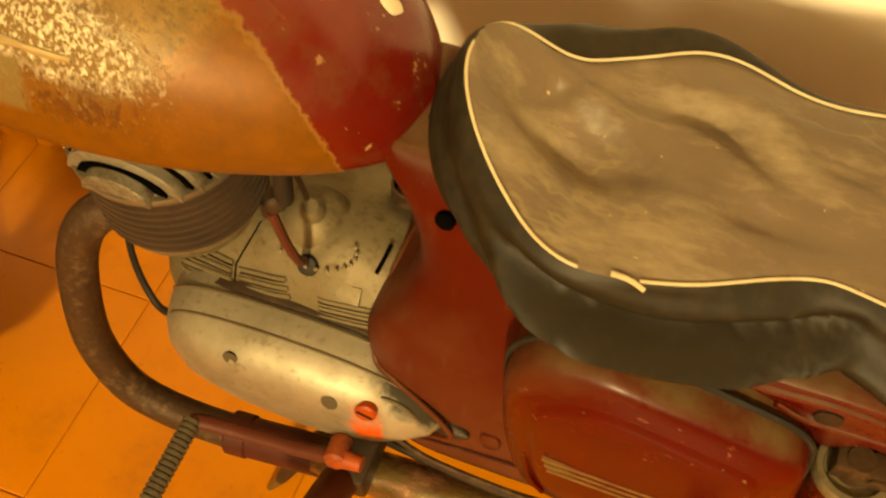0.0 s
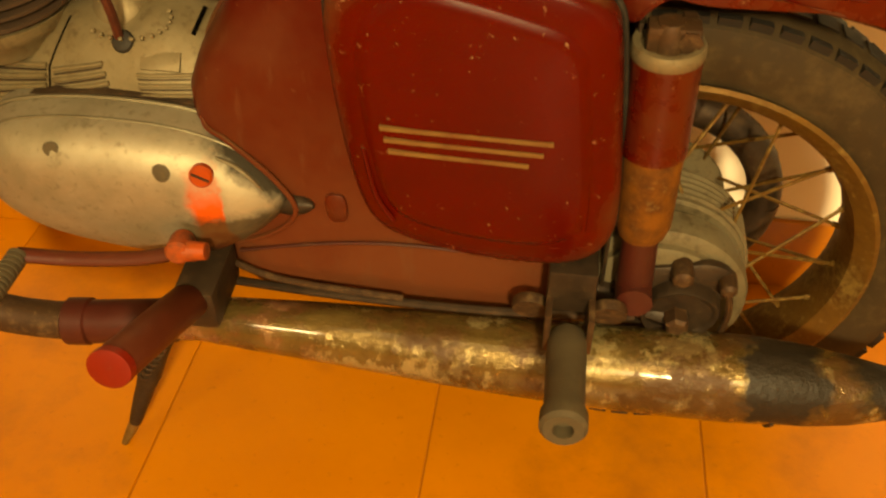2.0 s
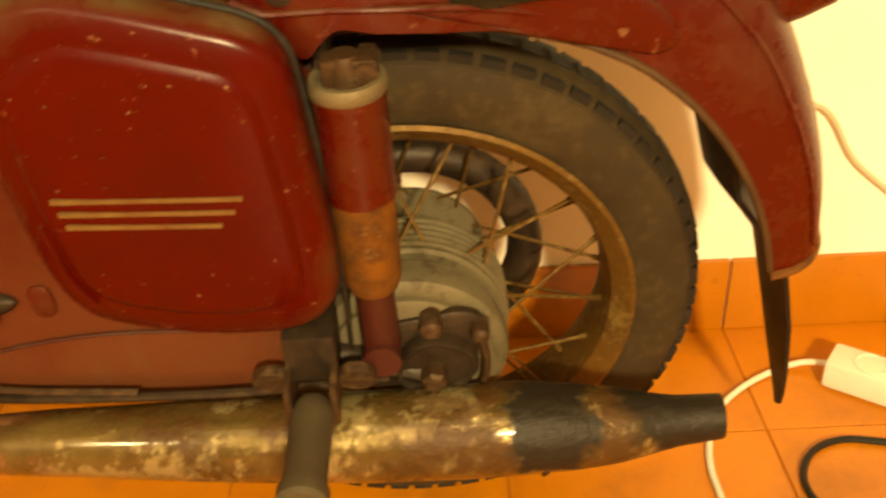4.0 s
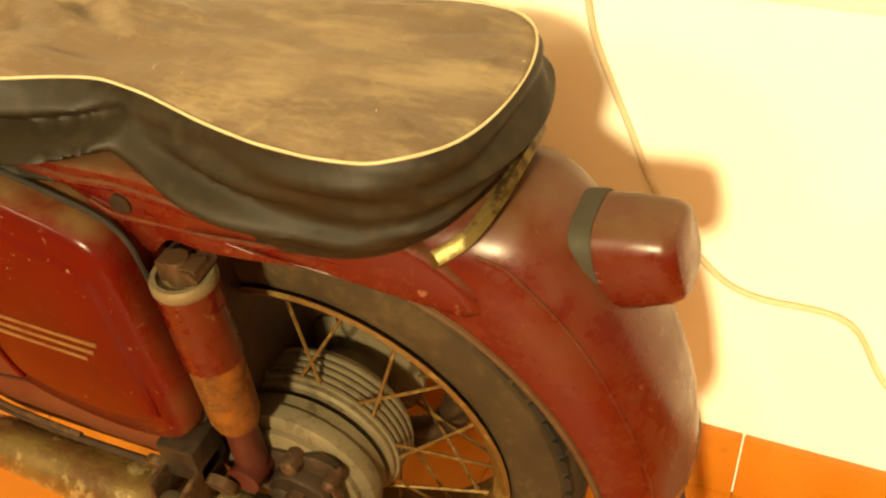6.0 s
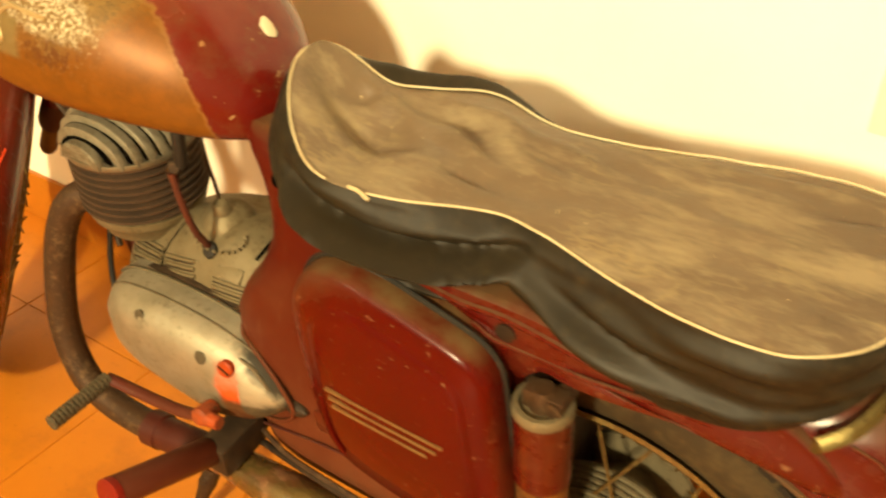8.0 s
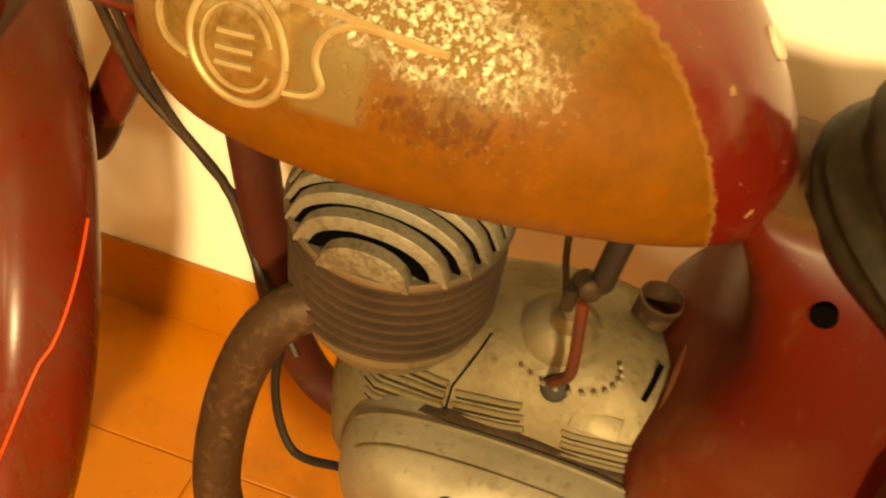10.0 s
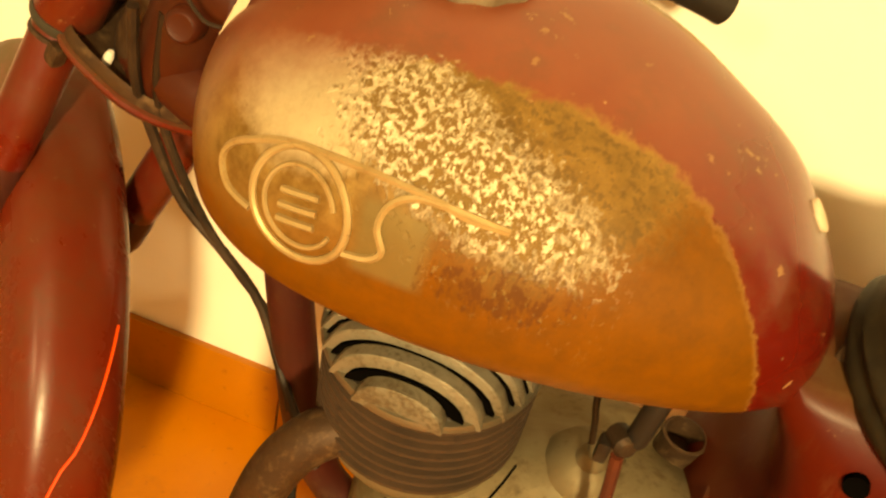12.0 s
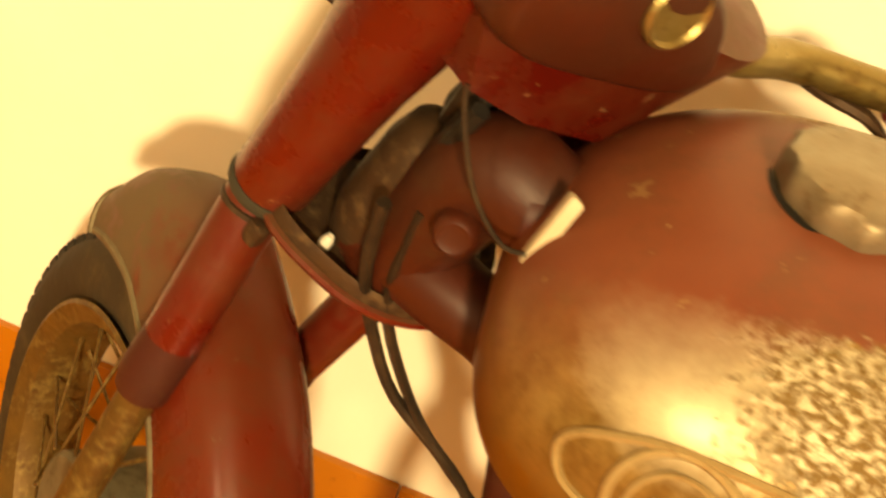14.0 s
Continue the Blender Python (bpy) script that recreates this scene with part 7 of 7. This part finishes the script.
bm = bmesh.new()
box(bm, (-0.105, -0.070, 0.0), (0.105, 0.070, 0.016), 0.002)
part("edge_band", bm, WOOD, panel, "dark brown edge", 38, PM)
bm = bmesh.new()
box(bm, (-0.098, -0.063, 0.0155), (0.098, 0.063, 0.0185), 0.001)
part("face", bm, CORD, panel, "cream face", 38, PM)

# ---- tiles ----
PITCH, TX0, TY0 = 0.321, 0.418, 0.038
tile_me = {}


def tile_mesh(w, d):
    key = (round(w, 3), round(d, 3))
    if key not in tile_me:
        b = bmesh.new()
        g = 0.0010
        rings = [[(x, y, z) for x, y in ((-w / 2 + i, -d / 2 + i), (w / 2 - i, -d / 2 + i), (w / 2 - i, d / 2 - i), (-w / 2 + i, d / 2 - i))] for i, z in ((g, -0.006), (g, -0.0008), (g + 0.0010, 0.0))]
        loft(b, rings)
        tile_me[key] = mesh_of("floor_tile", b, TILE, 20)
    return tile_me[key]


floor = bpy.data.objects["floor"]
for i in range(-9, 7):
    for j in range(-14, 1):
        x0, x1 = TX0 + i * PITCH, TX0 + (i + 1) * PITCH
        y0, y1 = TY0 + j * PITCH, min(TY0 + (j + 1) * PITCH, WALL_Y)
        x0, x1, y0 = max(x0, ROOM_X0), min(x1, ROOM_X1), max(y0, ROOM_Y0)
        if x1 - x0 < 0.02 or y1 - y0 < 0.02:
            continue
        ob = new("floor_tile", tile_mesh(x1 - x0, y1 - y0))
        ob.parent = floor
        ob.location = ((x0 + x1) / 2, (y0 + y1) / 2, random.uniform(-0.0004, 0.0004))
base = new("baseboard")
tagged(base, "dark terracotta skirting tiles along the foot of the wall", "skirting", kind="structure")
bm = bmesh.new()
box(bm, (-PITCH / 2 + 0.0012, -0.005, 0.0), (PITCH / 2 - 0.0012, 0.005, 0.111), 0.0022)
skirt_me = mesh_of("skirting_tile", bm, SKIRT, 30)
for i in range(-8, 6):
    ob = new("skirting_tile", skirt_me)
    ob.parent = base
    ob.location = (TX0 + (i + 0.5) * PITCH, WALL_Y - 0.005, 0.0006)
